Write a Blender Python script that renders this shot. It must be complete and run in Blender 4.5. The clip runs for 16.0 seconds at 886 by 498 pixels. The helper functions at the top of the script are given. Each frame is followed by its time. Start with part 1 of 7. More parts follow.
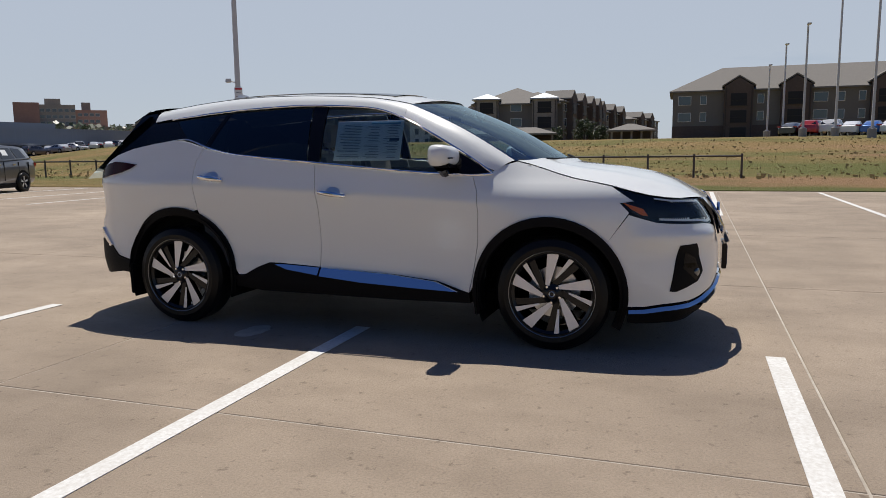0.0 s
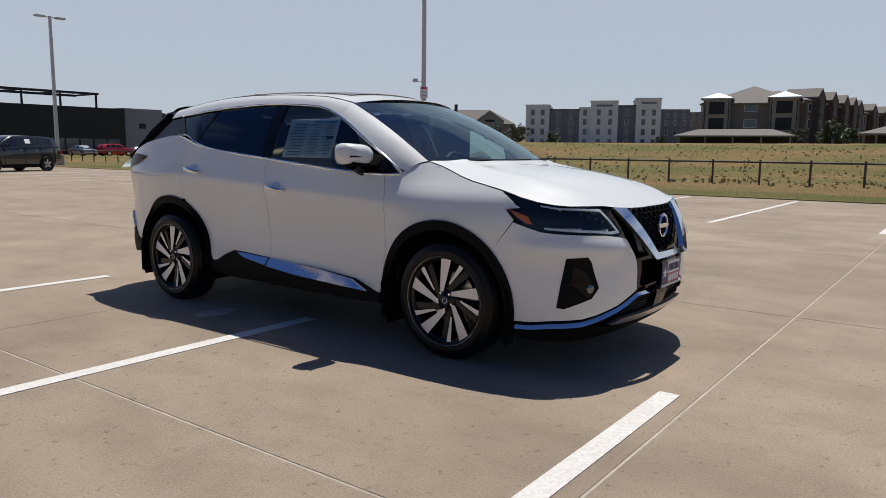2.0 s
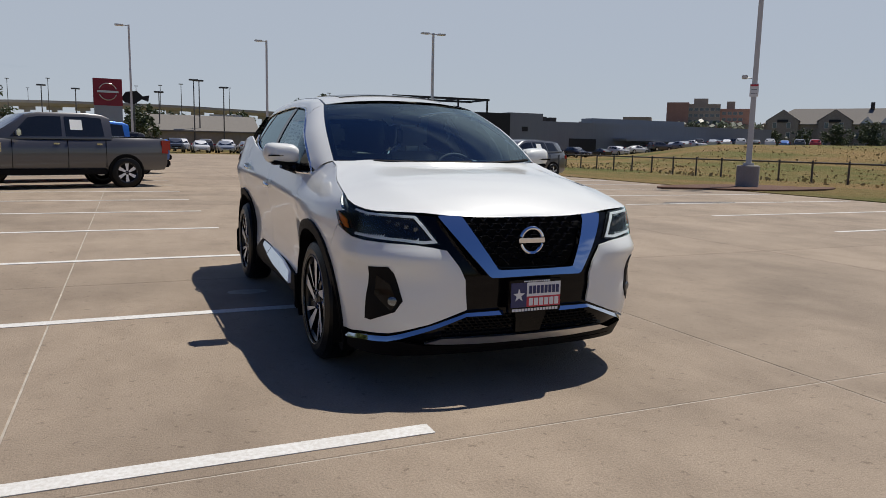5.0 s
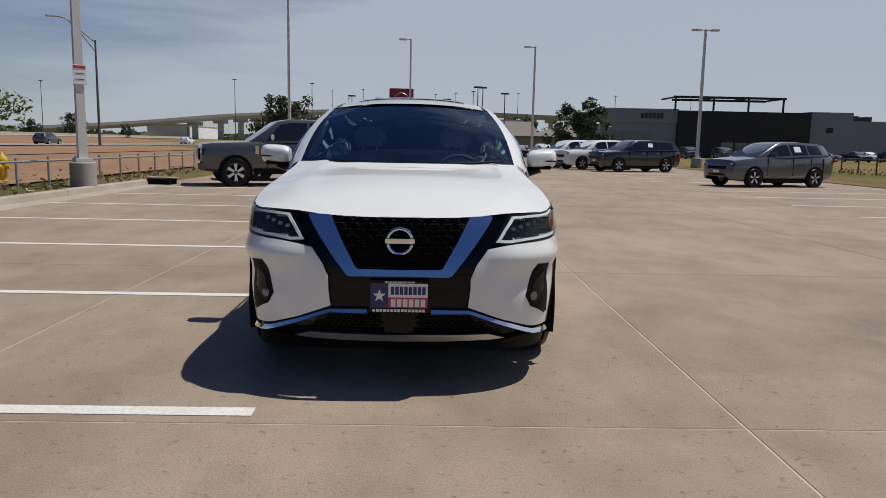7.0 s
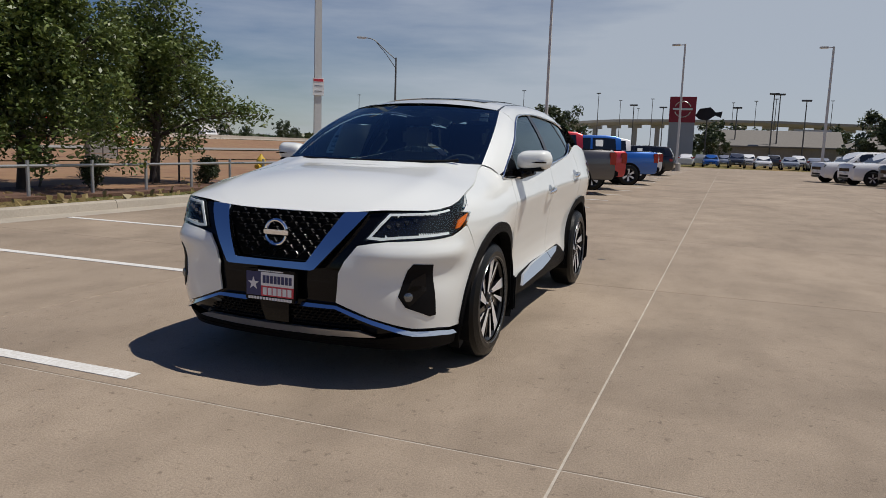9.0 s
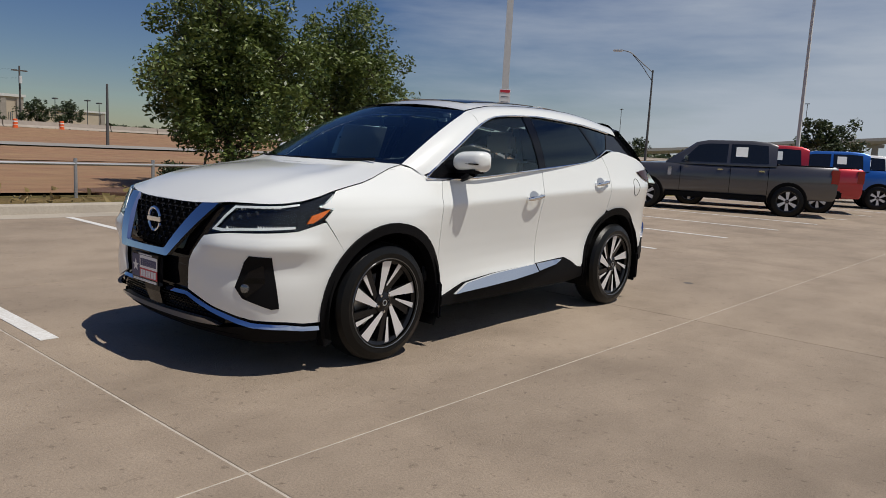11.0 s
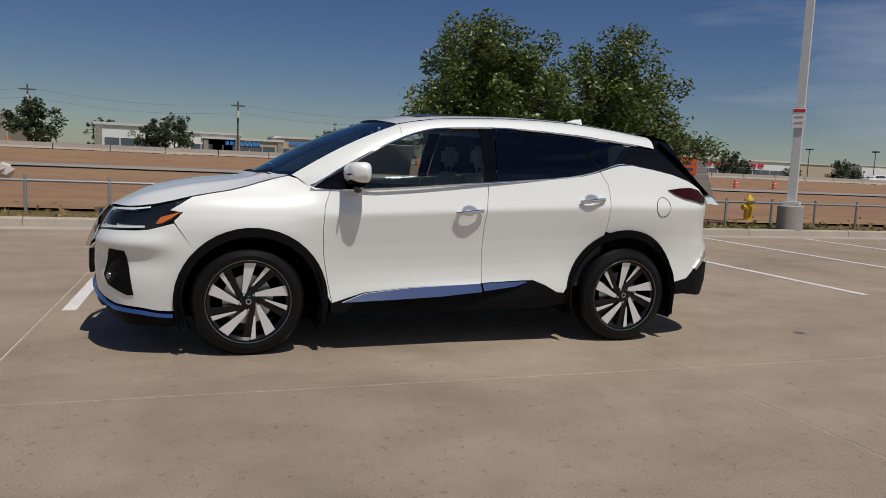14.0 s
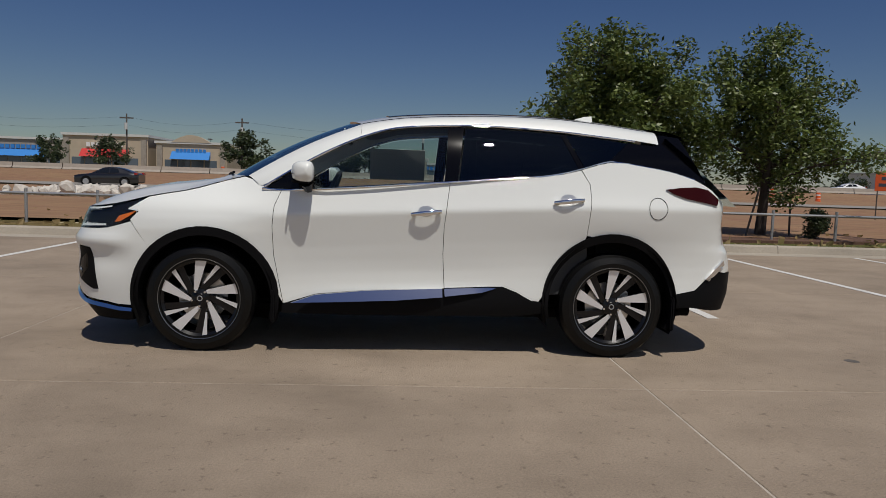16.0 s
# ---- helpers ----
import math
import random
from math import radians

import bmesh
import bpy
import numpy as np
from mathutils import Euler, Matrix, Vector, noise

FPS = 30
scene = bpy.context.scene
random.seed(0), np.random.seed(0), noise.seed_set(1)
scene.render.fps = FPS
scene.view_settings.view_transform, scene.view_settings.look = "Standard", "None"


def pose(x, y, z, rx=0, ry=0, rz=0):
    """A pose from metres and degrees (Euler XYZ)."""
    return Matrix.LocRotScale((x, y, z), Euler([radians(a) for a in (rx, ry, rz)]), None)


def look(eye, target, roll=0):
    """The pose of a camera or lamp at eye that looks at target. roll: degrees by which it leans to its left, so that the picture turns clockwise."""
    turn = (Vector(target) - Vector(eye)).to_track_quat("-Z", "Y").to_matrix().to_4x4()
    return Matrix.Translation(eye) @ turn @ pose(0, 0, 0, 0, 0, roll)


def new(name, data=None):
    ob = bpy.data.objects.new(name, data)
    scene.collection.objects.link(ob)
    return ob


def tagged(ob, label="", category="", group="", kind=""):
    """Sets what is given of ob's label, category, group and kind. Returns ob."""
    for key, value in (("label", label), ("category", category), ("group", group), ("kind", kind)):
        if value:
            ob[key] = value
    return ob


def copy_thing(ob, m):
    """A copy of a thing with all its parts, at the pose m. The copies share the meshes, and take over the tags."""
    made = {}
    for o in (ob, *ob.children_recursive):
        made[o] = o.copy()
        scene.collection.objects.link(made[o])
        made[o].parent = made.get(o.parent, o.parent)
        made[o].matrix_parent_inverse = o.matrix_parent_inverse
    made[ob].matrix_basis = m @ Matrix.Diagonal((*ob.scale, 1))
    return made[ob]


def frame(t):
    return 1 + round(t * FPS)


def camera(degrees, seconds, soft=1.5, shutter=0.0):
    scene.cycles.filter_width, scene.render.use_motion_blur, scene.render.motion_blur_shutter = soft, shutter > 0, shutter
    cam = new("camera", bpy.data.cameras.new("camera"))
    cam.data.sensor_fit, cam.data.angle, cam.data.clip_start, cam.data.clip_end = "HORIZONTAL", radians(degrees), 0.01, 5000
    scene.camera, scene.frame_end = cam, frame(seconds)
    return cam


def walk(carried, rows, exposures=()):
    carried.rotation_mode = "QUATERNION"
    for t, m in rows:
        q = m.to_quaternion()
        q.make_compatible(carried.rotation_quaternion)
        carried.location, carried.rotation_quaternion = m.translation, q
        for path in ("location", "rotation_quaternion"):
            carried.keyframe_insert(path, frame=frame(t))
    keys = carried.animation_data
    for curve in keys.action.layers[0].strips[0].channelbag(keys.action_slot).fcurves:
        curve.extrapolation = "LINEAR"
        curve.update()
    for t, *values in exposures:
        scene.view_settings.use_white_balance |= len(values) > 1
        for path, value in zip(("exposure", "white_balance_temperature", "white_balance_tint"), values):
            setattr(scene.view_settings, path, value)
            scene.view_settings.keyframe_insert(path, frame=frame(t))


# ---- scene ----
cam = camera(62.9, 16.0, soft=0.6)
PATH = [
    (0, (-5.374, -2.23, 1.263), (-3.5, -1.583, 0.995), -0.7),
    (0.5, (-5.226, -2.71, 1.271), (-3.409, -1.918, 1.004), -0.4),
    (1, (-4.976, -3.14, 1.271), (-3.221, -2.218, 1.004), -0.1),
    (1.5, (-4.699, -3.564, 1.265), (-3.018, -2.515, 0.994), 0.3),
    (2, (-4.389, -3.969, 1.265), (-2.798, -2.788, 0.995), 0.6),
    (2.5, (-4.062, -4.364, 1.265), (-2.57, -3.059, 0.999), 0.8),
    (3, (-3.718, -4.701, 1.267), (-2.334, -3.282, 1.003), 1.1),
    (3.5, (-3.343, -5.022, 1.273), (-2.085, -3.491, 1.007), 1.3),
    (4, (-2.932, -5.313, 1.286), (-1.815, -3.677, 1.009), 1.3),
    (4.2, (-2.747, -5.401, 1.292), (-1.692, -3.725, 1.012), 1.2),
    (6.3, (-0.606, -6.080, 1.311), (-0.286, -4.126, 1.027), 1.06),
    (6.5, (-0.401, -6.126, 1.333), (-0.159, -4.162, 1.046), 0.85),
    (7, (0.143, -6.176, 1.328), (0.187, -4.197, 1.042), 1.15),
    (7.5, (0.666, -6.130, 1.328), (0.510, -4.156, 1.040), 1.24),
    (8, (1.200, -6.062, 1.321), (0.853, -4.113, 1.037), 1.35),
    (8.5, (1.719, -5.900, 1.312), (1.186, -3.994, 1.026), 1.49),
    (9, (2.241, -5.711, 1.305), (1.531, -3.863, 1.026), 1.86),
    (9.5, (2.731, -5.449, 1.299), (1.853, -3.673, 1.023), 2.21),
    (9.7, (2.932, -5.318, 1.291), (1.987, -3.577, 1.020), 1.96),
    (11.8, (4.648, -3.795, 1.302), (3.150, -2.497, 1.041), 3.23),
    (12, (4.809, -3.615, 1.284), (3.264, -2.370, 1.032), 2.99),
    (12.5, (5.148, -3.147, 1.275), (3.496, -2.045, 1.036), 2.87),
    (13, (5.406, -2.670, 1.285), (3.658, -1.724, 1.056), 2.75),
    (13.5, (5.637, -2.193, 1.289), (3.812, -1.408, 1.064), 2.58),
    (14, (5.760, -1.695, 1.294), (3.874, -1.067, 1.069), 2.45),
    (14.5, (5.867, -1.210, 1.302), (3.939, -0.730, 1.074), 2.48),
    (15, (5.861, -0.783, 1.230), (3.901, -0.433, 1.036), 1.97),
    (15.5, (5.880, -0.435, 1.187), (3.903, -0.190, 1.011), 1.94),
    (16, (5.849, -0.078, 1.187), (3.861, 0.043, 1.006), 1.78),
]
# the camera darkens its picture as it comes round to the sunlit side
EXPOSURES = ((0, -0.10), (4, -0.20), (7, -0.32), (9.5, -0.36), (12.5, -0.42), (14.5, -0.57), (16, -0.69))
walk(cam, [(t, look(eye, target, roll)) for t, eye, target, roll in PATH], EXPOSURES)

# ---- world, sun ----
SUN_TO = Vector((0.42, 0.13, 1.0)).normalized()
sun_el = math.asin(SUN_TO.z)
sun_az = math.atan2(SUN_TO.x, SUN_TO.y)
world = bpy.data.worlds.new("world")
scene.world = world
world.use_nodes = True
wn, wl = world.node_tree.nodes, world.node_tree.links
wn.clear()
w_out = wn.new("ShaderNodeOutputWorld")
w_bg = wn.new("ShaderNodeBackground")
w_bg.inputs["Strength"].default_value = 0.066
w_sky = wn.new("ShaderNodeTexSky")
w_sky.sky_type = "NISHITA"
w_sky.sun_disc = False
w_sky.sun_elevation = sun_el
w_sky.sun_rotation = sun_az
w_sky.air_density, w_sky.dust_density, w_sky.ozone_density = 1.0, 0.25, 4.0
# thin high cloud, denser over the town side, open blue over the highway side
w_co = wn.new("ShaderNodeTexCoord")
w_map = wn.new("ShaderNodeMapping")
w_map.inputs["Scale"].default_value = (1.2, 1.2, 7.0)
wl.new(w_co.outputs["Generated"], w_map.inputs["Vector"])
w_no = wn.new("ShaderNodeTexNoise")
w_no.inputs["Scale"].default_value, w_no.inputs["Detail"].default_value, w_no.inputs["Roughness"].default_value = 1.9, 8, 0.55
wl.new(w_map.outputs["Vector"], w_no.inputs["Vector"])
w_dot = wn.new("ShaderNodeVectorMath")
w_dot.operation = "DOT_PRODUCT"
w_dot.inputs[1].default_value = (0.50, 0.38, -0.80)
wl.new(w_co.outputs["Generated"], w_dot.inputs[0])
w_add = wn.new("ShaderNodeMath")
w_add.operation = "ADD"
wl.new(w_no.outputs["Fac"], w_add.inputs[0])
wl.new(w_dot.outputs["Value"], w_add.inputs[1])
w_ramp = wn.new("ShaderNodeMapRange")
w_ramp.inputs["From Min"].default_value, w_ramp.inputs["From Max"].default_value = 0.27, 0.73
w_ramp.inputs["To Min"].default_value, w_ramp.inputs["To Max"].default_value = 0.0, 0.86
wl.new(w_add.outputs[0], w_ramp.inputs["Value"])
w_mix = wn.new("ShaderNodeMixRGB")
w_mix.inputs["Color2"].default_value = (8.3, 9.2, 10.5, 1)
wl.new(w_ramp.outputs[0], w_mix.inputs["Fac"])
w_sat = wn.new("ShaderNodeHueSaturation")
w_sat.inputs["Hue"].default_value = 0.516
w_sat.inputs["Saturation"].default_value = 1.22
wl.new(w_sky.outputs[0], w_sat.inputs["Color"])
wl.new(w_sat.outputs[0], w_mix.inputs["Color1"])
wl.new(w_mix.outputs[0], w_bg.inputs["Color"])
wl.new(w_bg.outputs[0], w_out.inputs["Surface"])

sun = new("sun", bpy.data.lights.new("sun", "SUN"))
sun.data.energy, sun.data.angle, sun.data.color = 4.95, radians(0.53), (1.0, 0.945, 0.86)
sun.matrix_world = look(SUN_TO * 60, (0, 0, 0))


# ---- materials ----
def material(name, color, rough=0.5, metal=0.0, grain=0.0, scale=30.0, big=0.0, big_scale=1.5, bump=0.0, coat=0.0,
             alt=None, spec=0.5, vary=0.0, stretch=(1, 1, 1), ior=1.5):
    """Principled surface whose colour varies at two scales, with fine relief."""
    m = bpy.data.materials.new(name)
    m.use_nodes = True
    n, l = m.node_tree.nodes, m.node_tree.links
    b = n["Principled BSDF"]
    b.inputs["Roughness"].default_value, b.inputs["Metallic"].default_value = rough, metal
    b.inputs["Specular IOR Level"].default_value = spec
    b.inputs["Coat Weight"].default_value, b.inputs["Coat Roughness"].default_value = coat, 0.03
    b.inputs["IOR"].default_value = ior
    b.inputs["Base Color"].default_value = (*color, 1)
    if not (grain or big or bump or vary):
        return m
    co = n.new("ShaderNodeTexCoord")
    mp = n.new("ShaderNodeMapping")
    mp.inputs["Scale"].default_value = stretch
    geo = n.new("ShaderNodeNewGeometry")
    l.new(geo.outputs["Position"] if vary < 0 or big else co.outputs["Object"], mp.inputs["Vector"])
    f = n.new("ShaderNodeTexNoise")
    f.inputs["Scale"].default_value, f.inputs["Detail"].default_value, f.inputs["Roughness"].default_value = scale, 6, 0.65
    l.new(mp.outputs[0], f.inputs["Vector"])
    col = n.new("ShaderNodeMixRGB")
    dark = alt or tuple(c * 0.55 for c in color)
    col.inputs["Color1"].default_value, col.inputs["Color2"].default_value = (*color, 1), (*dark, 1)
    g = n.new("ShaderNodeMapRange")
    g.inputs["From Min"].default_value, g.inputs["From Max"].default_value = 0.38, 0.68
    g.inputs["To Max"].default_value = grain
    l.new(f.outputs["Fac"], g.inputs["Value"])
    l.new(g.outputs[0], col.inputs["Fac"])
    last = col.outputs[0]
    if big:
        h = n.new("ShaderNodeTexNoise")
        h.inputs["Scale"].default_value, h.inputs["Detail"].default_value, h.inputs["Roughness"].default_value = big_scale, 5, 0.6
        l.new(mp.outputs[0], h.inputs["Vector"])
        hr = n.new("ShaderNodeMapRange")
        hr.inputs["From Min"].default_value, hr.inputs["From Max"].default_value = 0.35, 0.7
        hr.inputs["To Max"].default_value = big
        l.new(h.outputs["Fac"], hr.inputs["Value"])
        c2 = n.new("ShaderNodeMixRGB")
        c2.inputs["Color2"].default_value = (*dark, 1)
        l.new(hr.outputs[0], c2.inputs["Fac"])
        l.new(last, c2.inputs["Color1"])
        last = c2.outputs[0]
    if vary > 0:
        oi = n.new("ShaderNodeObjectInfo")
        hv = n.new("ShaderNodeHueSaturation")
        vr = n.new("ShaderNodeMapRange")
        vr.inputs["To Min"].default_value, vr.inputs["To Max"].default_value = 1 - vary, 1 + vary
        l.new(oi.outputs["Random"], vr.inputs["Value"])
        l.new(vr.outputs[0], hv.inputs["Value"])
        l.new(last, hv.inputs["Color"])
        last = hv.outputs[0]
    l.new(last, b.inputs["Base Color"])
    if bump:
        bp = n.new("ShaderNodeBump")
        bp.inputs["Strength"].default_value, bp.inputs["Distance"].default_value = bump, 0.02
        l.new(f.outputs["Fac"], bp.inputs["Height"])
        l.new(bp.outputs[0], b.inputs["Normal"])
    return m


def glass_material(name, tint, rough=0.0, ior=1.55, refl=1.0):
    """Thin car glass: tinted see-through pane with a mirror-like face."""
    m = bpy.data.materials.new(name)
    m.use_nodes = True
    n, l = m.node_tree.nodes, m.node_tree.links
    n.clear()
    out = n.new("ShaderNodeOutputMaterial")
    tr = n.new("ShaderNodeBsdfTransparent")
    tr.inputs["Color"].default_value = (*tint, 1)
    gl = n.new("ShaderNodeBsdfGlossy")
    gl.inputs["Roughness"].default_value = rough
    gl.inputs["Color"].default_value = (refl * 0.78, refl * 0.95, refl, 1)
    fr = n.new("ShaderNodeFresnel")
    fr.inputs["IOR"].default_value = ior
    mx = n.new("ShaderNodeMixShader")
    l.new(fr.outputs[0], mx.inputs["Fac"])
    l.new(tr.outputs[0], mx.inputs[1])
    l.new(gl.outputs[0], mx.inputs[2])
    l.new(mx.outputs[0], out.inputs["Surface"])
    return m


def leaf_material(name, color, alt):
    m = bpy.data.materials.new(name)
    m.use_nodes = True
    n, l = m.node_tree.nodes, m.node_tree.links
    b = n["Principled BSDF"]
    b.inputs["Roughness"].default_value = 0.45
    geo = n.new("ShaderNodeNewGeometry")
    mx = n.new("ShaderNodeMixRGB")
    mx.inputs["Color1"].default_value, mx.inputs["Color2"].default_value = (*color, 1), (*alt, 1)
    l.new(geo.outputs["Random Per Island"], mx.inputs["Fac"])
    l.new(mx.outputs[0], b.inputs["Base Color"])
    tl = n.new("ShaderNodeBsdfTranslucent")
    l.new(mx.outputs[0], tl.inputs["Color"])
    ms = n.new("ShaderNodeMixShader")
    ms.inputs["Fac"].default_value = 0.15
    l.new(b.outputs[0], ms.inputs[1])
    l.new(tl.outputs[0], ms.inputs[2])
    l.new(ms.outputs[0], n["Material Output"].inputs["Surface"])
    return m


M_PEARL = material("pearl_white_paint", (0.79, 0.81, 0.785), 0.35, coat=1.0, grain=0.05, scale=900, alt=(0.72, 0.75, 0.74), spec=0.4)
M_PEARL.node_tree.nodes["Principled BSDF"].inputs["Coat IOR"].default_value = 1.55
M_BLACKG = material("gloss_black", (0.003, 0.003, 0.004), 0.06, spec=0.22)
M_PLASTIC = material("black_textured_plastic", (0.005, 0.005, 0.006), 0.55, grain=0.4, scale=400, bump=0.1, alt=(0.008, 0.008, 0.008), spec=0.09)
M_DARK = material("dark_void", (0.006, 0.006, 0.006), 0.9, spec=0.1)
M_CHROME = material("chrome", (0.80, 0.81, 0.83), 0.06, metal=1.0)
M_SATIN = material("satin_silver", (0.62, 0.62, 0.62), 0.28, metal=0.9)
M_MACHINED = material("machined_alloy", (0.80, 0.80, 0.81), 0.33, metal=0.45, grain=0.12, scale=300)
M_RIMBLACK = material("rim_black", (0.005, 0.005, 0.006), 0.25, coat=0.15, spec=0.3)
M_TYRE = material("tyre_rubber", (0.004, 0.004, 0.004), 0.34, grain=0.5, scale=120, bump=0.12, alt=(0.009, 0.009, 0.009), spec=0.22)
M_GLASS = glass_material("windshield_glass", (0.36, 0.52, 0.58), ior=2.1)
M_GLASSF = glass_material("front_door_glass", (0.66, 0.74, 0.73))
M_PRIV = glass_material("privacy_glass", (0.025, 0.028, 0.03))
M_LENS = glass_material("headlamp_lens", (0.88, 0.90, 0.92), ior=1.25)
M_LAMPCH = material("lamp_chrome", (0.20, 0.21, 0.22), 0.2, metal=0.8)
M_GRILLE = material("grille_plastic", (0.012, 0.012, 0.013), 0.18, spec=0.35)
M_LAMPIN = material("lamp_inner", (0.010, 0.011, 0.013), 0.2, spec=0.5)
M_DRL = material("daylight_strip", (0.86, 0.89, 0.88), 0.3)
M_AMBER = material("amber_reflector", (0.75, 0.17, 0.02), 0.25, coat=0.5)
M_TAIL = material("dark_red_lamp", (0.030, 0.002, 0.003), 0.12, spec=0.10)
M_CREAM = material("cream_leather", (0.42, 0.39, 0.35), 0.55, grain=0.2, scale=60, bump=0.1)
M_DASH = material("dash_vinyl", (0.050, 0.054, 0.058), 0.6, grain=0.2, scale=200, bump=0.1)
M_HEADL = material("headliner_cloth", (0.40, 0.39, 0.37), 0.9, grain=0.2, scale=200)
M_PAPER = material("sticker_paper", (0.84, 0.87, 0.86), 0.6)
M_INK = material("sticker_ink", (0.06, 0.08, 0.11), 0.6)
M_INKB = material("sticker_blue", (0.20, 0.42, 0.55), 0.6)
M_NAVY = material("plate_navy", (0.03, 0.035, 0.12), 0.4)
M_RED = material("plate_red", (0.55, 0.04, 0.06), 0.4)
M_WHITEP = material("plate_white", (0.80, 0.80, 0.80), 0.4)

M_SLAB = material("lot_concrete", (0.400, 0.319, 0.238), 0.85, grain=0.70, scale=85, big=0.85, big_scale=0.36, bump=0.5,
                  alt=(0.232, 0.183, 0.136), vary=0.045)


def weathered(m):
    """Adds tyre-worn clouds and small dark pits to a surface's colour."""
    n, l = m.node_tree.nodes, m.node_tree.links
    b = n["Principled BSDF"]
    last = b.inputs["Base Color"].links[0].from_socket
    geo = n.new("ShaderNodeNewGeometry")
    for scale, lo, hi, most, stretch, tone in ((1.7, .44, .66, .42, (1, .55, 1), (.56, .54, .52, 1)), (.9, .52, .64, .40, (.5, 1.4, 1), (1.22, 1.22, 1.22, 1)), (16, .60, .68, .62, (1, 1, 1), (.45, .42, .40, 1)), (7, .70, .76, .5, (1, 1, 1), (1.35, 1.35, 1.35, 1))):
        mp = n.new("ShaderNodeMapping")
        mp.inputs["Scale"].default_value = stretch
        l.new(geo.outputs["Position"], mp.inputs["Vector"])
        t = n.new("ShaderNodeTexNoise")
        t.inputs["Scale"].default_value, t.inputs["Detail"].default_value, t.inputs["Roughness"].default_value = scale, 7, .62
        l.new(mp.outputs[0], t.inputs["Vector"])
        r = n.new("ShaderNodeMapRange")
        r.inputs["From Min"].default_value, r.inputs["From Max"].default_value, r.inputs["To Max"].default_value = lo, hi, most
        l.new(t.outputs["Fac"], r.inputs["Value"])
        x = n.new("ShaderNodeMixRGB")
        x.blend_type = "MULTIPLY"
        x.inputs["Color2"].default_value = tone
        l.new(r.outputs[0], x.inputs["Fac"])
        l.new(last, x.inputs["Color1"])
        last = x.outputs[0]
    l.new(last, b.inputs["Base Color"])


weathered(M_SLAB)
M_JOINT = material("joint_filler", (0.54, 0.49, 0.42), 0.9, grain=0.6, scale=9, big=0.5, big_scale=1.1, alt=(0.27, 0.23, 0.18))
M_LINE = material("line_paint", (0.74, 0.74, 0.72), 0.75, grain=0.65, scale=45, big=0.35, big_scale=3.0, alt=(0.48, 0.45, 0.40), bump=0.15)
M_KERB = material("kerb_concrete", (0.44, 0.39, 0.32), 0.9, grain=0.4, scale=30, big=0.5, big_scale=0.8, bump=0.25)
M_CONC = material("post_concrete", (0.38, 0.36, 0.33), 0.9, grain=0.4, scale=25, big=0.4, big_scale=2.0, bump=0.3)
M_STAIN = material("oil_stain", (0.13, 0.115, 0.10), 0.7, grain=0.5, scale=20, big=0.4)
M_POLE = material("pole_paint", (0.62, 0.62, 0.61), 0.45, grain=0.15, scale=15)
M_POLED = material("pole_dark", (0.10, 0.10, 0.10), 0.5, grain=0.15, scale=15)
M_GALV = material("galvanised_pipe", (0.42, 0.43, 0.44), 0.42, metal=0.6, grain=0.3, scale=40)
M_RUSTY = material("dark_pipe", (0.10, 0.085, 0.075), 0.7, grain=0.4, scale=40)
M_ROAD = material("asphalt", (0.30, 0.28, 0.25), 0.9, grain=0.3, scale=3.0, big=0.3, big_scale=0.1)
M_BARRIER = material("highway_concrete", (0.40, 0.35, 0.30), 0.9, grain=0.3, scale=2.0, big=0.3, big_scale=0.1)
M_BARK = material("bark", (0.07, 0.055, 0.045), 0.9, grain=0.7, scale=20, bump=0.5, stretch=(1, 1, 0.25))
M_LEAF = leaf_material("oak_leaf", (0.042, 0.074, 0.013), (0.160, 0.200, 0.048))
M_LEAFD = leaf_material("far_leaf", (0.030, 0.050, 0.018), (0.075, 0.095, 0.04))
M_STRAW = leaf_material("dry_stalk", (0.36, 0.26, 0.12), (0.26, 0.21, 0.085))
M_MULCH = material("mulch_bed", (0.14, 0.075, 0.05), 0.95, grain=0.7, scale=30, bump=0.8)
M_ROCK = material("pale_rock", (0.62, 0.58, 0.52), 0.9, grain=0.4, scale=8, bump=0.4)


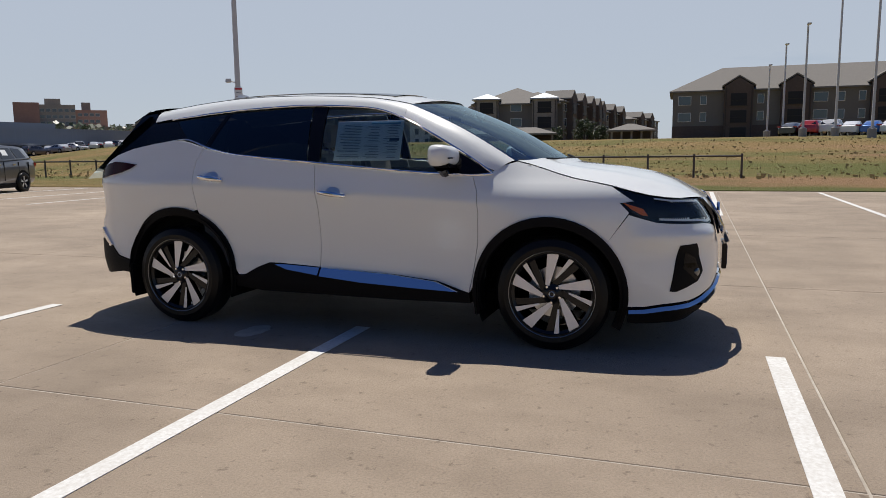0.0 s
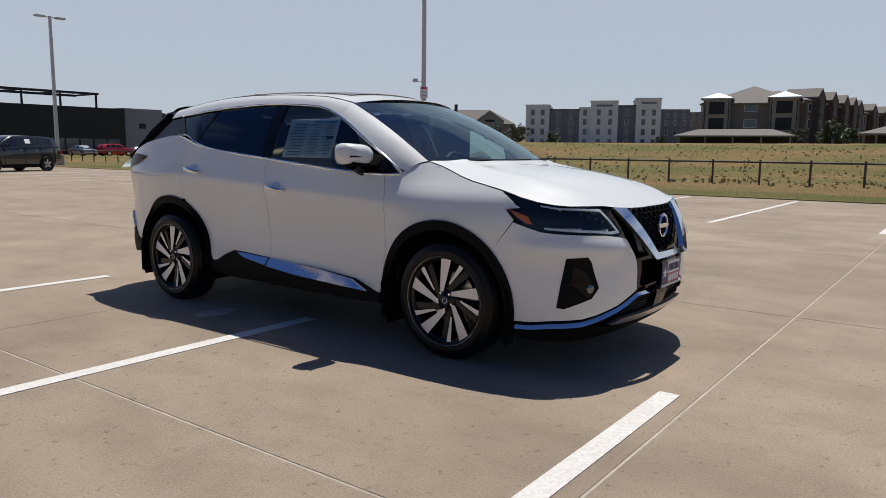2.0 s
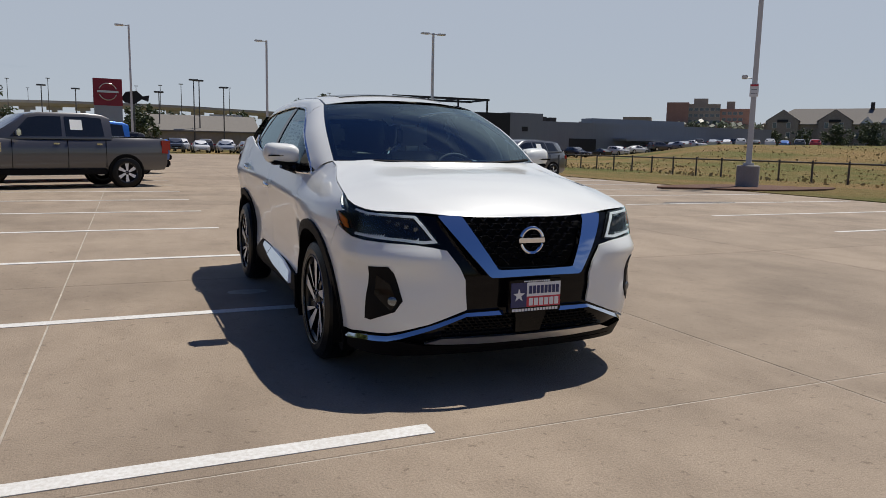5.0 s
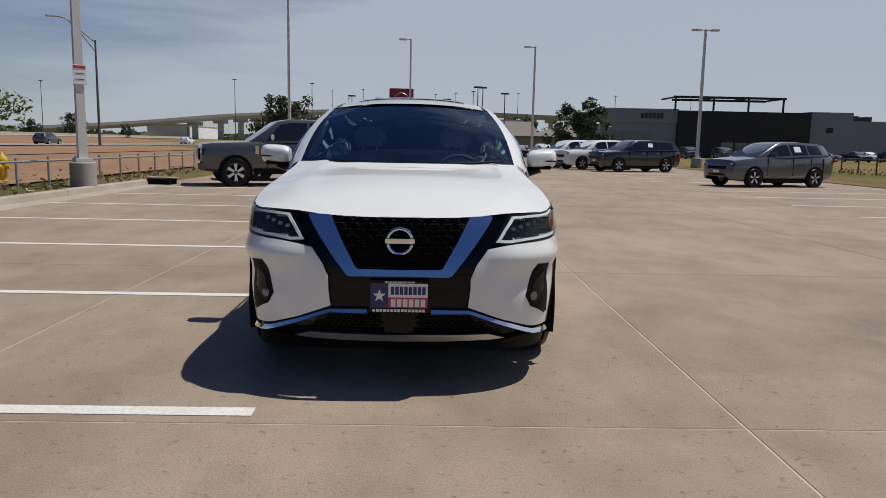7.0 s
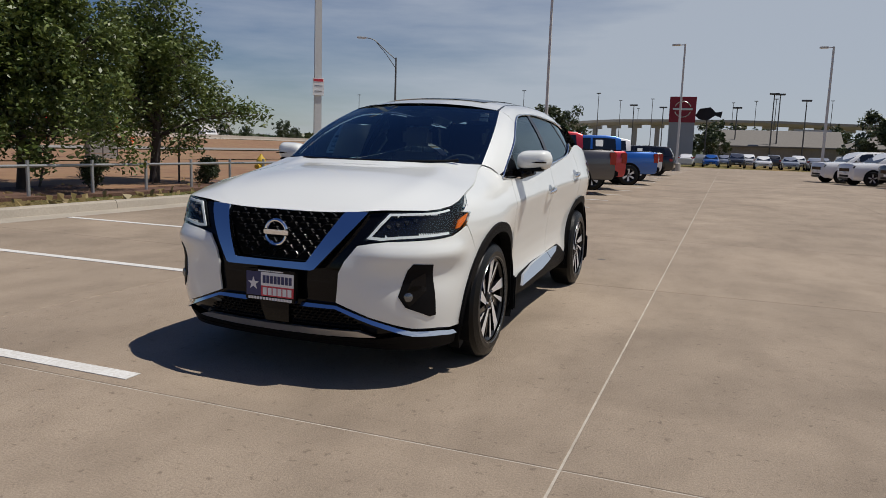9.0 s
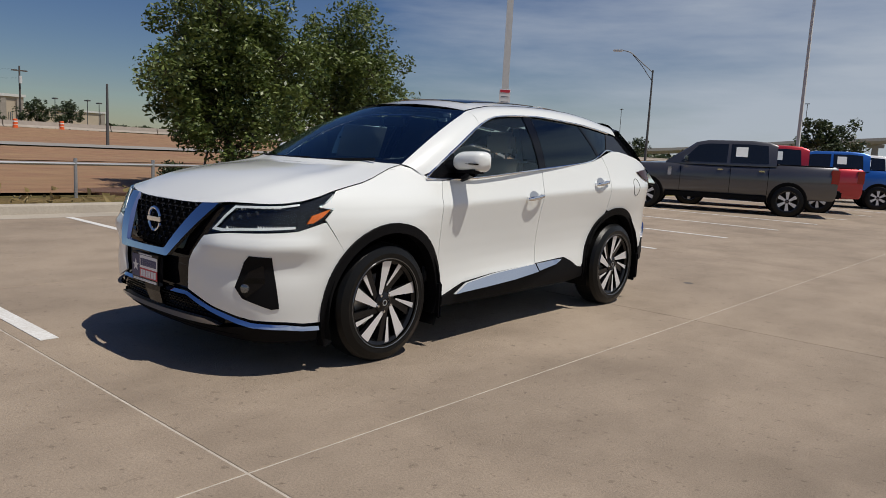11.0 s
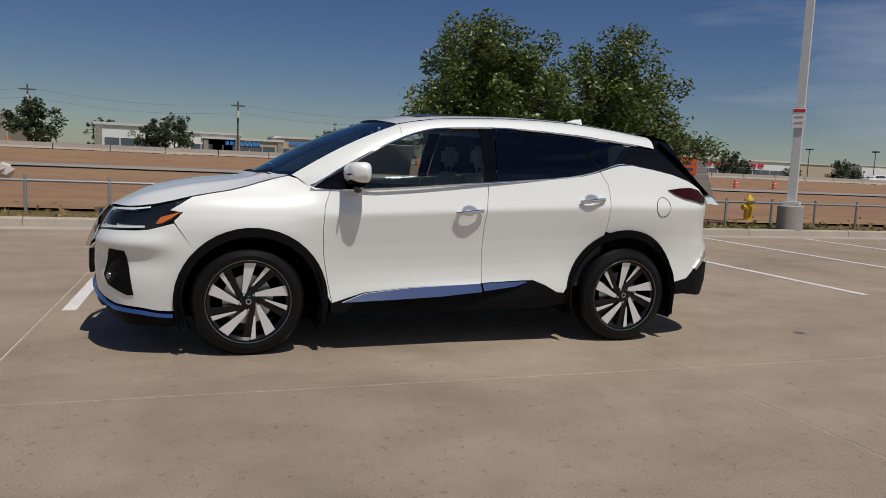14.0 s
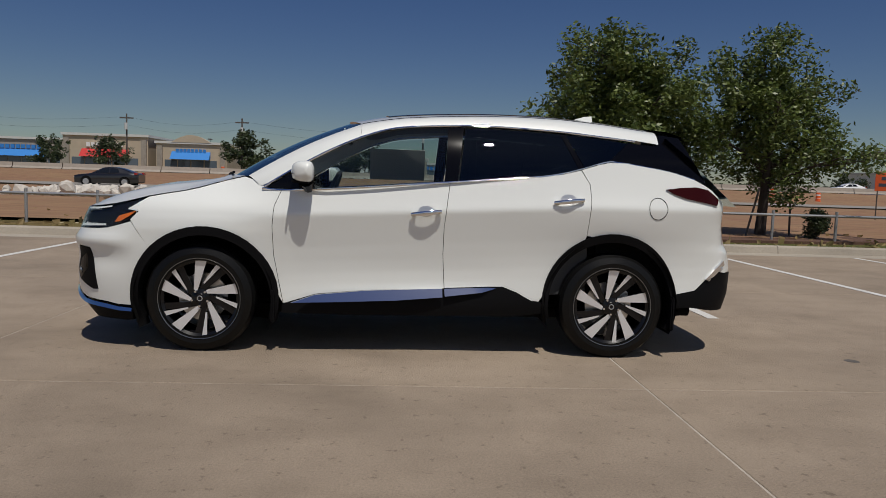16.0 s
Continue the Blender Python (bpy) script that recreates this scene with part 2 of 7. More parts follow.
def ground_material():
    """Dry grass: straw, green and bare soil, mixed at several sizes."""
    m = bpy.data.materials.new("dry_grass")
    m.use_nodes = True
    n, l = m.node_tree.nodes, m.node_tree.links
    b = n["Principled BSDF"]
    b.inputs["Roughness"].default_value = 0.95
    b.inputs["Specular IOR Level"].default_value = 0.1
    geo = n.new("ShaderNodeNewGeometry")

    def noise_fac(scale, lo, hi, stretch=(1, 1, 1), detail=6):
        mp = n.new("ShaderNodeMapping")
        mp.inputs["Scale"].default_value = stretch
        l.new(geo.outputs["Position"], mp.inputs["Vector"])
        t = n.new("ShaderNodeTexNoise")
        t.inputs["Scale"].default_value, t.inputs["Detail"].default_value, t.inputs["Roughness"].default_value = scale, detail, 0.7
        l.new(mp.outputs[0], t.inputs["Vector"])
        r = n.new("ShaderNodeMapRange")
        r.inputs["From Min"].default_value, r.inputs["From Max"].default_value = lo, hi
        l.new(t.outputs["Fac"], r.inputs["Value"])
        return r.outputs[0], t

    def mix(fac, a, c):
        x = n.new("ShaderNodeMixRGB")
        l.new(fac, x.inputs["Fac"])
        for k, v in (("Color1", a), ("Color2", c)):
            if isinstance(v, tuple):
                x.inputs[k].default_value = (*v, 1)
            else:
                l.new(v, x.inputs[k])
        return x.outputs[0]

    straw = mix(noise_fac(2.2, 0.35, 0.7, (1, 1, 1), 8)[0], (0.31, 0.215, 0.095), (0.20, 0.14, 0.06))
    green = mix(noise_fac(0.09, 0.42, 0.58, (1, 0.45, 1))[0], straw, (0.125, 0.140, 0.045))
    soil = mix(noise_fac(0.05, 0.54, 0.64, (1.3, 0.5, 1))[0], green, (0.30, 0.185, 0.105))
    fine, tex = noise_fac(9.0, 0.45, 0.75, (1, 1, 1), 10)
    last = mix(fine, soil, (0.15, 0.11, 0.05))
    l.new(last, b.inputs["Base Color"])
    bp = n.new("ShaderNodeBump")
    bp.inputs["Strength"].default_value, bp.inputs["Distance"].default_value = 0.9, 0.15
    l.new(tex.outputs["Fac"], bp.inputs["Height"])
    l.new(bp.outputs[0], b.inputs["Normal"])
    return m


M_GRASS = ground_material()
M_SOIL = material("bare_soil", (0.235, 0.115, 0.068), 0.95, grain=0.85, scale=1.1, big=0.8, big_scale=0.13, alt=(0.29, 0.185, 0.095), bump=0.6, stretch=(2.2, 0.7, 1))
weathered(M_SOIL)


# ---- mesh helpers ----
def part(name, bm, mat, parent=None, label="", smooth=None):
    """Links a bmesh as one mesh object, under parent if given; a list of them as one object each."""
    if isinstance(bm, list):
        under = parent if isinstance(parent, list) else [parent] * len(bm)
        return [part(name, b, mat, p, label, smooth) for b, p in zip(bm, under)]
    me = bpy.data.meshes.new(name)
    bm.to_mesh(me)
    bm.free()
    for m in (mat if isinstance(mat, (list, tuple)) else [mat]):
        me.materials.append(m)
    if smooth is not None:
        for p in me.polygons:
            p.use_smooth = True
        me.set_sharp_from_angle(angle=radians(smooth))
    ob = new(name, me)
    if parent is not None:
        ob.parent = parent
    if label:
        ob["label"] = label
    return ob


def thing(name, label, category, at=None, group="", kind=""):
    ob = new(name)
    ob.empty_display_size = 0.1
    if at is not None:
        ob.matrix_basis = at
    return tagged(ob, label, category, group, kind)


def add_box(bm, x0, x1, y0, y1, z0, z1, bev=0.0, rot=None):
    vs = [bm.verts.new((x, y, z)) for x in (x0, x1) for y in (y0, y1) for z in (z0, z1)]
    fs = [bm.faces.new([vs[i] for i in f]) for f in ((0, 1, 3, 2), (4, 6, 7, 5), (0, 4, 5, 1), (2, 3, 7, 6), (0, 2, 6, 4), (1, 5, 7, 3))]
    if bev:
        es = {e for f in fs for e in f.edges}
        bmesh.ops.bevel(bm, geom=list(es), offset=bev, segments=2, affect="EDGES")
    return vs


def box(x0, x1, y0, y1, z0, z1, bev=0.0):
    bm = bmesh.new()
    add_box(bm, x0, x1, y0, y1, z0, z1, bev)
    return bm


def add_tube(bm, pts, radii, sides=8, cap=True):
    """A round tube through points."""
    pts = [Vector(p) for p in pts]
    if not hasattr(radii, "__len__"):
        radii = [radii] * len(pts)
    rings = []
    for i, p in enumerate(pts):
        d = (pts[min(i + 1, len(pts) - 1)] - pts[max(i - 1, 0)]).normalized()
        a = d.orthogonal().normalized() if i == 0 else (ref - d * ref.dot(d)).normalized()
        ref = a
        b = d.cross(a)
        rings.append([bm.verts.new(p + (a * math.cos(2 * math.pi * k / sides) + b * math.sin(2 * math.pi * k / sides)) * radii[i]) for k in range(sides)])
    for r0, r1 in zip(rings, rings[1:]):
        for k in range(sides):
            bm.faces.new((r0[k], r0[(k + 1) % sides], r1[(k + 1) % sides], r1[k]))
    if cap:
        bm.faces.new(rings[0][::-1])
        bm.faces.new(rings[-1])


def tube(pts, radii, sides=8):
    bm = bmesh.new()
    add_tube(bm, pts, radii, sides)
    return bm


def add_lathe(bm, profile, axis="z", steps=32, center=(0, 0, 0), closed=False):
    """Turns (radius, height) points round an axis."""
    rings = []
    for k in range(steps):
        a = 2 * math.pi * k / steps
        ring = []
        for r, h in profile:
            c, s = r * math.cos(a), r * math.sin(a)
            v = (c, s, h) if axis == "z" else (h, c, s)
            ring.append(bm.verts.new(Vector(v) + Vector(center)))
        rings.append(ring)
    n = len(profile)
    for k in range(steps):
        r0, r1 = rings[k], rings[(k + 1) % steps]
        for i in range(n if closed else n - 1):
            j = (i + 1) % n
            bm.faces.new((r0[i], r1[i], r1[j], r0[j]))
    return bm


def lathe(profile, axis="z", steps=32, center=(0, 0, 0), closed=False):
    bm = bmesh.new()
    add_lathe(bm, profile, axis, steps, center, closed)
    bmesh.ops.remove_doubles(bm, verts=bm.verts, dist=1e-5)
    bmesh.ops.recalc_face_normals(bm, faces=bm.faces)
    return bm


def grid_faces(bm, rows, close=False):
    """Faces between rows of points."""
    vr = [[bm.verts.new(p) for p in r] for r in rows]
    for a, b in zip(vr, vr[1:]):
        n = len(a)
        for i in range(n if close else n - 1):
            j = (i + 1) % n
            bm.faces.new((a[i], a[j], b[j], b[i]))
    return vr


def loft(rows, thick=0.0, close=False):
    bm = bmesh.new()
    grid_faces(bm, rows, close)
    bmesh.ops.remove_doubles(bm, verts=bm.verts, dist=1e-5)
    bmesh.ops.recalc_face_normals(bm, faces=bm.faces)
    if thick:
        bmesh.ops.solidify(bm, geom=bm.faces[:], thickness=thick)
    return bm


def prism(outline, depth, axis="x", at=0.0):
    """A flat outline (2D points) given depth along an axis."""
    bm = bmesh.new()
    def place(p, d):
        return {"x": (d, p[0], p[1]), "y": (p[0], d, p[1]), "z": (p[0], p[1], d)}[axis]
    a = [bm.verts.new(place(p, at)) for p in outline]
    b = [bm.verts.new(place(p, at + depth)) for p in outline]
    bm.faces.new(a)
    bm.faces.new(b[::-1])
    n = len(a)
    for i in range(n):
        bm.faces.new((a[i], b[i], b[(i + 1) % n], a[(i + 1) % n]))
    bmesh.ops.recalc_face_normals(bm, faces=bm.faces)
    return bm


def spline(pts, n=8, closed=False):
    """Smooth curve through 2D or 3D points."""
    p = [Vector(q).to_3d() if len(q) == 2 else Vector(q) for q in pts]
    dim = len(pts[0])
    out = []
    m = len(p)
    for i in range(m if closed else m - 1):
        p0 = p[(i - 1) % m] if closed or i else p[0]
        p1, p2 = p[i % m], p[(i + 1) % m]
        p3 = p[(i + 2) % m] if closed or i + 2 < m else p[-1]
        for k in range(n):
            t = k / n
            q = 0.5 * (2 * p1 + (p2 - p0) * t + (2 * p0 - 5 * p1 + 4 * p2 - p3) * t * t + (3 * p1 - p0 - 3 * p2 + p3) * t ** 3)
            out.append(tuple(q)[:dim])
    if not closed:
        out.append(tuple(p[-1])[:dim])
    return out


def smooth(a, b, x):
    t = min(1.0, max(0.0, (x - a) / (b - a)))
    return t * t * (3 - 2 * t)

# ---- ground and lot ----
LX0, LX1, LY0, LY1 = -8.0, 17.4, -28.68, 74.42


def terrain(x, y):
    hill = 13.0 * smooth(230, 520, math.hypot(x, y)) * smooth(.30, .62, math.atan2(y, x)) * (1 - smooth(.95, 1.15, math.atan2(y, x))) if y > 0 and x > 0 else 0
    if LX0 - .1 <= x <= LX1 + .05 and LY0 < y < LY1:
        return -.16
    if x > LX1:
        return 2.25 * smooth(29, 74, x + .25 * max(0, y - 20)) * (1 - smooth(.80, .98, math.atan2(y + 5, x))) + hill + .02
    if x < LX0:
        d = LX0 - x
        z = .13 + .05 * smooth(2, 12, d) - .30 * smooth(14, 22, d) * (1 - smooth(27, 36, d)) + 1.25 * smooth(58, 82, d)
        return z
    return -.03 + .5 * smooth(90, 300, abs(y)) + hill


def axis_lines(breaks):
    out = []
    for a, b, step in breaks:
        out += list(np.arange(a, b, step))
    return out + [breaks[-1][1]]


gx = axis_lines([(-3000, -600, 400), (-600, -150, 50), (-150, -40, 6), (-40, -9.6, 1.6), (-9.6, LX0 - .11, .48), (LX0 - .11, -7.9, .2), (-7.9, LX1, 3.1), (LX1, LX1 + .12, .06), (LX1 + .12, 80, 1.9), (80, 200, 10), (200, 600, 40), (600, 3000, 400)])
gy = axis_lines([(-3000, -600, 400), (-600, -100, 50), (-100, LY0, 6), (LY0, LY0 + .3, .15), (LY0 + .3, 40, 2.0), (40, LY1 - .1, 3), (LY1 - .1, LY1 + .1, .1), (LY1 + .1, 200, 9), (200, 600, 40), (600, 3000, 400)])
bm = bmesh.new()
rows = [[(x, y, terrain(x, y) + (.05 * (noise.noise((x * .35, y * .35, 0))) if (x > LX1 + .5 or x < -10) else 0)) for x in gx] for y in gy]
grid_faces(bm, rows)
ground = tagged(part("ground", bm, M_GRASS, smooth=60), "dry straw-coloured grass with green and bare patches", "ground", kind="structure")

for x0, x1, y0, y1 in ((-29.5, -9.85, -120, 70), (-44.5, -31, -160, 110), (-86.5, -59.5, -170, 200)):
    xs, ys_ = np.linspace(x0, x1, 14), np.linspace(y0, y1, 60)
    bm = bmesh.new()
    grid_faces(bm, [[(x, y, terrain(x, y) + .06 + .04 * noise.noise((x * .2, y * .2, 3))) for x in xs] for y in ys_])
    tagged(part("bare_earth", bm, M_SOIL, smooth=60), "red-brown bare earth of the roadworks strip", "earth", kind="structure")

def strip_road(name, x0, x1, y0, y1, lift_z, mat, label):
    bm = bmesh.new()
    ys_ = np.linspace(y0, y1, 60)
    grid_faces(bm, [[(x, y, terrain((x0 + x1) / 2, y) + lift_z) for x in (x0, (x0 + x1) / 2, x1)] for y in ys_])
    return tagged(part(name, bm, mat), label, "road", kind="structure")
strip_road("road", -57.5, -46, -400, 500, .12, M_ROAD, "pale asphalt frontage road beyond the fence")
strip_road("road", -108, -88, -600, 700, .22, M_ROAD, "pale asphalt highway behind a concrete barrier")
bm = bmesh.new()
for y in np.arange(-240, 260, 6.0):
    z = terrain(-87.5, y) + .1
    pts = [(-87.8, z), (-87.6, z + .25), (-87.5, z + .70), (-87.3, z + .70), (-87.2, z + .25), (-87.0, z)]
    r = [[bm.verts.new((p[0], yy, p[1])) for p in pts] for yy in (y, y + 5.9)]
    for i in range(5):
        bm.faces.new((r[0][i], r[0][i + 1], r[1][i + 1], r[1][i]))
tagged(part("highway_barrier", bm, M_BARRIER), "long pale concrete highway barrier", "barrier", kind="structure")

pave = thing("pavement", "tan concrete parking lot cast in square slabs", "pavement", kind="structure")
# joint filler bed just under the slab tops
part("joint_bed", box(LX0, LX1, LY0, LY1, -.10, -.0035), M_JOINT, pave, "pale joint filler")

# kerb
def kerb_run(y0, y1):
    k = thing("kerb", "pale concrete kerb along the lot's edge", "kerb", kind="structure")
    y = y0
    while y < y1 - .1:
        e = min(y + 3.0, y1)
        bm = prism([(-8.0, -.1), (-7.99, 0), (-8.02, .125), (-8.045, .15), (-8.15, .155), (-8.15, -.1)], e - y - .012, "y", y + .006)
        part("kerb_stone", bm, M_KERB, k)
        y = e
kerb_run(-28.6, 15.2)
bm = prism([(-8.0, .004), (-7.45, .004), (-7.45, .0), (-8.0, .0)], 43.6, "y", -28.5)
tagged(part("gutter", bm, M_KERB), "paler concrete gutter strip at the kerb's foot", "gutter", kind="structure")

# painted lines
def stall_y(k):
    return {-1: -2.735, 0: .005}.get(k, .01 + 2.87 * k if k > 0 else -2.735 + 2.80 * (k + 1))
def line_mark(x0, x1, y, group):
    bm = box(x0, x1, y - .055, y + .055, .0008, .0045)
    return tagged(part("stall_line", bm, M_LINE), "worn white painted stall line on concrete", "stall line", group, "structure")
for k in range(-7, 22):
    line_mark(-7.45, -.70, stall_y(k), "stall lines on the highway side")
for k in range(-7, 20):
    line_mark(9.12, 16.9, stall_y(k), "stall lines on the field side")
# dark stains, and one paler oval in filler colour beside the white car
for x, y, r, sx in ((-1.02, .72, .10, 1.7), (11.6, 8.9, .30, 4.2), (.9, 3.2, .05, 1)):
    o = [(x + r * sx * math.cos(a) * (1 + .25 * noise.noise((math.cos(a) * 2, math.sin(a) * 2, x))), y + r * math.sin(a) * (1 + .25 * noise.noise((math.cos(a) * 2, math.sin(a) * 2, y + 7)))) for a in np.linspace(0, 2 * math.pi, 28, endpoint=False)]
    tagged(part("oil_stain", prism(o, .0012, "z", .0003), M_STAIN if x > 0 else M_JOINT), "blotch on the concrete", "stain", kind="structure")


# ---- lamp posts, fences, signs ----
def lot_lamp(x, y, h, base_h, base_r, r, label, sign=0.0, lamp=True, mat=M_POLE, heads=2):
    t = thing("parking_lot_lamp", label, "lamp post", Matrix.Translation((x, y, terrain(x, y) if not (LX0 < x < LX1 and LY0 < y < LY1) else 0)))
    if base_h:
        part("concrete_base", lathe([(0, -.1), (base_r, -.1), (base_r, base_h - .03), (base_r - .03, base_h), (0, base_h)], "z", 28), M_CONC, t, smooth=40)
    part("base_plate", box(-r * 1.9, r * 1.9, -r * 1.9, r * 1.9, base_h, base_h + .09, .01), mat, t)
    bm = bmesh.new()
    vs = add_box(bm, -r, r, -r, r, base_h + .05, h, 0)
    for v in vs:
        if v.co.z > 1:
            v.co.x *= .72
            v.co.y *= .72
    part("pole", bm, mat, t)
    if lamp:
        for k in range(heads):
            sx = (-1, 1)[k]
            bm = bmesh.new()
            add_box(bm, min(0, sx * .75), max(0, sx * .75), -.03, .03, h - .10, h - .04)
            add_box(bm, min(sx * .35, sx * .95), max(sx * .35, sx * .95), -.18, .18, h - .12, h, .02)
            part("lamp_head", bm, mat, t)
    if sign:
        s = part("warning_sign", box(-.15, .15, -r - .03, -r - .015, sign - .23, sign + .23, .004), M_WHITEP, t, "small white and red warning sign")
        part("red_band", box(-.13, .13, -r - .036, -r - .031, sign + .14, sign + .21), M_RED, s)
        part("print_bars", box(-.10, .10, -r - .036, -r - .031, sign + .02, sign + .035), M_INK, s)
        part("print_bars", box(-.10, .10, -r - .036, -r - .031, sign - .12, sign - .105), M_INK, s)
    return t

p = lot_lamp(19.2, 14.6, 10.3, .83, .40, .10, "tall pale lamp post on a concrete base, with a small sign", sign=3.55)
p.matrix_basis = p.matrix_basis @ pose(0, 0, 0, 0, 0, -48)
cam_box = part("camera_arm", tube([(-.10, 0, 3.98), (-.32, -.05, 4.02)], .02, 6), M_POLE, p)
part("camera_housing", box(-.45, -.25, -.16, .04, 3.96, 4.10, .02), M_POLE, cam_box)
o = [(19.0 + 3.2 * math.cos(a) * (1.25 if math.cos(a) * math.sin(a) < 0 else .8), 14.3 + 1.7 * math.sin(a)) for a in np.linspace(0, 2 * math.pi, 26, endpoint=False)]
tagged(part("gravel_bed", prism(o, .05, "z", .02), M_MULCH), "dark gravel bed round the lamp base", "gravel", kind="structure")
p = lot_lamp(-8.32, 11.85, 9.9, .60, .30, .10, "tall pale lamp post on a concrete base behind the kerb", sign=2.68)
p.matrix_basis = p.matrix_basis @ pose(0, 0, 0, 0, 0, 38)
lot_lamp(19.3, 45.6, 9.6, .70, .40, .10, "tall pale steel lamp post on a round concrete base")
lot_lamp(-8.5, 39.5, 11.2, .62, .33, .09, "tall pale steel lamp post behind parked trucks")
lot_lamp(-1.45, 54.5, 9.75, .62, .33, .09, "tall pale steel lamp post with a lamp head", heads=1)
lot_lamp(9.05, 57.0, 9.7, .70, .40, .10, "tall pale steel lamp post with a lamp head", heads=1)
for az_, d, h in ((-7.2, 75, 10.0), (-9.2, 75, 12.2), (-11.4, 70, 14.0), (-5.9, 85, 9.5), (-4.9, 88, 7.8)):
    lot_lamp(-5.4 + d * math.cos(radians(az_)), -2.2 + d * math.sin(radians(az_)), h, .75, .35, .10, "pale lamp post by the apartment drive", heads=1)
# street lamp with a truss arm
t = thing("street_lamp", "dark street lamp with a braced curved arm", "street lamp", Matrix.Translation((-44, 93, 0)) @ pose(0, 0, 0, 0, 0, 26) @ Matrix.Scale(1.52, 4))
part("pole", tube([(0, 0, -.3), (0, 0, 9.2)], [.13, .075], 10), M_POLED, t)
part("arm", tube(spline([(0, 0, 9.0), (-1.2, 0, 10.0), (-2.1, 0, 10.75), (-2.9, 0, 10.95)], 5), .045, 6), M_POLED, t)
part("arm", tube([(0, 0, 8.2), (-1.0, 0, 9.55), (-1.9, 0, 10.55)], .035, 6), M_POLED, t)
part("lamp_head", box(-3.75, -2.85, -.16, .16, 10.85, 11.02, .05), M_POLE, t)


def pipe_fence(name, x, y0, y1, gap, h, r, mat, label, rails=1, slope=0.0):
    t = thing(name, label, "fence")
    ys_ = np.arange(y0, y1 + .01, gap)
    for k, y in enumerate(ys_):
        z = terrain(x + slope * (y - y0), y)
        part("post", tube([(x + slope * (y - y0), y, z - .2), (x + slope * (y - y0), y, z + h)], r, 8), mat, t)
    for i in range(rails):
        pts = [(x + slope * (y - y0) + .0, y, terrain(x + slope * (y - y0), y) + h - .10 - i * .40) for y in ys_]
        part("rail", tube(pts, r * .9, 8), mat, t)
    return t
pipe_fence("pipe_fence", -9.35, -17.6, 30, 1.42, .70, .032, M_GALV, "galvanised pipe rail fence behind the kerb")
pipe_fence("pipe_fence", 26.9, -4.1, 62, 1.86, 1.00, .045, M_RUSTY, "low weathered pipe fence along the grass field")

# roadside clutter
def barrel(x, y):
    t = thing("traffic_barrel", "orange traffic barrel with white bands", "traffic barrel", Matrix.Translation((x, y, terrain(x, y) + .03)), "roadwork barrels")
    part("drum", lathe([(0, 0), (.30, 0), (.30, .08), (.26, .10), (.23, .95), (.18, 1.0), (0, 1.0)], "z", 16), M_ORANGE, t, smooth=40)
    for z in (.35, .65):
        part("band", lathe([(.262 - .03 * z, z), (.256 - .03 * z, z + .14)], "z", 16), M_WHITEP, t)
M_ORANGE = material("safety_orange", (0.80, 0.13, 0.03), 0.55, grain=0.2, scale=10)
for az_, d in ((165.6, 75), (169.3, 72), (163.0, 70), (172.3, 74), (160.2, 72), (150.5, 70), (147.5, 68), (142.0, 72), (139.0, 70), (136.5, 75), (-168.0, 74)):
    barrel(5 + 1.35 * d * math.cos(radians(az_)), -3 + 1.35 * d * math.sin(radians(az_)))
t = thing("roadwork_sign", "orange roadwork sign on two posts", "road sign", Matrix.Translation((-26.5, 22.3, .1)) @ pose(0, 0, 0, 0, 0, 50))
for x in (-.33, .33):
    part("post", tube([(x, 0, -.2), (x, 0, 1.75)], .03, 6), M_RUSTY, t)
pn = part("panel", box(-.45, .45, -.03, -.01, 1.35, 2.25, .01), M_ORANGE, t, "orange panel")
part("print_bars", box(-.30, .30, -.035, -.031, 1.55, 1.70), M_INK, pn)
part("print_bars", box(-.20, .20, -.035, -.031, 1.85, 2.0), M_INK, pn)
# old concrete sign pier with a dark mast
t = thing("sign_pier", "old block-built concrete pier with a dark steel mast", "pier", Matrix.Translation((-33.5, 28.6, .0)) @ pose(0, 0, 0, 0, 0, 52))
for k in range(8):
    z0, z1 = -.2 + k * .44, .22 + k * .44
    wl_, wr = -.75 + .02 * k, .95 - .13 * k
    part("block", prism([(wl_, z0), (wr, z0), (wr - .11, z1 - .02), (wl_, z1 - .02)], .9, "y", 0), M_CONC, t)
part("mast", box(-1.0, -.78, -.05, .4, -.2, 3.9, .02), M_RUSTY, t)
part("beam", box(-2.6, -.2, .0, .35, 3.35, 3.75, .02), M_RUSTY, t)
# rocks
def rock_mesh():
    bm = bmesh.new()
    bmesh.ops.create_icosphere(bm, subdivisions=1, radius=.35)
    for v in bm.verts:
        v.co *= .75 + .5 * random.random()
        v.co.z *= .7
    me = bpy.data.meshes.new("rock")
    bm.to_mesh(me)
    bm.free()
    me.materials.append(M_ROCK)
    return me
rocks = [rock_mesh() for _ in range(4)]
pile = thing("rock_pile", "heap of pale broken rocks on the bare earth", "rocks")
for k in range(150):
    u = random.random()
    x, y = -29.5 + 7.0 * u + random.gauss(0, .7), -16.5 + 7.2 * u + random.gauss(0, 1.2)
    ob = new("rock", rocks[k % 4])
    ob.parent = pile
    ob.matrix_basis = pose(x, y, terrain(x, y) + .12 + .25 * random.random(), random.random() * 360, random.random() * 360, 0) @ Matrix.Scale(.5 + .7 * random.random(), 4)

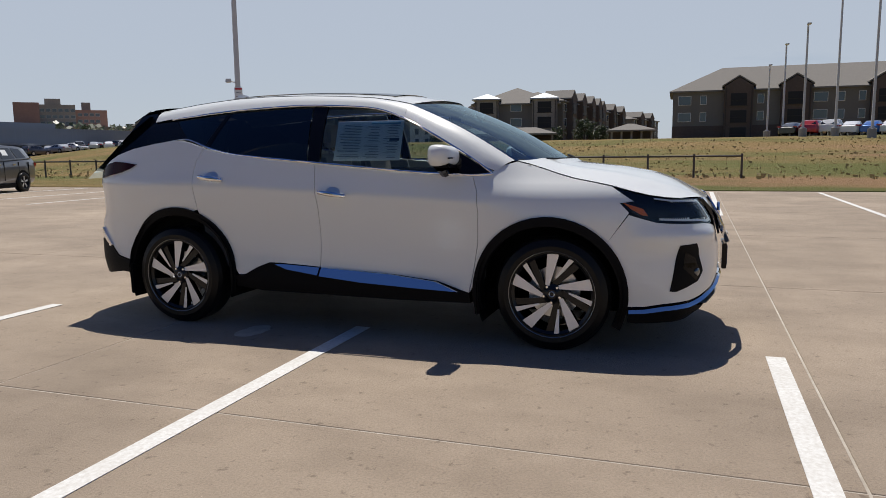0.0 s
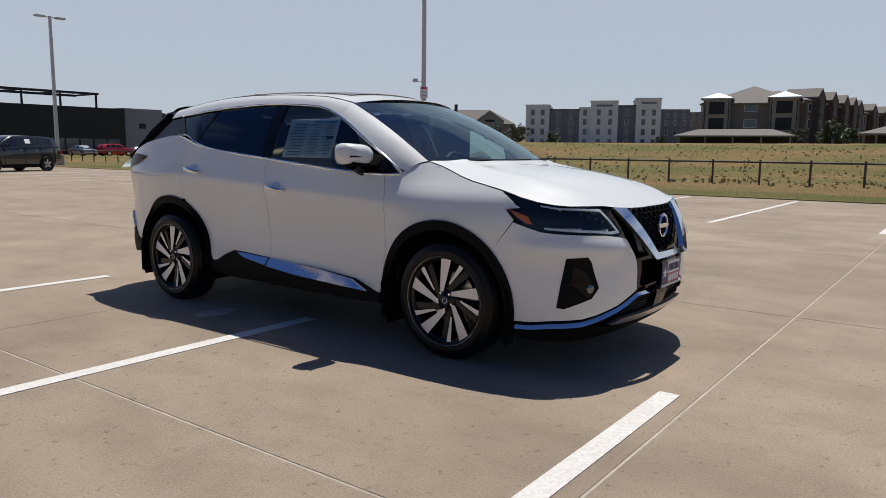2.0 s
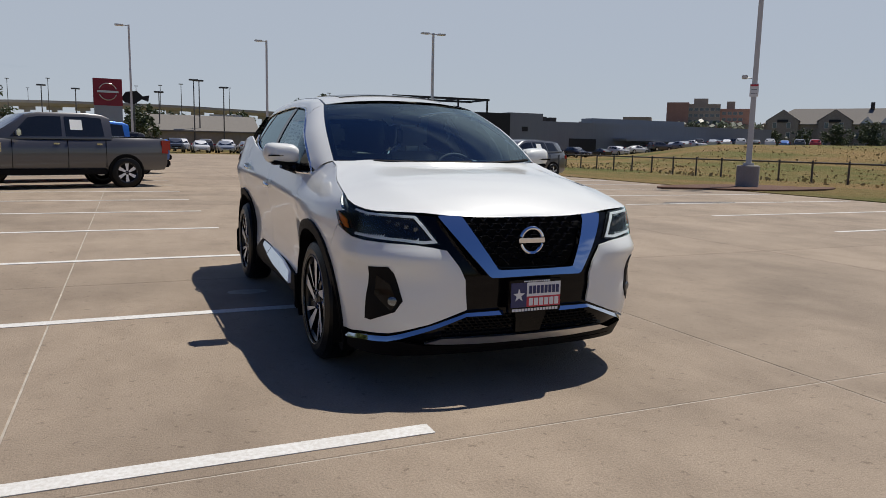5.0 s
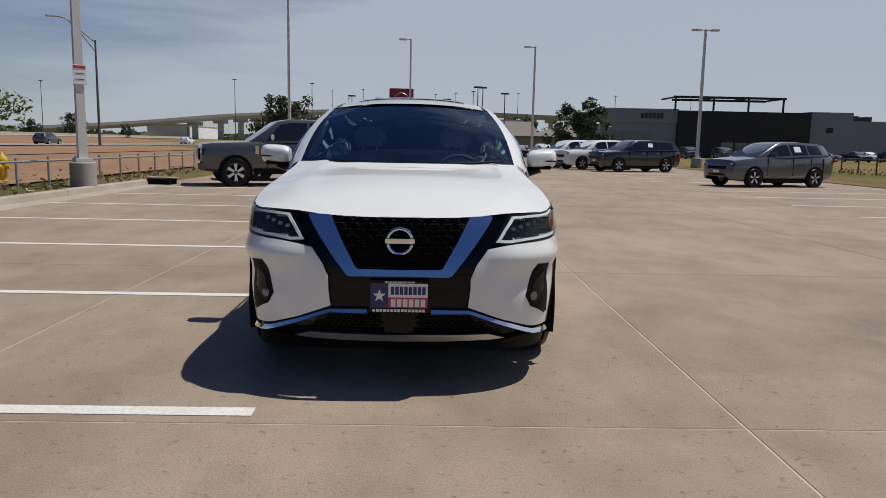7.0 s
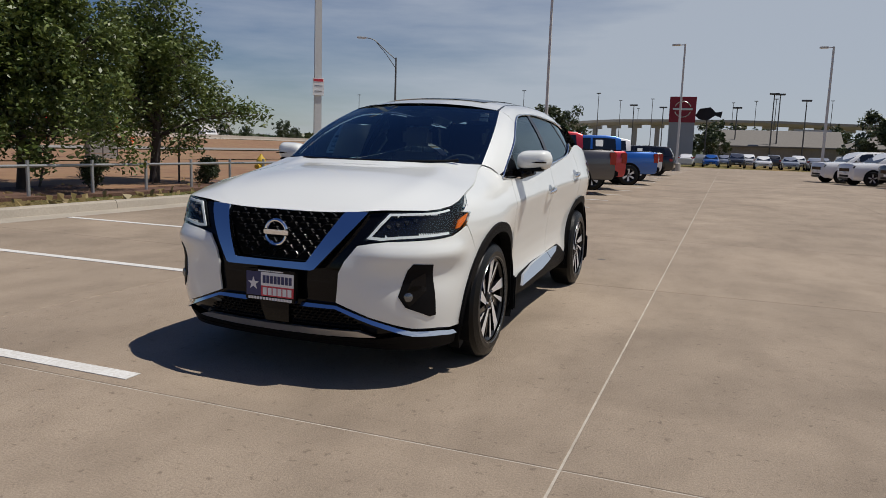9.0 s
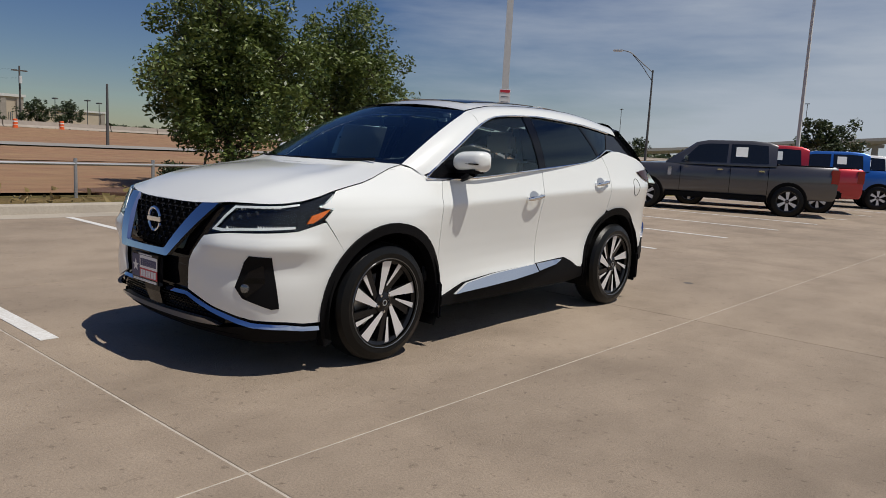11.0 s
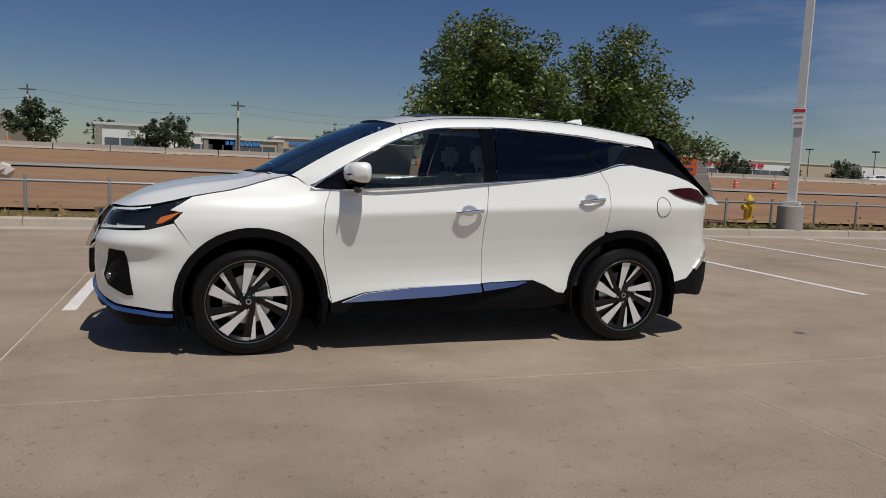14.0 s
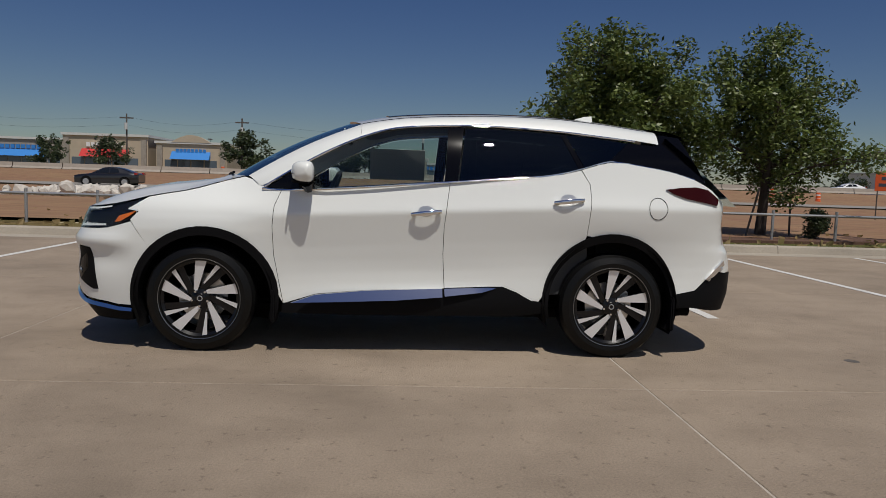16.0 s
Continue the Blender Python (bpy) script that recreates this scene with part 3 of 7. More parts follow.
# hydrant
t = thing("fire_hydrant", "yellow fire hydrant behind the fence", "fire hydrant", Matrix.Translation((-10.8, 12.75, .12)))
M_YEL = material("hydrant_yellow", (0.60, 0.40, 0.03), 0.5, grain=0.2, scale=20)
part("barrel", lathe([(0, 0), (.16, 0), (.16, .05), (.11, .07), (.11, .52), (.14, .54), (.14, .58), (.12, .66), (.05, .74), (.03, .80), (0, .80)], "z", 18), M_YEL, t, smooth=40)
part("nozzle", tube([(-.2, 0, .42), (.2, 0, .42)], .06, 10), M_YEL, t)
part("nozzle", tube([(0, -.2, .42), (0, 0, .42)], .075, 10), M_YEL, t)

# black block with a kerb-coloured lid, added as the parked truck's shadow
t = thing("kerb_inlet", "black slab standing in for the shadow under the parked truck", "drain", Matrix.Translation((-7.75, 15.35, 0)), kind="structure")
part("inlet_mouth", box(-.35, .35, -.25, .45, -.02, .16, .02), M_DARK, t)
part("inlet_cover", box(-.45, .45, .0, .5, .16, .20, .02), M_KERB, t)

# ---- the white car: body surface ----
PLAN = spline([(0, -2.42), (.20, -2.416), (.40, -2.398), (.58, -2.36), (.72, -2.288), (.82, -2.178), (.888, -2.0), (.929, -1.745), (.945, -1.41),
               (.945, -1.1), (.935, -.7), (.93, 0), (.935, .6), (.945, 1.1), (.955, 1.45), (.945, 1.75), (.912, 1.98), (.85, 2.17), (.74, 2.315),
               (.55, 2.405), (.25, 2.44), (0, 2.445)], 6)
PX, PY = np.array([p[0] for p in PLAN]), np.array([p[1] for p in PLAN])
PS = np.concatenate(([0], np.cumsum(np.hypot(np.diff(PX), np.diff(PY)))))
TX, TY = np.gradient(PX, PS), np.gradient(PY, PS)
TX[0], TY[0], TX[-1], TY[-1] = 1, 0, -1, 0
HALF = len(PX) // 2


def s_of_y(y):
    return float(np.interp(y, PY, PS))


def s_of_x(x):
    return float(np.interp(x, PX[:HALF - 10], PS[:HALF - 10]))


def in_front(z):
    return np.interp(z, (.18, .25, .32, .40, .56, .66, .75, .83, .90, .95, 1.0, 1.06, 1.2), (.16, .08, .035, .01, .0, .005, .022, .045, .075, .105, .155, .25, .5))


def in_fender(z):
    return np.interp(z, (.22, .30, .42, .55, .70, .82, .90, .96, 1.0, 1.04, 1.09, 1.16, 1.22), (.06, .035, .02, .008, .0, .0, .008, .022, .042, .075, .125, .19, .25))


def in_door(z):
    return np.interp(z, (.22, .30, .36, .42, .50, .58, .66, .76, .86, .94, .975, .985, 1.0, 1.03, 1.06, 1.12, 1.2, 1.3, 1.4), (.06, .042, .041, .047, .054, .055, .050, .038, .021, .007, .001, .0, .004, .014, .024, .042, .066, .096, .13))


def in_rear(z):
    return np.interp(z, (.22, .32, .45, .62, .74, .8, .95, 1.1, 1.25, 1.4), (.10, .05, .01, .0, .02, .06, .10, .10, .13, .24))


def wall(s, z, off=0.0):
    x, y = np.interp(s, PS, PX), np.interp(s, PS, PY)
    tx, ty = np.interp(s, PS, TX), np.interp(s, PS, TY)
    k = math.hypot(tx, ty)
    nx, ny = ty / k, -tx / k
    f = smooth(-1.3, -.72, y)
    side = in_fender(z) * (1 - f) + in_door(z - .05 * min(1.3, max(-.9, y))) * f
    ins = nx * nx * side + ny * ny * (in_front(z) if y < 0 else in_rear(z))
    # hips over the wheels, waist in the doors
    ins -= .016 * math.exp(-((y - 1.45) / .42) ** 2 - ((z - .95) / .16) ** 2)
    ins -= .010 * math.exp(-((y + 1.45) / .35) ** 2 - ((z - .86) / .10) ** 2)
    ins += .005 * math.exp(-((y - .05) / .55) ** 2 - ((z - .56) / .11) ** 2)
    # shoulder of the front bumper under the lamps
    g = smooth(.42, .62, x) * smooth(-1.80, -2.05, y) if y < -1.8 else 0
    ins -= g * (.026 * math.exp(-((z - .735) / .050) ** 2) - .012 * math.exp(-((z - .60) / .07) ** 2))
    d = off - ins
    return (x + nx * d, y + ny * d, z)


def cabin_x(y, z):
    d = z - 1.10
    x = .905 - .26 * d - .50 * d * d
    x -= .055 * smooth(-.55, -1.05, y) if y < -.55 else 0
    x -= .10 * smooth(1.1, 2.1, y)
    return x


def cabin(y, z, off=0.0):
    return (cabin_x(y, z) + off, y, z)


def clip_cell(poly, x0, x1, y0, y1):
    for ax, lim, keep_less in ((0, x0, False), (0, x1, True), (1, y0, False), (1, y1, True)):
        out = []
        n = len(poly)
        for i in range(n):
            a, b = poly[i], poly[(i + 1) % n]
            ina = a[ax] <= lim + 1e-9 if keep_less else a[ax] >= lim - 1e-9
            inb = b[ax] <= lim + 1e-9 if keep_less else b[ax] >= lim - 1e-9
            if ina:
                out.append(a)
            if ina != inb:
                t = (lim - a[ax]) / (b[ax] - a[ax])
                q = [a[0] + t * (b[0] - a[0]), a[1] + t * (b[1] - a[1])]
                q[ax] = lim
                out.append(tuple(q))
        poly = out
        if len(poly) < 3:
            return []
    return poly


def patch(poly, lift, step=(.05, .04), off=0.0, rim=.012, sides=(1, -1), split=True):
    """A panel: a region of a curved surface cut along its outline, with its edges turned in; one mesh a side if split."""
    if split and len(sides) == 2:
        return [patch(poly, lift, step, off, rim, (sx,)) for sx in sides]
    bm = bmesh.new()
    us, vs = [p[0] for p in poly], [p[1] for p in poly]
    iu = range(int(math.floor(min(us) / step[0])), int(math.floor(max(us) / step[0])) + 1)
    iv = range(int(math.floor(min(vs) / step[1])), int(math.floor(max(vs) / step[1])) + 1)
    for sx in sides:
        seen, count = {}, {}
        def vert(u, v, o):
            key = (round(u, 5), round(v, 5), o)
            if key not in seen:
                x, y, z = lift(u, v, o)
                seen[key] = bm.verts.new((sx * x, y, z))
            return seen[key]
        for i in iu:
            for j in iv:
                c = clip_cell(poly, i * step[0], (i + 1) * step[0], j * step[1], (j + 1) * step[1])
                keys = []
                for p in c:
                    k = (round(p[0], 5), round(p[1], 5))
                    if not keys or k != keys[-1]:
                        keys.append(k)
                if len(keys) > 1 and keys[0] == keys[-1]:
                    keys.pop()
                if len(keys) < 3 or len(set(keys)) != len(keys):
                    keys = list(dict.fromkeys(keys))
                    if len(keys) < 3:
                        continue
                try:
                    bm.faces.new([vert(*k, off) for k in keys])
                except ValueError:
                    continue
                for a, b in zip(keys, keys[1:] + keys[:1]):
                    e = (a, b) if a < b else (b, a)
                    count[e] = count.get(e, 0) + 1
        if rim:
            for (a, b), n in count.items():
                if n == 1:
                    try:
                        bm.faces.new((vert(*a, off), vert(*b, off), vert(*b, off - rim), vert(*a, off - rim)))
                    except ValueError:
                        pass
    bmesh.ops.recalc_face_normals(bm, faces=bm.faces)
    return bm


def F(x, z):
    return (s_of_x(x), z)


def S(y, z):
    return (s_of_y(y), z)


def arc(cy, cz, r, a0, a1, n=24, ry=None):
    ry = ry or r
    return [(cy + ry * math.cos(radians(a0 + (a1 - a0) * k / n)), cz + r * math.sin(radians(a0 + (a1 - a0) * k / n))) for k in range(n + 1)]


car = thing("suv", "pearl white SUV with dark windows, chrome trim and black wheel arches", "car")
AX = 1.4125
AF = (-1.385, .355)
AR = (1.405, .375)
RO, RI = .492, .438

# fenders, doors, quarters
front_arch = arc(*AF, RO, 198, -12)          # from the front bottom over the top to the rear bottom
rear_arch = arc(*AR, RO, 190, -10, ry=.478)
seam_a = (-1.79, .645)
fa_top = [p for p in front_arch if p[0] > -1.775 or p[1] > .66]
fender = [S(-1.772, 1.036), S(-1.66, 1.059), S(-1.54, 1.081), S(-1.44, 1.107), S(-1.345, 1.137), S(-1.25, 1.165), S(-1.15, 1.190), S(-1.06, 1.165), S(-.985, 1.115),
          S(-.885, 1.10), S(-.925, 1.0), S(-.936, .86), S(-.927, .67), S(-.892, .48), S(-.862, .34)]
fender += [S(*p) for p in front_arch[::-1] if p[1] > .34 and (p[0] > -1.4 or p[1] > .66)]
fender += [S(-1.874, .882), S(-1.820, .938), S(-1.90, .95)]
part("fender", patch(fender, wall, step=(.05, .02)), M_PEARL, car, smooth=32)
door_f = [S(-.881, 1.10), S(-.65, 1.112), S(-.31, 1.138), S(-.045, 1.162), S(.258, 1.188), S(.245, 1.083), S(.224, .89), S(.222, .70), S(.238, .46),
          S(-.30, .437), S(-.64, .405), S(-.80, .355), S(-.857, .338), S(-.888, .48), S(-.923, .67), S(-.932, .86), S(-.921, 1.0)]
door_r = [S(.262, 1.189), S(.647, 1.222), S(.88, 1.245), S(1.036, 1.27), S(1.165, 1.303), S(1.222, 1.21), S(1.231, 1.114), S(1.223, 1.0), S(1.212, .85)]
door_r += [S(*p) for p in sorted([q for q in rear_arch if q[0] < 1.205 and q[1] > .39], key=lambda q: -q[1])]
door_r += [S(.90, .385), S(.846, .39), S(.745, .445), S(.646, .482), S(.549, .48), S(.242, .464), S(.226, .70), S(.228, .89), S(.249, 1.083)]
doors_f = part("front_door", patch(door_f, wall, step=(.05, .02)), M_PEARL, car, smooth=32)
doors_r = part("rear_door", patch(door_r, wall, step=(.05, .02)), M_PEARL, car, smooth=32)
quarter = [S(1.170, 1.307), S(1.30, 1.348), S(1.366, 1.362), S(1.465, 1.362), S(1.62, 1.342), S(1.826, 1.308), S(2.0, 1.262), S(2.14, 1.20), S(2.25, 1.12), (PS[-1], 1.10),
           (PS[-1], .60), S(2.30, .60), S(2.22, .62), S(2.15, .57), S(2.04, .482), S(1.885, .455)]
quarter += [S(*p) for p in rear_arch[::-1] if p[0] > 1.22 and p[1] > .455]
quarter += [S(1.216, .855), S(1.227, 1.0), S(1.235, 1.114), S(1.226, 1.21)]
part("rear_quarter", patch(quarter, wall, step=(.05, .02)), M_PEARL, car, smooth=32)
# fuel flap line on the driver's side
ring = bmesh.new()
n = 28
pts = [Vector(wall(s_of_y(1.70 + .066 * math.cos(2 * math.pi * k / n)), 1.055 + .075 * math.sin(2 * math.pi * k / n), .001)) for k in range(n + 1)]
add_tube(ring, pts, .0022, 5, False)
part("fuel_flap", ring, M_DARK, car)

# nose: black carrier, white bumper halves
nose_base = [F(0, .21), F(.3, .212), F(.55, .225), F(.70, .24), S(-2.0, .25), S(-1.90, .26), S(-1.87, .30), S(-1.86, .50), S(-1.79, .66), S(-1.80, 1.0), S(-1.9, .985),
             S(-2.05, .955), S(-2.2, .95), F(.5, .945), F(.25, .935), F(0, .933)]
part("bumper_carrier", patch(nose_base, wall, split=False, off=-.022, rim=0), M_BLACKG, car, "gloss black bumper core around the grille", smooth=32)
bumper = [F(.368, .468), F(.378, .56), F(.380, .625), F(.41, .69), F(.475, .775), F(.55, .79), F(.64, .802), S(-2.10, .815), S(-2.03, .822), S(-1.95, .845), S(-1.873, .868)]
bumper += [S(*p) for p in front_arch if p[0] < -1.73 and p[1] > .305 and p[1] < .70][::-1]
bumper += [S(-1.874, .30), S(-1.98, .302), S(-2.08, .318), F(.76, .335), F(.70, .352), F(.554, .398)]
part("front_bumper", patch(bumper, wall, step=(.035, .03)), M_PEARL, car, smooth=30)
# crease light-catcher under the lamps
lip = [F(.372, .452), F(.56, .386), F(.70, .338), F(.76, .318), S(-2.08, .300), S(-1.98, .283), S(-1.885, .278), S(-1.885, .256), S(-1.98, .260), S(-2.08, .275), F(.76, .293), F(.70, .314), F(.56, .365), F(.372, .436),
       F(.17, .436), F(.17, .456)]
lip_mid = [F(.17, .446), F(.372, .444), F(.56, .3755), F(.70, .326), F(.76, .3055), S(-2.08, .2875), S(-1.98, .2715), S(-1.885, .267)]
lip_wall = lambda u, v, o=0.0: wall(u, v, o + (float(np.interp(u, [p[0] for p in lip_mid], [p[1] for p in lip_mid])) - v) * .8)
part("lower_trim", patch(lip, lip_wall, step=(.04, .010), off=.014, rim=.02), M_CHROME, car, "chrome strip along the bumper's lower edge", smooth=30)
splitter = [F(0, .20), F(.35, .20), F(.62, .198), S(-2.1, .195), S(-1.93, .19), S(-1.885, .195), S(-1.885, .275), S(-2.05, .285), F(.70, .29), F(.58, .268), F(.35, .262), F(0, .260)]
part("splitter", patch(splitter, wall, split=False, off=.004, rim=.05), M_PLASTIC, car, smooth=40)
skid = [F(0, .270), F(.3, .273), F(.50, .280), F(.585, .287), F(.49, .316), F(.3, .314), F(0, .312)]
part("skid_strip", patch(skid, wall, split=False, step=(.06, .03), off=.022, rim=.04), M_SATIN, car, "satin silver skid strip", smooth=30)

# grille with honeycomb
gr = [F(0, .678), F(.225, .68), F(.245, .70), F(.385, .935), F(.3, .93), F(0, .925)]
part("grille_backing", patch(gr, wall, split=False, off=-.018, rim=0), M_DARK, car)
bm = bmesh.new()
cell = .034
for row in range(-1, 12):
    for c in range(-12, 13):
        cx = (c + .5 * (row % 2)) * cell * 2.15
        cz = .68 + row * cell * .88
        lim = .232 + (cz - .69) * .60
        if abs(cx) > lim - .018 or cz < .685 or cz > .925:
            continue
        ringo, ringi = [], []
        for k in range(6):
            a = radians(60 * k)
            for rr, bag, o in ((1.14, ringo, -.008), (.88, ringi, .004)):
                x = cx + rr * cell * 1.12 * math.cos(a)
                z = cz + rr * cell * .60 * math.sin(a)
                px, py, pz = wall(s_of_x(abs(x)), z, o)
                bag.append(bm.verts.new((math.copysign(px, x), py, pz)))
        for k in range(6):
            bm.faces.new((ringo[k], ringo[(k + 1) % 6], ringi[(k + 1) % 6], ringi[k]))
part("grille_mesh", bm, M_GRILLE, car, "black honeycomb grille mesh")
vbar = [F(.252, .642), F(.27, .648), F(.515, .945), F(.50, .951), F(.385, .946), F(.372, .93), F(.222, .684), F(.205, .68), F(0, .678), F(0, .645)]
lean = lambda u, v, o=0.0: wall(u, v, o + max(0.0, .95 - v) * .17)
part("grille_frame", patch(vbar, lean, split=False, step=(.04, .04), off=.012, rim=.03), M_CHROME, car, "polished chrome V-shaped grille frame", smooth=30)
# emblem: ring and bar
emb = Matrix.Translation((0, -2.390, .82))
bm = bmesh.new()
for a0, a1 in ((16, 164), (196, 344)):
    pts = [Vector((.066 * math.cos(radians(a0 + (a1 - a0) * k / 16)), -.012, .066 * math.sin(radians(a0 + (a1 - a0) * k / 16)))) for k in range(17)]
    add_tube(bm, pts, .0095, 8)
add_box(bm, -.078, .078, -.020, -.004, -.013, .013, .003)
part("emblem", bm, M_CHROME, car, "chrome ring badge with a cross bar", smooth=40).matrix_basis = emb

# lower intake mesh, a half on each side of the sensor
for sx in (1, -1):
    bm = bmesh.new()
    for row in range(6):
        z = .335 + row * .018
        for c in range(3, 17):
            x = c * .034 + (row % 2) * .017
            if x < .095 or x > .36 + 1.2 * (.44 - z):
                continue
            a = Vector(wall(s_of_x(x), z, -.012))
            add_box(bm, sx * a.x - .013, sx * a.x + .013, a.y - .004, a.y + .004, z - .0035, z + .0035)
    part("intake_mesh", bm, M_DARK, car)
sens = [F(0, .325), F(.075, .325), F(.095, .445), F(0, .445)]
part("sensor_cover", patch(sens, wall, split=False, off=.006, rim=.02), M_BLACKG, car)

# number plate holder with dealer plate
plate = part("dealer_plate", box(-.158, .158, -2.462, -2.43, .448, .620, .004), M_BLACKG, car, "dealer plate in a black holder")
def slab_y(x0, x1, z0, z1, y, mat, name, parent):
    return part(name, box(x0, x1, y - .003, y, z0, z1), mat, parent)
slab_y(-.148, -.055, .476, .606, -2.463, M_NAVY, "navy_field", plate)
slab_y(-.055, .150, .532, .606, -2.463, M_WHITEP, "white_field", plate)
slab_y(-.055, .150, .476, .532, -2.463, M_RED, "red_field", plate)
star = []
for k in range(10):
    r = .036 if k % 2 == 0 else .0145
    star.append((-.102 + r * math.sin(math.pi * k / 5), .540 + r * math.cos(math.pi * k / 5)))
part("star", prism(star, -.002, "y", -2.466), M_WHITEP, plate)
def bars(x0, x1, z, h, n, y, mat, name, parent):
    bm = bmesh.new()
    w = (x1 - x0) / n
    for k in range(n):
        add_box(bm, x0 + k * w + w * .12, x0 + (k + 1) * w - w * .12, y - .002, y, z, z + h)
    return part(name, bm, mat, parent)
bars(-.045, .142, .547, .042, 8, -2.466, M_NAVY, "letter_bar", plate)
bars(-.045, .142, .483, .040, 6, -2.466, M_WHITEP, "letter_bar", plate)
bars(-.140, .140, .454, .014, 15, -2.462, M_WHITEP, "letter_bar", plate)
bars(-.075, .085, .609, .007, 12, -2.462, M_WHITEP, "letter_bar", plate)

# headlamps
hl = [F(.508, .806), F(.575, .893), F(.635, .952), S(-2.12, .966), S(-2.0, .982), S(-1.90, 1.005), S(-1.772, 1.040), S(-1.82, 1.0), S(-1.885, .962), S(-1.905, .955),
      S(-1.815, .945), S(-1.875, .895), S(-1.94, .855), S(-2.03, .826), F(.70, .808), F(.60, .80)]
hl_in = part("headlamp", patch(hl, wall, step=(.03, .025), off=-.016, rim=.0), M_LAMPIN, car, "headlamp with a boomerang daylight strip", smooth=40)
lens = part("lamp_lens", patch(hl, wall, step=(.03, .025), off=.004, rim=.018), M_LENS, hl_in, "clear headlamp lens", smooth=40)
for o in lens:
    o.visible_shadow = False
drl = [F(.522, .813), F(.588, .892), F(.643, .946), S(-2.12, .957), S(-2.02, .969), S(-2.02, .960), S(-2.12, .946), F(.652, .934), F(.598, .880), F(.552, .826), F(.60, .822), F(.70, .832), S(-2.05, .848), S(-2.05, .836), F(.70, .819), F(.60, .808)]
part("daylight_strip", patch(drl, wall, step=(.015, .0125), off=-.002, rim=.004), M_DRL, hl_in)
amb = [S(-1.985, .862), S(-1.955, .905), S(-1.835, .942), S(-1.89, .90), S(-1.95, .866)]
part("turn_reflector", patch(amb, wall, step=(.03, .025), off=-.002, rim=.008), M_AMBER, hl_in, "amber turn reflector")
for i, sx in enumerate((1, -1)):
    bm = bmesh.new()
    for k in range(4):
        c = Vector(wall(s_of_x(.64) + .055 * k, .878 + .012 * k, -.014))
        add_box(bm, sx * c.x - .012, sx * c.x + .012, c.y - .005, c.y + .006, c.z - .010, c.z + .010, .003)
    part("lamp_projector", bm, M_LAMPCH, hl_in[i])

# fog lamp pockets
fog = [S(-2.168, .682), F(.752, .690), F(.730, .655), F(.690, .515), F(.725, .455), S(-2.165, .395), S(-2.125, .398), S(-2.145, .54)]
fogp = part("fog_pocket", patch(fog, wall, step=(.03, .03), off=.004, rim=.03), M_PLASTIC, car, "black fog lamp pocket", smooth=40)
fogi = [F(.712, .50), F(.748, .60), S(-2.205, .64), S(-2.195, .54), F(.742, .46)]
part("fog_recess", patch(fogi, wall, step=(.03, .03), off=.006, rim=0), M_BLACKG, fogp)
for sx in (1, -1):
    c = Vector(wall(s_of_x(.735), .512, .004))
    ob = part("fog_lamp", lathe([(0, .010), (.014, .009), (.024, .005), (.026, -.006)], "z", 20), M_LAMPCH, fogp[0 if sx > 0 else 1], smooth=40)
    ob.matrix_basis = look((sx * c.x, c.y, c.z), (sx * (c.x + .5), c.y - 1.0, c.z)) @ pose(0, 0, 0, 180)

# hood
zc = lambda y: float(np.interp(y, (-2.40, -2.29, -2.22, -2.12, -2.01, -1.81, -1.48, -1.36), (.90, .955, .998, 1.05, 1.092, 1.136, 1.172, 1.182)))
edge = [F(.0001, .936), F(.15, .937), F(.30, .940), F(.42, .946), F(.52, .955), F(.60, .962), S(-2.18, .966), S(-2.10, .972), S(-2.0, .986), S(-1.90, 1.009), S(-1.772, 1.044), S(-1.66, 1.066), S(-1.54, 1.088), S(-1.44, 1.114), S(-1.345, 1.144), S(-1.25, 1.172), S(-1.15, 1.197)]
edge3 = [Vector(wall(s, z, .002)) for s, z in edge]
rows = []
NU = 20
for e in edge3:
    row = []
    t = smooth(-2.35, -1.9, e.y)
    yc = e.y - .075 * smooth(-1.95, -1.35, e.y) - .185 * smooth(-1.40, -1.15, e.y)
    zmid = max(zc(yc), e.z + .004)
    for k in range(-NU, NU + 1):
        u = k / NU
        z = zmid + (e.z - zmid) * abs(u) ** 2.5
        crease = .010 * math.exp(-((abs(u) - .72) / .10) ** 2) * t
        row.append((e.x * u, yc + (e.y - yc) * u * u, z + crease))
    rows.append(row)
part("hood", loft(rows), M_PEARL, car, smooth=40)

# windscreen, cowl, A-pillars, roof
W0, W1 = Vector((.735, -1.13, 1.198)), Vector((.605, -.36, 1.588))
def w_edge(t):
    p = W0.lerp(W1, t)
    p.z += .028 * math.sin(math.pi * t)
    p.x += .020 * math.sin(math.pi * t)
    return p
rows = []
for i in range(13):
    t = i / 12
    e = w_edge(t)
    yc, zm = -1.395 + .875 * t, 1.175 + .435 * t + .035 * math.sin(math.pi * t)
    rows.append([(e.x * k / 12, yc + (e.y - yc) * (k / 12) ** 2, zm + (e.z - zm) * (k / 12) ** 2) for k in range(-12, 13)])
ws = part("windscreen", loft(rows), M_GLASS, car, "tinted windscreen", smooth=60)
ws.visible_shadow = False
frit = []
for i in range(13):
    t = i / 12
    e = w_edge(t)
    yc, zm = -1.395 + .875 * t, 1.175 + .435 * t + .035 * math.sin(math.pi * t)
    frit.append([(e.x * u, yc + (e.y - yc) * u ** 2 + .003, zm + (e.z - zm) * u ** 2 - .004) for u in (.955, .975, 1.0)])
bm = bmesh.new()
grid_faces(bm, frit)
grid_faces(bm, [[(-x, y, z) for x, y, z in r] for r in frit])
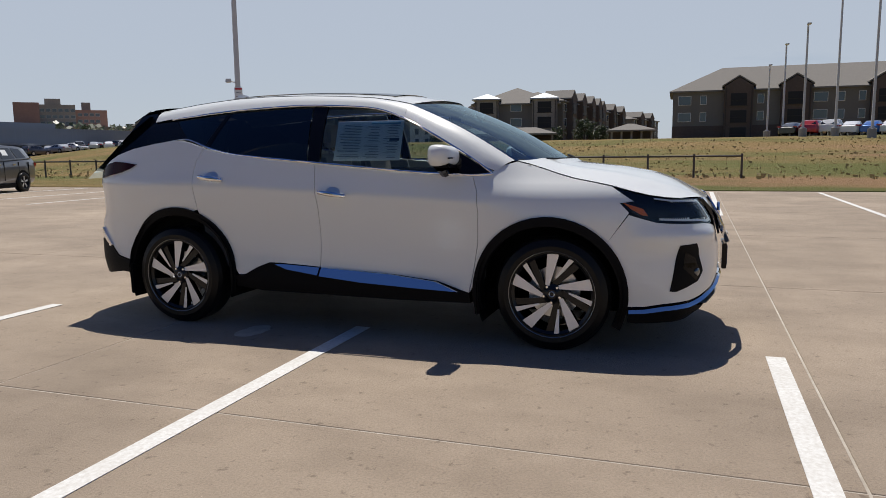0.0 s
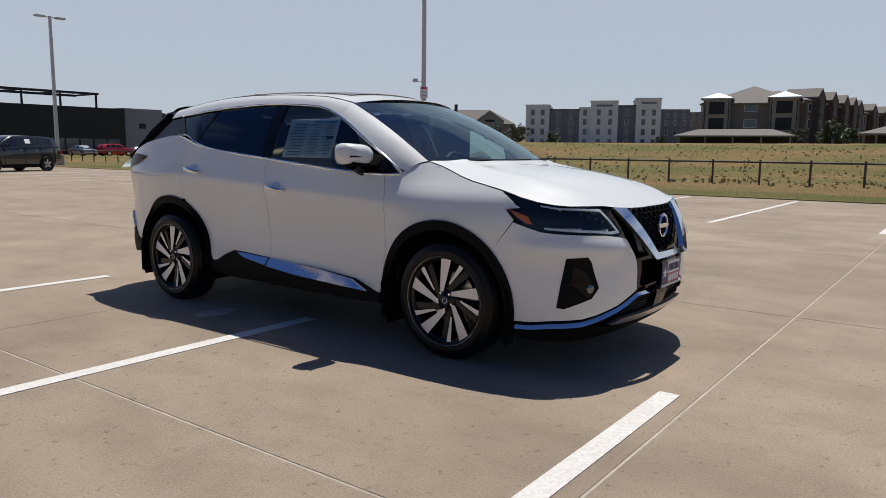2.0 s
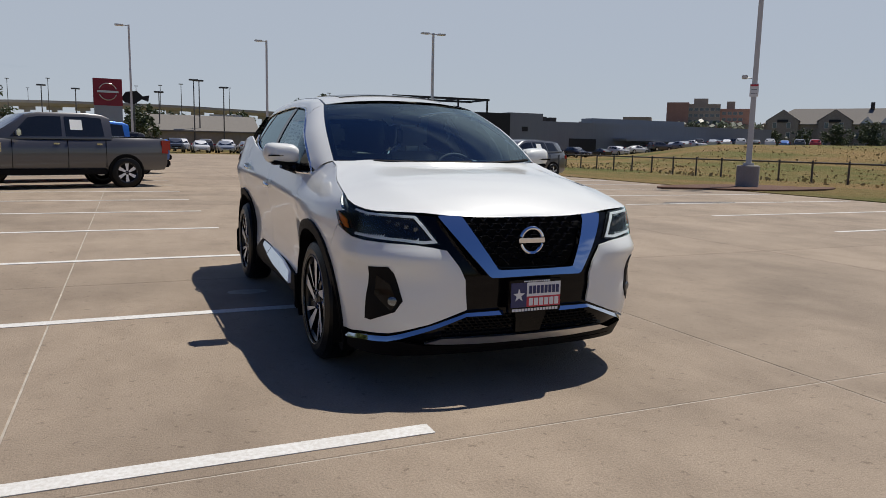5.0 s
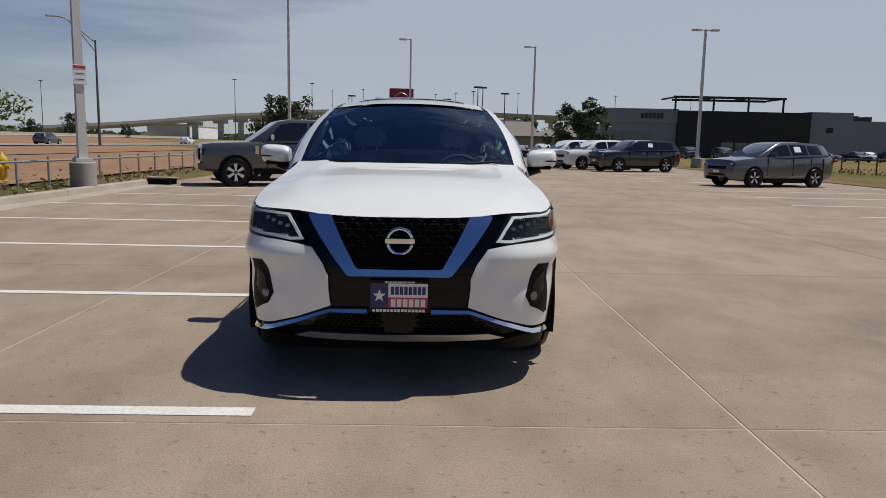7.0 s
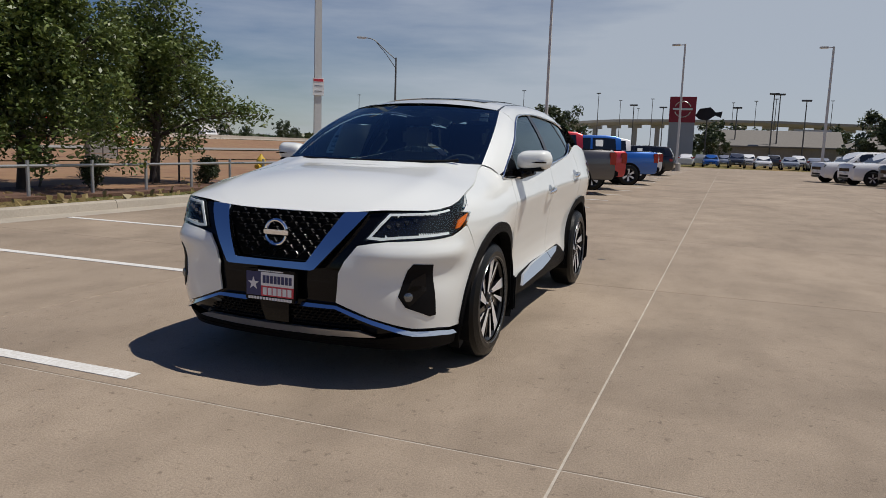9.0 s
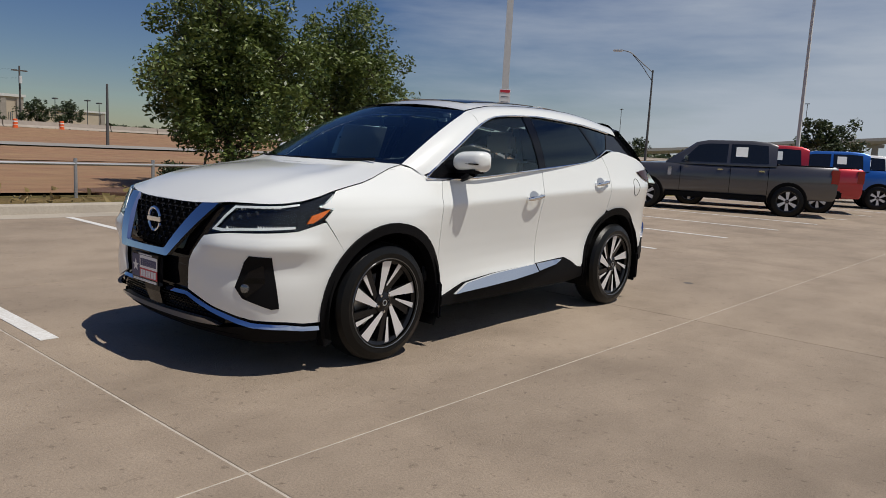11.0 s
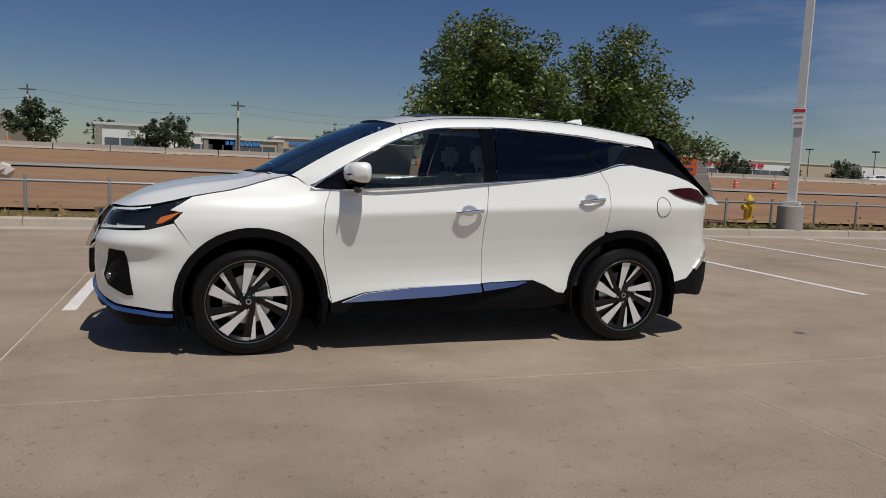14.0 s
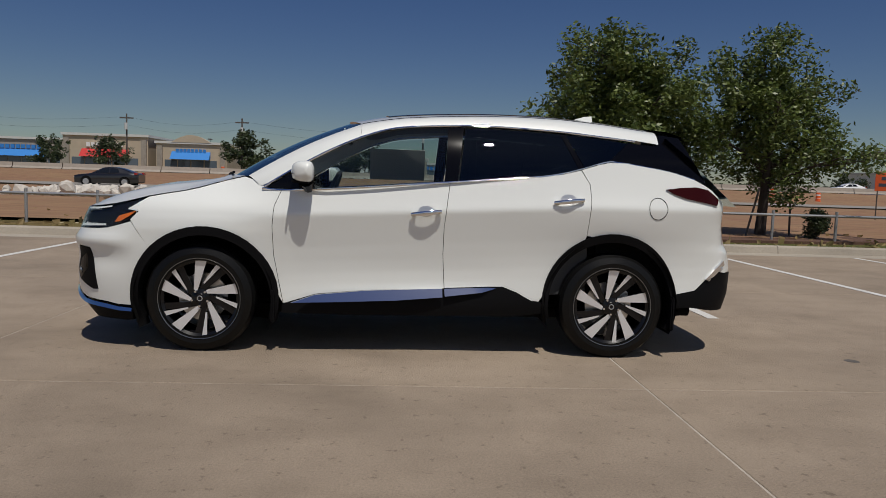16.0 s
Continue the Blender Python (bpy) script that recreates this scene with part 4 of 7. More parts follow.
for t0, t1 in ((0, .07), (.94, 1.0)):
    rr = []
    for t in (t0, t1):
        e = w_edge(t)
        yc, zm = -1.395 + .875 * t, 1.175 + .435 * t + .035 * math.sin(math.pi * t)
        rr.append([(e.x * k / 12, yc + (e.y - yc) * (k / 12) ** 2 + .003, zm + (e.z - zm) * (k / 12) ** 2 - .004) for k in range(-12, 13)])
    grid_faces(bm, rr)
part("glass_border", bm, M_BLACKG, ws)
rows = [[(.72 * u, -1.20 - .225 * (1 - u * u), 1.165 + .018 * u * u) for u in np.linspace(-1, 1, 17)],
        [(.72 * u, -1.17 - .215 * (1 - u * u) + .02, 1.182 + .022 * u * u) for u in np.linspace(-1, 1, 17)]]
part("cowl", loft(rows), M_PLASTIC, car)
for x0, x1 in ((-.52, .12), (.02, .62)):
    pts = [Vector((x0 + (x1 - x0) * t, -1.385 + .17 * ((x0 + (x1 - x0) * t) / .7) ** 2 - .005, 1.192 + .012 * t + .02 * ((x0 + (x1 - x0) * t) / .7) ** 2)) for t in np.linspace(0, 1, 8)]
    part("wiper", tube(pts, .009, 6), M_PLASTIC, car)
WT = spline([(-1.005, 1.122), (-.837, 1.231), (-.682, 1.322), (-.527, 1.406), (-.372, 1.478), (-.216, 1.534), (-.059, 1.566), (.257, 1.588), (.496, 1.594), (.737, 1.588), (1.061, 1.571), (1.307, 1.549), (1.60, 1.523), (1.78, 1.50)], 5)
wtz = lambda y: float(np.interp(y, [p[0] for p in WT], [p[1] for p in WT]))
RAIL = ((-.36, 1.592), (-.21, 1.622), (-.055, 1.643), (.19, 1.662), (.47, 1.676), (.79, 1.681), (1.08, 1.672), (1.41, 1.645), (1.75, 1.605))
rz = lambda y: float(np.interp(y, [p[0] for p in RAIL], [p[1] for p in RAIL]))
rows = []
for i in range(13):
    t = i / 12
    e = w_edge(t)
    y0 = -1.03 + .67 * t
    z0 = wtz(y0) + .012 if t > 0 else 1.10
    p0 = Vector(cabin(y0, z0, .004)) if t > .08 else Vector(wall(s_of_y(y0), 1.13 + .4 * t, 0))
    row = []
    for k in range(6):
        u = k / 5
        p = p0.lerp(e, u)
        bul = .011 * math.sin(math.pi * u)
        row.append((p.x + bul, p.y - bul * .2, p.z + bul))
    rows.append(row)
part("a_pillar", [loft(rows), loft([[(-x, y, z) for x, y, z in r] for r in rows])], M_PEARL, car, smooth=50)
# side roof frame (white) between window tops and roof rails
ys = np.linspace(-.36, 1.78, 28)
rows = []
for y in ys:
    p0 = Vector(cabin(y, wtz(y) + .012, .004))
    p1 = Vector((cabin_x(y, rz(y)) - .045, y, rz(y)))
    if y < -.1:
        p1 = p1.lerp(W1, smooth(-.1, -.36, y))
    row = []
    for k in range(5):
        u = k / 4
        p = p0.lerp(p1, u)
        row.append((p.x + .012 * math.sin(math.pi * u), p.y, p.z + .012 * math.sin(math.pi * u)))
    rows.append(row)
part("roof_side_frame", [loft(rows), loft([[(-x, y, z) for x, y, z in r] for r in rows])], M_PEARL, car, smooth=50)
def roof_row(y, x0, x1, n, up=0.0):
    e = Vector((cabin_x(y, rz(y)) - .045, y, rz(y)))
    if y < -.1:
        e = e.lerp(W1, smooth(-.1, -.36, y))
    zm = float(np.interp(y, (-.50, -.36, -.14, .13, .58, 1.0, 1.4, 1.78), (1.61, 1.652, 1.69, 1.713, 1.729, 1.724, 1.697, 1.652)))
    out = []
    for k in range(n + 1):
        u = x0 + (x1 - x0) * k / n
        sh = -.13 * (1 - u * u) * smooth(.1, -.36, y)
        out.append((e.x * u, y + sh, e.z + (zm - e.z) * (1 - abs(u) ** 2.4) - .020 * smooth(0, -.36, y) * (1 - u * u) + up))
    return out
part("roof", loft([roof_row(y, -1, 1, 24) for y in ys]), M_PEARL, car, smooth=50)
part("roof_glass", loft([roof_row(y, -.74, .74, 16, .005) for y in np.linspace(-.14, 1.30, 14)]), M_BLACKG, car, "dark panoramic roof glass", smooth=60)
bms = []
for sx in (1, -1):
    pts = []
    for y in np.linspace(-.34, 1.70, 24):
        e = Vector((cabin_x(y, rz(y)) - .045, y, rz(y)))
        if y < -.1:
            e = e.lerp(W1, smooth(-.1, -.36, y))
        pts.append(Vector((sx * (e.x - .012), e.y, e.z + .004)))
    bms.append(tube([p - Vector((0, 0, .006)) for p in pts], .008, 6))
part("roof_gutter", bms, M_BLACKG, car)
part("headliner", loft([roof_row(y, -.98, .98, 12, -.045) for y in ys]), M_HEADL, car, smooth=60)
fin = [(1.26, 1.705), (1.30, 1.728), (1.38, 1.752), (1.445, 1.760), (1.45, 1.70)]
bmf = prism(fin, .05, "x", -.025)
for v in bmf.verts:
    v.co.x *= max(.12, (1.77 - v.co.z) / .065)
part("antenna_fin", bmf, M_PEARL, car, "white shark-fin antenna", smooth=40)

# side glass and pillars
cab = lambda y, z, o=0.0: cabin(y, z, o)
top = lambda a, b, d=0.0: [(p[0], p[1] + d) for p in WT if a <= p[0] <= b]
g_f = [(-.725, 1.115), (-.725, 1.285)] + top(-.70, .235, -.014) + [(.245, 1.575), (.215, 1.195), (-.045, 1.170), (-.31, 1.146), (-.65, 1.120)]
gf = part("front_door_glass", patch(g_f, cab, step=(.08, .06), off=-.006, rim=0), M_GLASSF, car, "lightly tinted front door glass", smooth=60)
for o in gf:
    o.visible_shadow = False
sail = [(-1.0, 1.125), (-.73, 1.118), (-.73, 1.284), (-.837, 1.222), (-.93, 1.165)]
part("mirror_sail", patch(sail, cab, off=-.002, rim=.01), M_BLACKG, car)
bp = [(.25, 1.583), (.36, 1.588), (.312, 1.20), (.222, 1.193)]
part("b_pillar", patch(bp, cab, step=(.06, .06), off=0.0, rim=.02), M_BLACKG, car, smooth=50)
g_r = [(.372, 1.58)] + top(.38, 1.05, -.012) + [(1.05, 1.557), (1.165, 1.31), (1.03, 1.28), (.88, 1.254), (.64, 1.232), (.322, 1.205)]
part("rear_door_glass", patch(g_r, cab, step=(.08, .06), off=-.006, rim=0), M_PRIV, car, "dark privacy glass", smooth=60)
cpil = [(1.05, 1.558), (1.085, 1.556), (1.20, 1.322), (1.165, 1.308)]
part("c_pillar", patch(cpil, cab, step=(.06, .06), off=-.002, rim=.02), M_BLACKG, car)
g_q = [(1.088, 1.556), (1.30, 1.538), (1.545, 1.512), (1.40, 1.385), (1.36, 1.368), (1.205, 1.324)]
part("quarter_glass", patch(g_q, cab, step=(.06, .06), off=-.006, rim=0), M_PRIV, car, "dark privacy glass", smooth=60)
dp = [(1.395, 1.380), (1.55, 1.514), (1.76, 1.50), (1.80, 1.585), (1.95, 1.568), (2.02, 1.42), (2.10, 1.24), (2.0, 1.268), (1.82, 1.312), (1.62, 1.346), (1.46, 1.366)]
part("d_pillar", patch(dp, cab, step=(.06, .05), off=.0, rim=.03), M_BLACKG, car, smooth=50)
# chrome window trims
def strip(fn, pts, r, name, mat, label=""):
    return part(name, [tube([Vector((sx * fn(*p)[0], fn(*p)[1], fn(*p)[2])) for p in pts], r, 6) for sx in (1, -1)], mat, car, label, smooth=60)
strip(lambda y, z: cabin(y, z, .006), spline([(-1.015, 1.116), (-.88, 1.108), (-.65, 1.118), (-.31, 1.143), (-.045, 1.167), (.26, 1.194), (.647, 1.227), (.88, 1.25), (1.036, 1.275), (1.19, 1.315), (1.36, 1.366), (1.46, 1.367), (1.62, 1.346), (1.826, 1.313), (2.02, 1.262)], 4), .0085, "belt_trim", M_CHROME)
strip(lambda y, z: cabin(y, z, .006), [(p[0], p[1] + .004) for p in WT if p[0] < 1.62], .0085, "upper_window_trim", M_CHROME)
# spoiler and tailgate glass
rows = [[(u * (cabin_x(y, 1.6) - .05) * w, y, z + .02 * (1 - u * u)) for u in np.linspace(-1, 1, 13)] for y, z, w in ((1.74, 1.625, 1), (1.88, 1.615, 1), (2.0, 1.585, .98), (2.02, 1.56, .97), (1.86, 1.53, .97))]
part("spoiler", loft(rows), M_BLACKG, car, "gloss black roof spoiler", smooth=50)
rows = [[(u * w, y - .10 * u * u, z) for u in np.linspace(-1, 1, 13)] for y, z, w in ((1.93, 1.56, .64), (2.08, 1.42, .72), (2.28, 1.20, .80), (2.40, 1.08, .84))]
part("tailgate_glass", loft(rows), M_PRIV, car, smooth=60)
# tail lamps
tl = [S(1.765, 1.190), S(1.88, 1.205), S(2.0, 1.212), S(2.10, 1.195), S(2.20, 1.13), S(2.17, 1.085), S(2.06, 1.105), S(1.92, 1.128), S(1.83, 1.156)]
part("tail_lamp", patch(tl, wall, step=(.04, .03), off=.012, rim=.025), M_TAIL, car, "dark red boomerang tail lamp", smooth=50)
# rear bumper lower cladding
rb = [S(1.872, .355), S(1.885, .448), S(2.04, .476), S(2.15, .565), S(2.22, .612), S(2.30, .592), (PS[-1], .592), (PS[-1], .30), S(2.2, .33), S(2.0, .36)]
part("rear_valance", patch(rb, wall, split=False, off=.006, rim=.04), M_PLASTIC, car, "black lower rear bumper", smooth=40)
rt = [S(2.12, .56), S(2.2, .63), S(2.28, .69), S(2.29, .66), S(2.22, .60), S(2.15, .545)]
part("rear_trim", patch(rt, wall, off=.016, rim=.02), M_CHROME, car)

# sills with chrome strip
sill = [S(-.865, .33), S(-.80, .35), S(-.64, .400), S(-.30, .432), S(.24, .456), S(.549, .474), S(.646, .477), S(.745, .440), S(.846, .385), S(.925, .378), S(.925, .30), S(.7, .272), S(-.3, .262), S(-.87, .27)]
part("sill", patch(sill, wall, off=.008, rim=.08), M_PLASTIC, car, "black plastic sill", smooth=40)
up_wall = lambda u, v, o=0.0: wall(u, v, o + max(0.0, .47 - v) * .55)
chs = [S(-.80, .352), S(-.64, .405), S(-.30, .437), S(.226, .460), S(.228, .405), S(-.1, .378), S(-.48, .362)]
part("sill_trim", patch(chs, up_wall, off=.010, rim=.018), M_CHROME, car, "wedge-shaped chrome sill strip", smooth=30)
chr_ = [S(.240, .460), S(.545, .474), S(.60, .470), S(.50, .440), S(.243, .410)]
part("sill_trim", patch(chr_, up_wall, off=.010, rim=.018), M_CHROME, car, "wedge-shaped chrome sill strip", smooth=30)
# arch cladding
def arch_ring(c, a0, a1, ryo, ryi, name):
    o = arc(*c, RO + .006, a0, a1, 28, ry=ryo)
    i = arc(*c, RI, a1, a0, 28, ry=ryi)
    return part(name, patch([S(*p) for p in o] + [S(*p) for p in i], wall, step=(.05, .05), off=.016, rim=.07), M_PLASTIC, car, "black wheel arch cladding", smooth=45)
arch_ring(AF, 205, -16, .498, .445, "arch_cladding")
arch_ring(AR, 194, -22, .484, .440, "arch_cladding")
# mud flaps
for y, x in ((-.925, .86), (1.845, .86)):
    for sx in (1, -1):
        part("mud_flap", box(sx * x - .09, sx * x + .09, y - .012, y + .012, .20, .44, .01), M_PLASTIC, car)
# wheel housings and underbody
for cy, cz in (AF, AR):
    for sx in (1, -1):
        rows = [[(sx * x, cy + .47 * math.cos(radians(a)), cz + .47 * math.sin(radians(a))) for a in range(-25, 206, 15)] for x in (.93, .52)]
        bm = bmesh.new()
        vr = grid_faces(bm, rows)
        bm.faces.new(vr[1])
        part("wheel_housing", bm, M_DARK, car)
part("underbody", box(-.70, .70, -1.92, 2.0, .235, .33, .03), M_DARK, car)
# unseen plate added to stop sun leaking through the hollow nose
tray = [wall(s_of_x(x), .26, -.012)[:2] for x in (.02, .2, .4, .55, .66, .74)] + [wall(s_of_y(y), .26, -.012)[:2] for y in (-2.1, -2.0, -1.92)] + [(.66, -1.86)]
part("undertray", prism([(-x, y) for x, y in tray] + tray[::-1], .05, "z", .235), M_DARK, car)
part("floor_pan", box(-.50, .50, -1.9, 2.1, .33, .45), M_DARK, car)
part("cabin_floor", box(-.86, .86, -.88, .92, .40, .44), M_DASH, car)
for sx in (1, -1):
    part("silencer", tube([(sx * .50, 1.75, .29), (sx * .52, 2.12, .29)], .05, 12), M_DARK, car)
# inner door faces so that no daylight shows through the body shell
for sx in (1, -1):
    part("door_card", box(sx * .80 - .02, sx * .80 + .02, -.95, 1.25, .42, 1.12, .01), M_DASH, car)
part("engine_block", box(-.48, .48, -2.05, -.95, .42, .92, .04), M_DARK, car)
part("cargo_wall", box(-.78, .78, 1.28, 2.20, .45, 1.02, .04), M_DARK, car)

# cabin
def seat(x, y):
    bm = bmesh.new()
    add_box(bm, x - .25, x + .25, y - .25, y + .28, .62, .78, .06)
    part("seat_cushion", bm, M_CREAM, car, smooth=50)
    prof = [(.27, .66), (.36, .74), (.46, 1.05), (.50, 1.26), (.58, 1.25), (.56, 1.05), (.47, .70)]
    bm = prism([(y + a - .05, z) for a, z in prof], .48, "x", x - .24)
    bmesh.ops.bevel(bm, geom=bm.edges[:], offset=.035, segments=2, affect="EDGES")
    part("seat_back", bm, M_CREAM, car, "cream leather seat back", smooth=50)
    bm = bmesh.new()
    add_box(bm, x - .14, x + .14, y + .45, y + .54, 1.30, 1.47, .035)
    add_tube(bm, [(x - .06, y + .49, 1.22), (x - .06, y + .49, 1.34)], .008)
    add_tube(bm, [(x + .06, y + .49, 1.22), (x + .06, y + .49, 1.34)], .008)
    part("headrest", bm, M_CREAM, car, "cream leather headrest", smooth=50)
for x in (-.38, .38):
    seat(x, -.12)
bm = bmesh.new()
add_box(bm, -.66, .66, .62, 1.12, .62, .80, .06)
add_box(bm, -.66, .66, 1.02, 1.20, .75, 1.22, .06)
part("rear_bench", bm, M_CREAM, car, smooth=50)
rows = [[(u * .76, y + .12 * u * u, z) for u in np.linspace(-1, 1, 15)] for y, z in ((-1.36, 1.165), (-1.15, 1.16), (-.95, 1.13), (-.80, 1.08), (-.74, 1.0), (-.78, .80))]
part("dashboard", loft(rows), M_DASH, car, smooth=60)
part("centre_console", box(-.13, .13, -.80, .35, .60, .84, .04), M_DASH, car)
part("screen", box(-.14, .14, -.83, -.79, 1.08, 1.20, .01), M_BLACKG, car)
bm = bmesh.new()
pts = [Vector((.185 * math.cos(2 * math.pi * k / 28), 0, .185 * math.sin(2 * math.pi * k / 28))) for k in range(29)]
add_tube(bm, pts, .016, 8, False)
add_box(bm, -.06, .06, -.02, .03, -.05, .05, .015)
for a in (0, 180, 270):
    add_tube(bm, [(0, .01, 0), (.18 * math.cos(radians(a)), 0, .18 * math.sin(radians(a)))], .016, 6)
part("steering_wheel", bm, M_DASH, car, smooth=50).matrix_basis = pose(.38, -.60, 1.07, -22)
part("inner_mirror", box(-.12, .12, -.50, -.47, 1.46, 1.53, .015), M_DASH, car)
part("camera_housing", box(-.06, .06, -.56, -.46, 1.565, 1.60, .012), M_DASH, car)
for k in range(2):
    part("window_tag", box(.50 + .012 * k, .565 + .012 * k, -.492 - .055 * k, -.486 - .055 * k, 1.535 - .034 * k, 1.560 - .034 * k), M_PAPER, car)
# window sticker on the passenger side
stk = part("window_sticker", box(-.832, -.828, -.36, .135, 1.205, 1.495), M_PAPER, car, "white price sheet stuck inside the door glass")
stk.matrix_basis = Matrix.Translation((-.835, 0, 1.205)) @ pose(0, 0, 0, 0, 21) @ Matrix.Translation((.832, 0, -1.205))
bm = bmesh.new()
for r in range(22):
    for y0, y1, pr in ((-.06, .12, .95), (-.20, -.08, .8), (-.34, -.22, .9)):
        if random.random() < pr:
            z = 1.465 - r * .0115
            add_box(bm, -.8345, -.8325, y0 + random.random() * .02, y1 - random.random() * .05, z, z + .0022)
add_box(bm, -.8345, -.8325, -.34, -.27, 1.345, 1.365)
part("print_block", bm, M_INK, stk)
part("header_bar", box(-.8345, -.8325, -.34, -.12, 1.468, 1.487), M_INKB, stk)

# mirrors and handles
for sx in (1, -1):
    rows = []
    for t in np.linspace(0, 1, 13):
        x = .885 + .222 * t
        h = .066 * (max(0, 1 - abs(2 * t - .95) ** 5 * .75)) ** .5 + .004
        d = .086 * (max(0, 1 - (1.75 * t - .72) ** 4)) ** .5 + .012
        cz, cy = 1.228 + .010 * t, -.715 + .025 * t
        rows.append([(sx * x, cy + d * math.copysign(abs(math.cos(a)) ** .75, math.cos(a)) * (1.0 if math.cos(a) < 0 else .55), cz + h * (abs(math.sin(a)) ** .65) * (1 if math.sin(a) > 0 else -1)) for a in np.linspace(0, 2 * math.pi, 20, endpoint=False)])
    bm = bmesh.new()
    vr = grid_faces(bm, rows, True)
    bm.faces.new(vr[0])
    bm.faces.new(vr[-1])
    bmesh.ops.recalc_face_normals(bm, faces=bm.faces)
    mir = part("door_mirror", bm, M_PEARL, car, "white door mirror with a black foot", smooth=50)
    part("mirror_foot", tube([(sx * .86, -.70, 1.125), (sx * .93, -.70, 1.15), (sx * .97, -.705, 1.175)], [.04, .038, .05], 10), M_BLACKG, mir)
    part("mirror_base", box(min(sx * .90, sx * 1.06), max(sx * .90, sx * 1.06), -.792, -.672, 1.157, 1.186, .010), M_PLASTIC, mir)
    part("mirror_lamp", box(min(sx * .935, sx * 1.09), max(sx * .935, sx * 1.09), -.800, -.785, 1.215, 1.224, .003), M_BLACKG, mir)
    part("mirror_glass", box(min(sx * .91, sx * 1.075), max(sx * .91, sx * 1.075), -.676, -.668, 1.185, 1.292, .003), M_CHROME, mir)
    for hy, hz in ((.10, .982), (1.075, 1.088)):
        bx = Vector(wall(s_of_y(hy), hz, 0))
        bm = bmesh.new()
        prof = []
        for t in np.linspace(-1, 1, 13):
            prof.append([(sx * (bx.x + .018 + .018 * (1 - t * t) + .009 * math.cos(a)), hy + .105 * t, hz + .012 * t + (.0165 * (1 - .25 * t * t)) * math.sin(a)) for a in np.linspace(0, 2 * math.pi, 10, endpoint=False)])
        vr = grid_faces(bm, prof, True)
        bm.faces.new(vr[0])
        bm.faces.new(vr[-1])
        for t in (-.9, .9):
            add_box(bm, min(sx * (bx.x - .01), sx * (bx.x + .03)), max(sx * (bx.x - .01), sx * (bx.x + .03)), hy + .09 * t - .012, hy + .09 * t + .012, hz + .011 * t - .013, hz + .011 * t + .013)
        bmesh.ops.recalc_face_normals(bm, faces=bm.faces)
        hd = part("door_handle", bm, M_CHROME, car, "chrome door handle", smooth=50)
        cup = [(s_of_y(hy) + .055 * math.cos(a), hz + .012 + .036 * math.sin(a)) for a in np.linspace(0, 2 * math.pi, 20, endpoint=False)]
        part("handle_cup", patch(cup, wall, step=(.03, .03), off=.001, rim=0, sides=(sx,)), M_SATIN, hd)


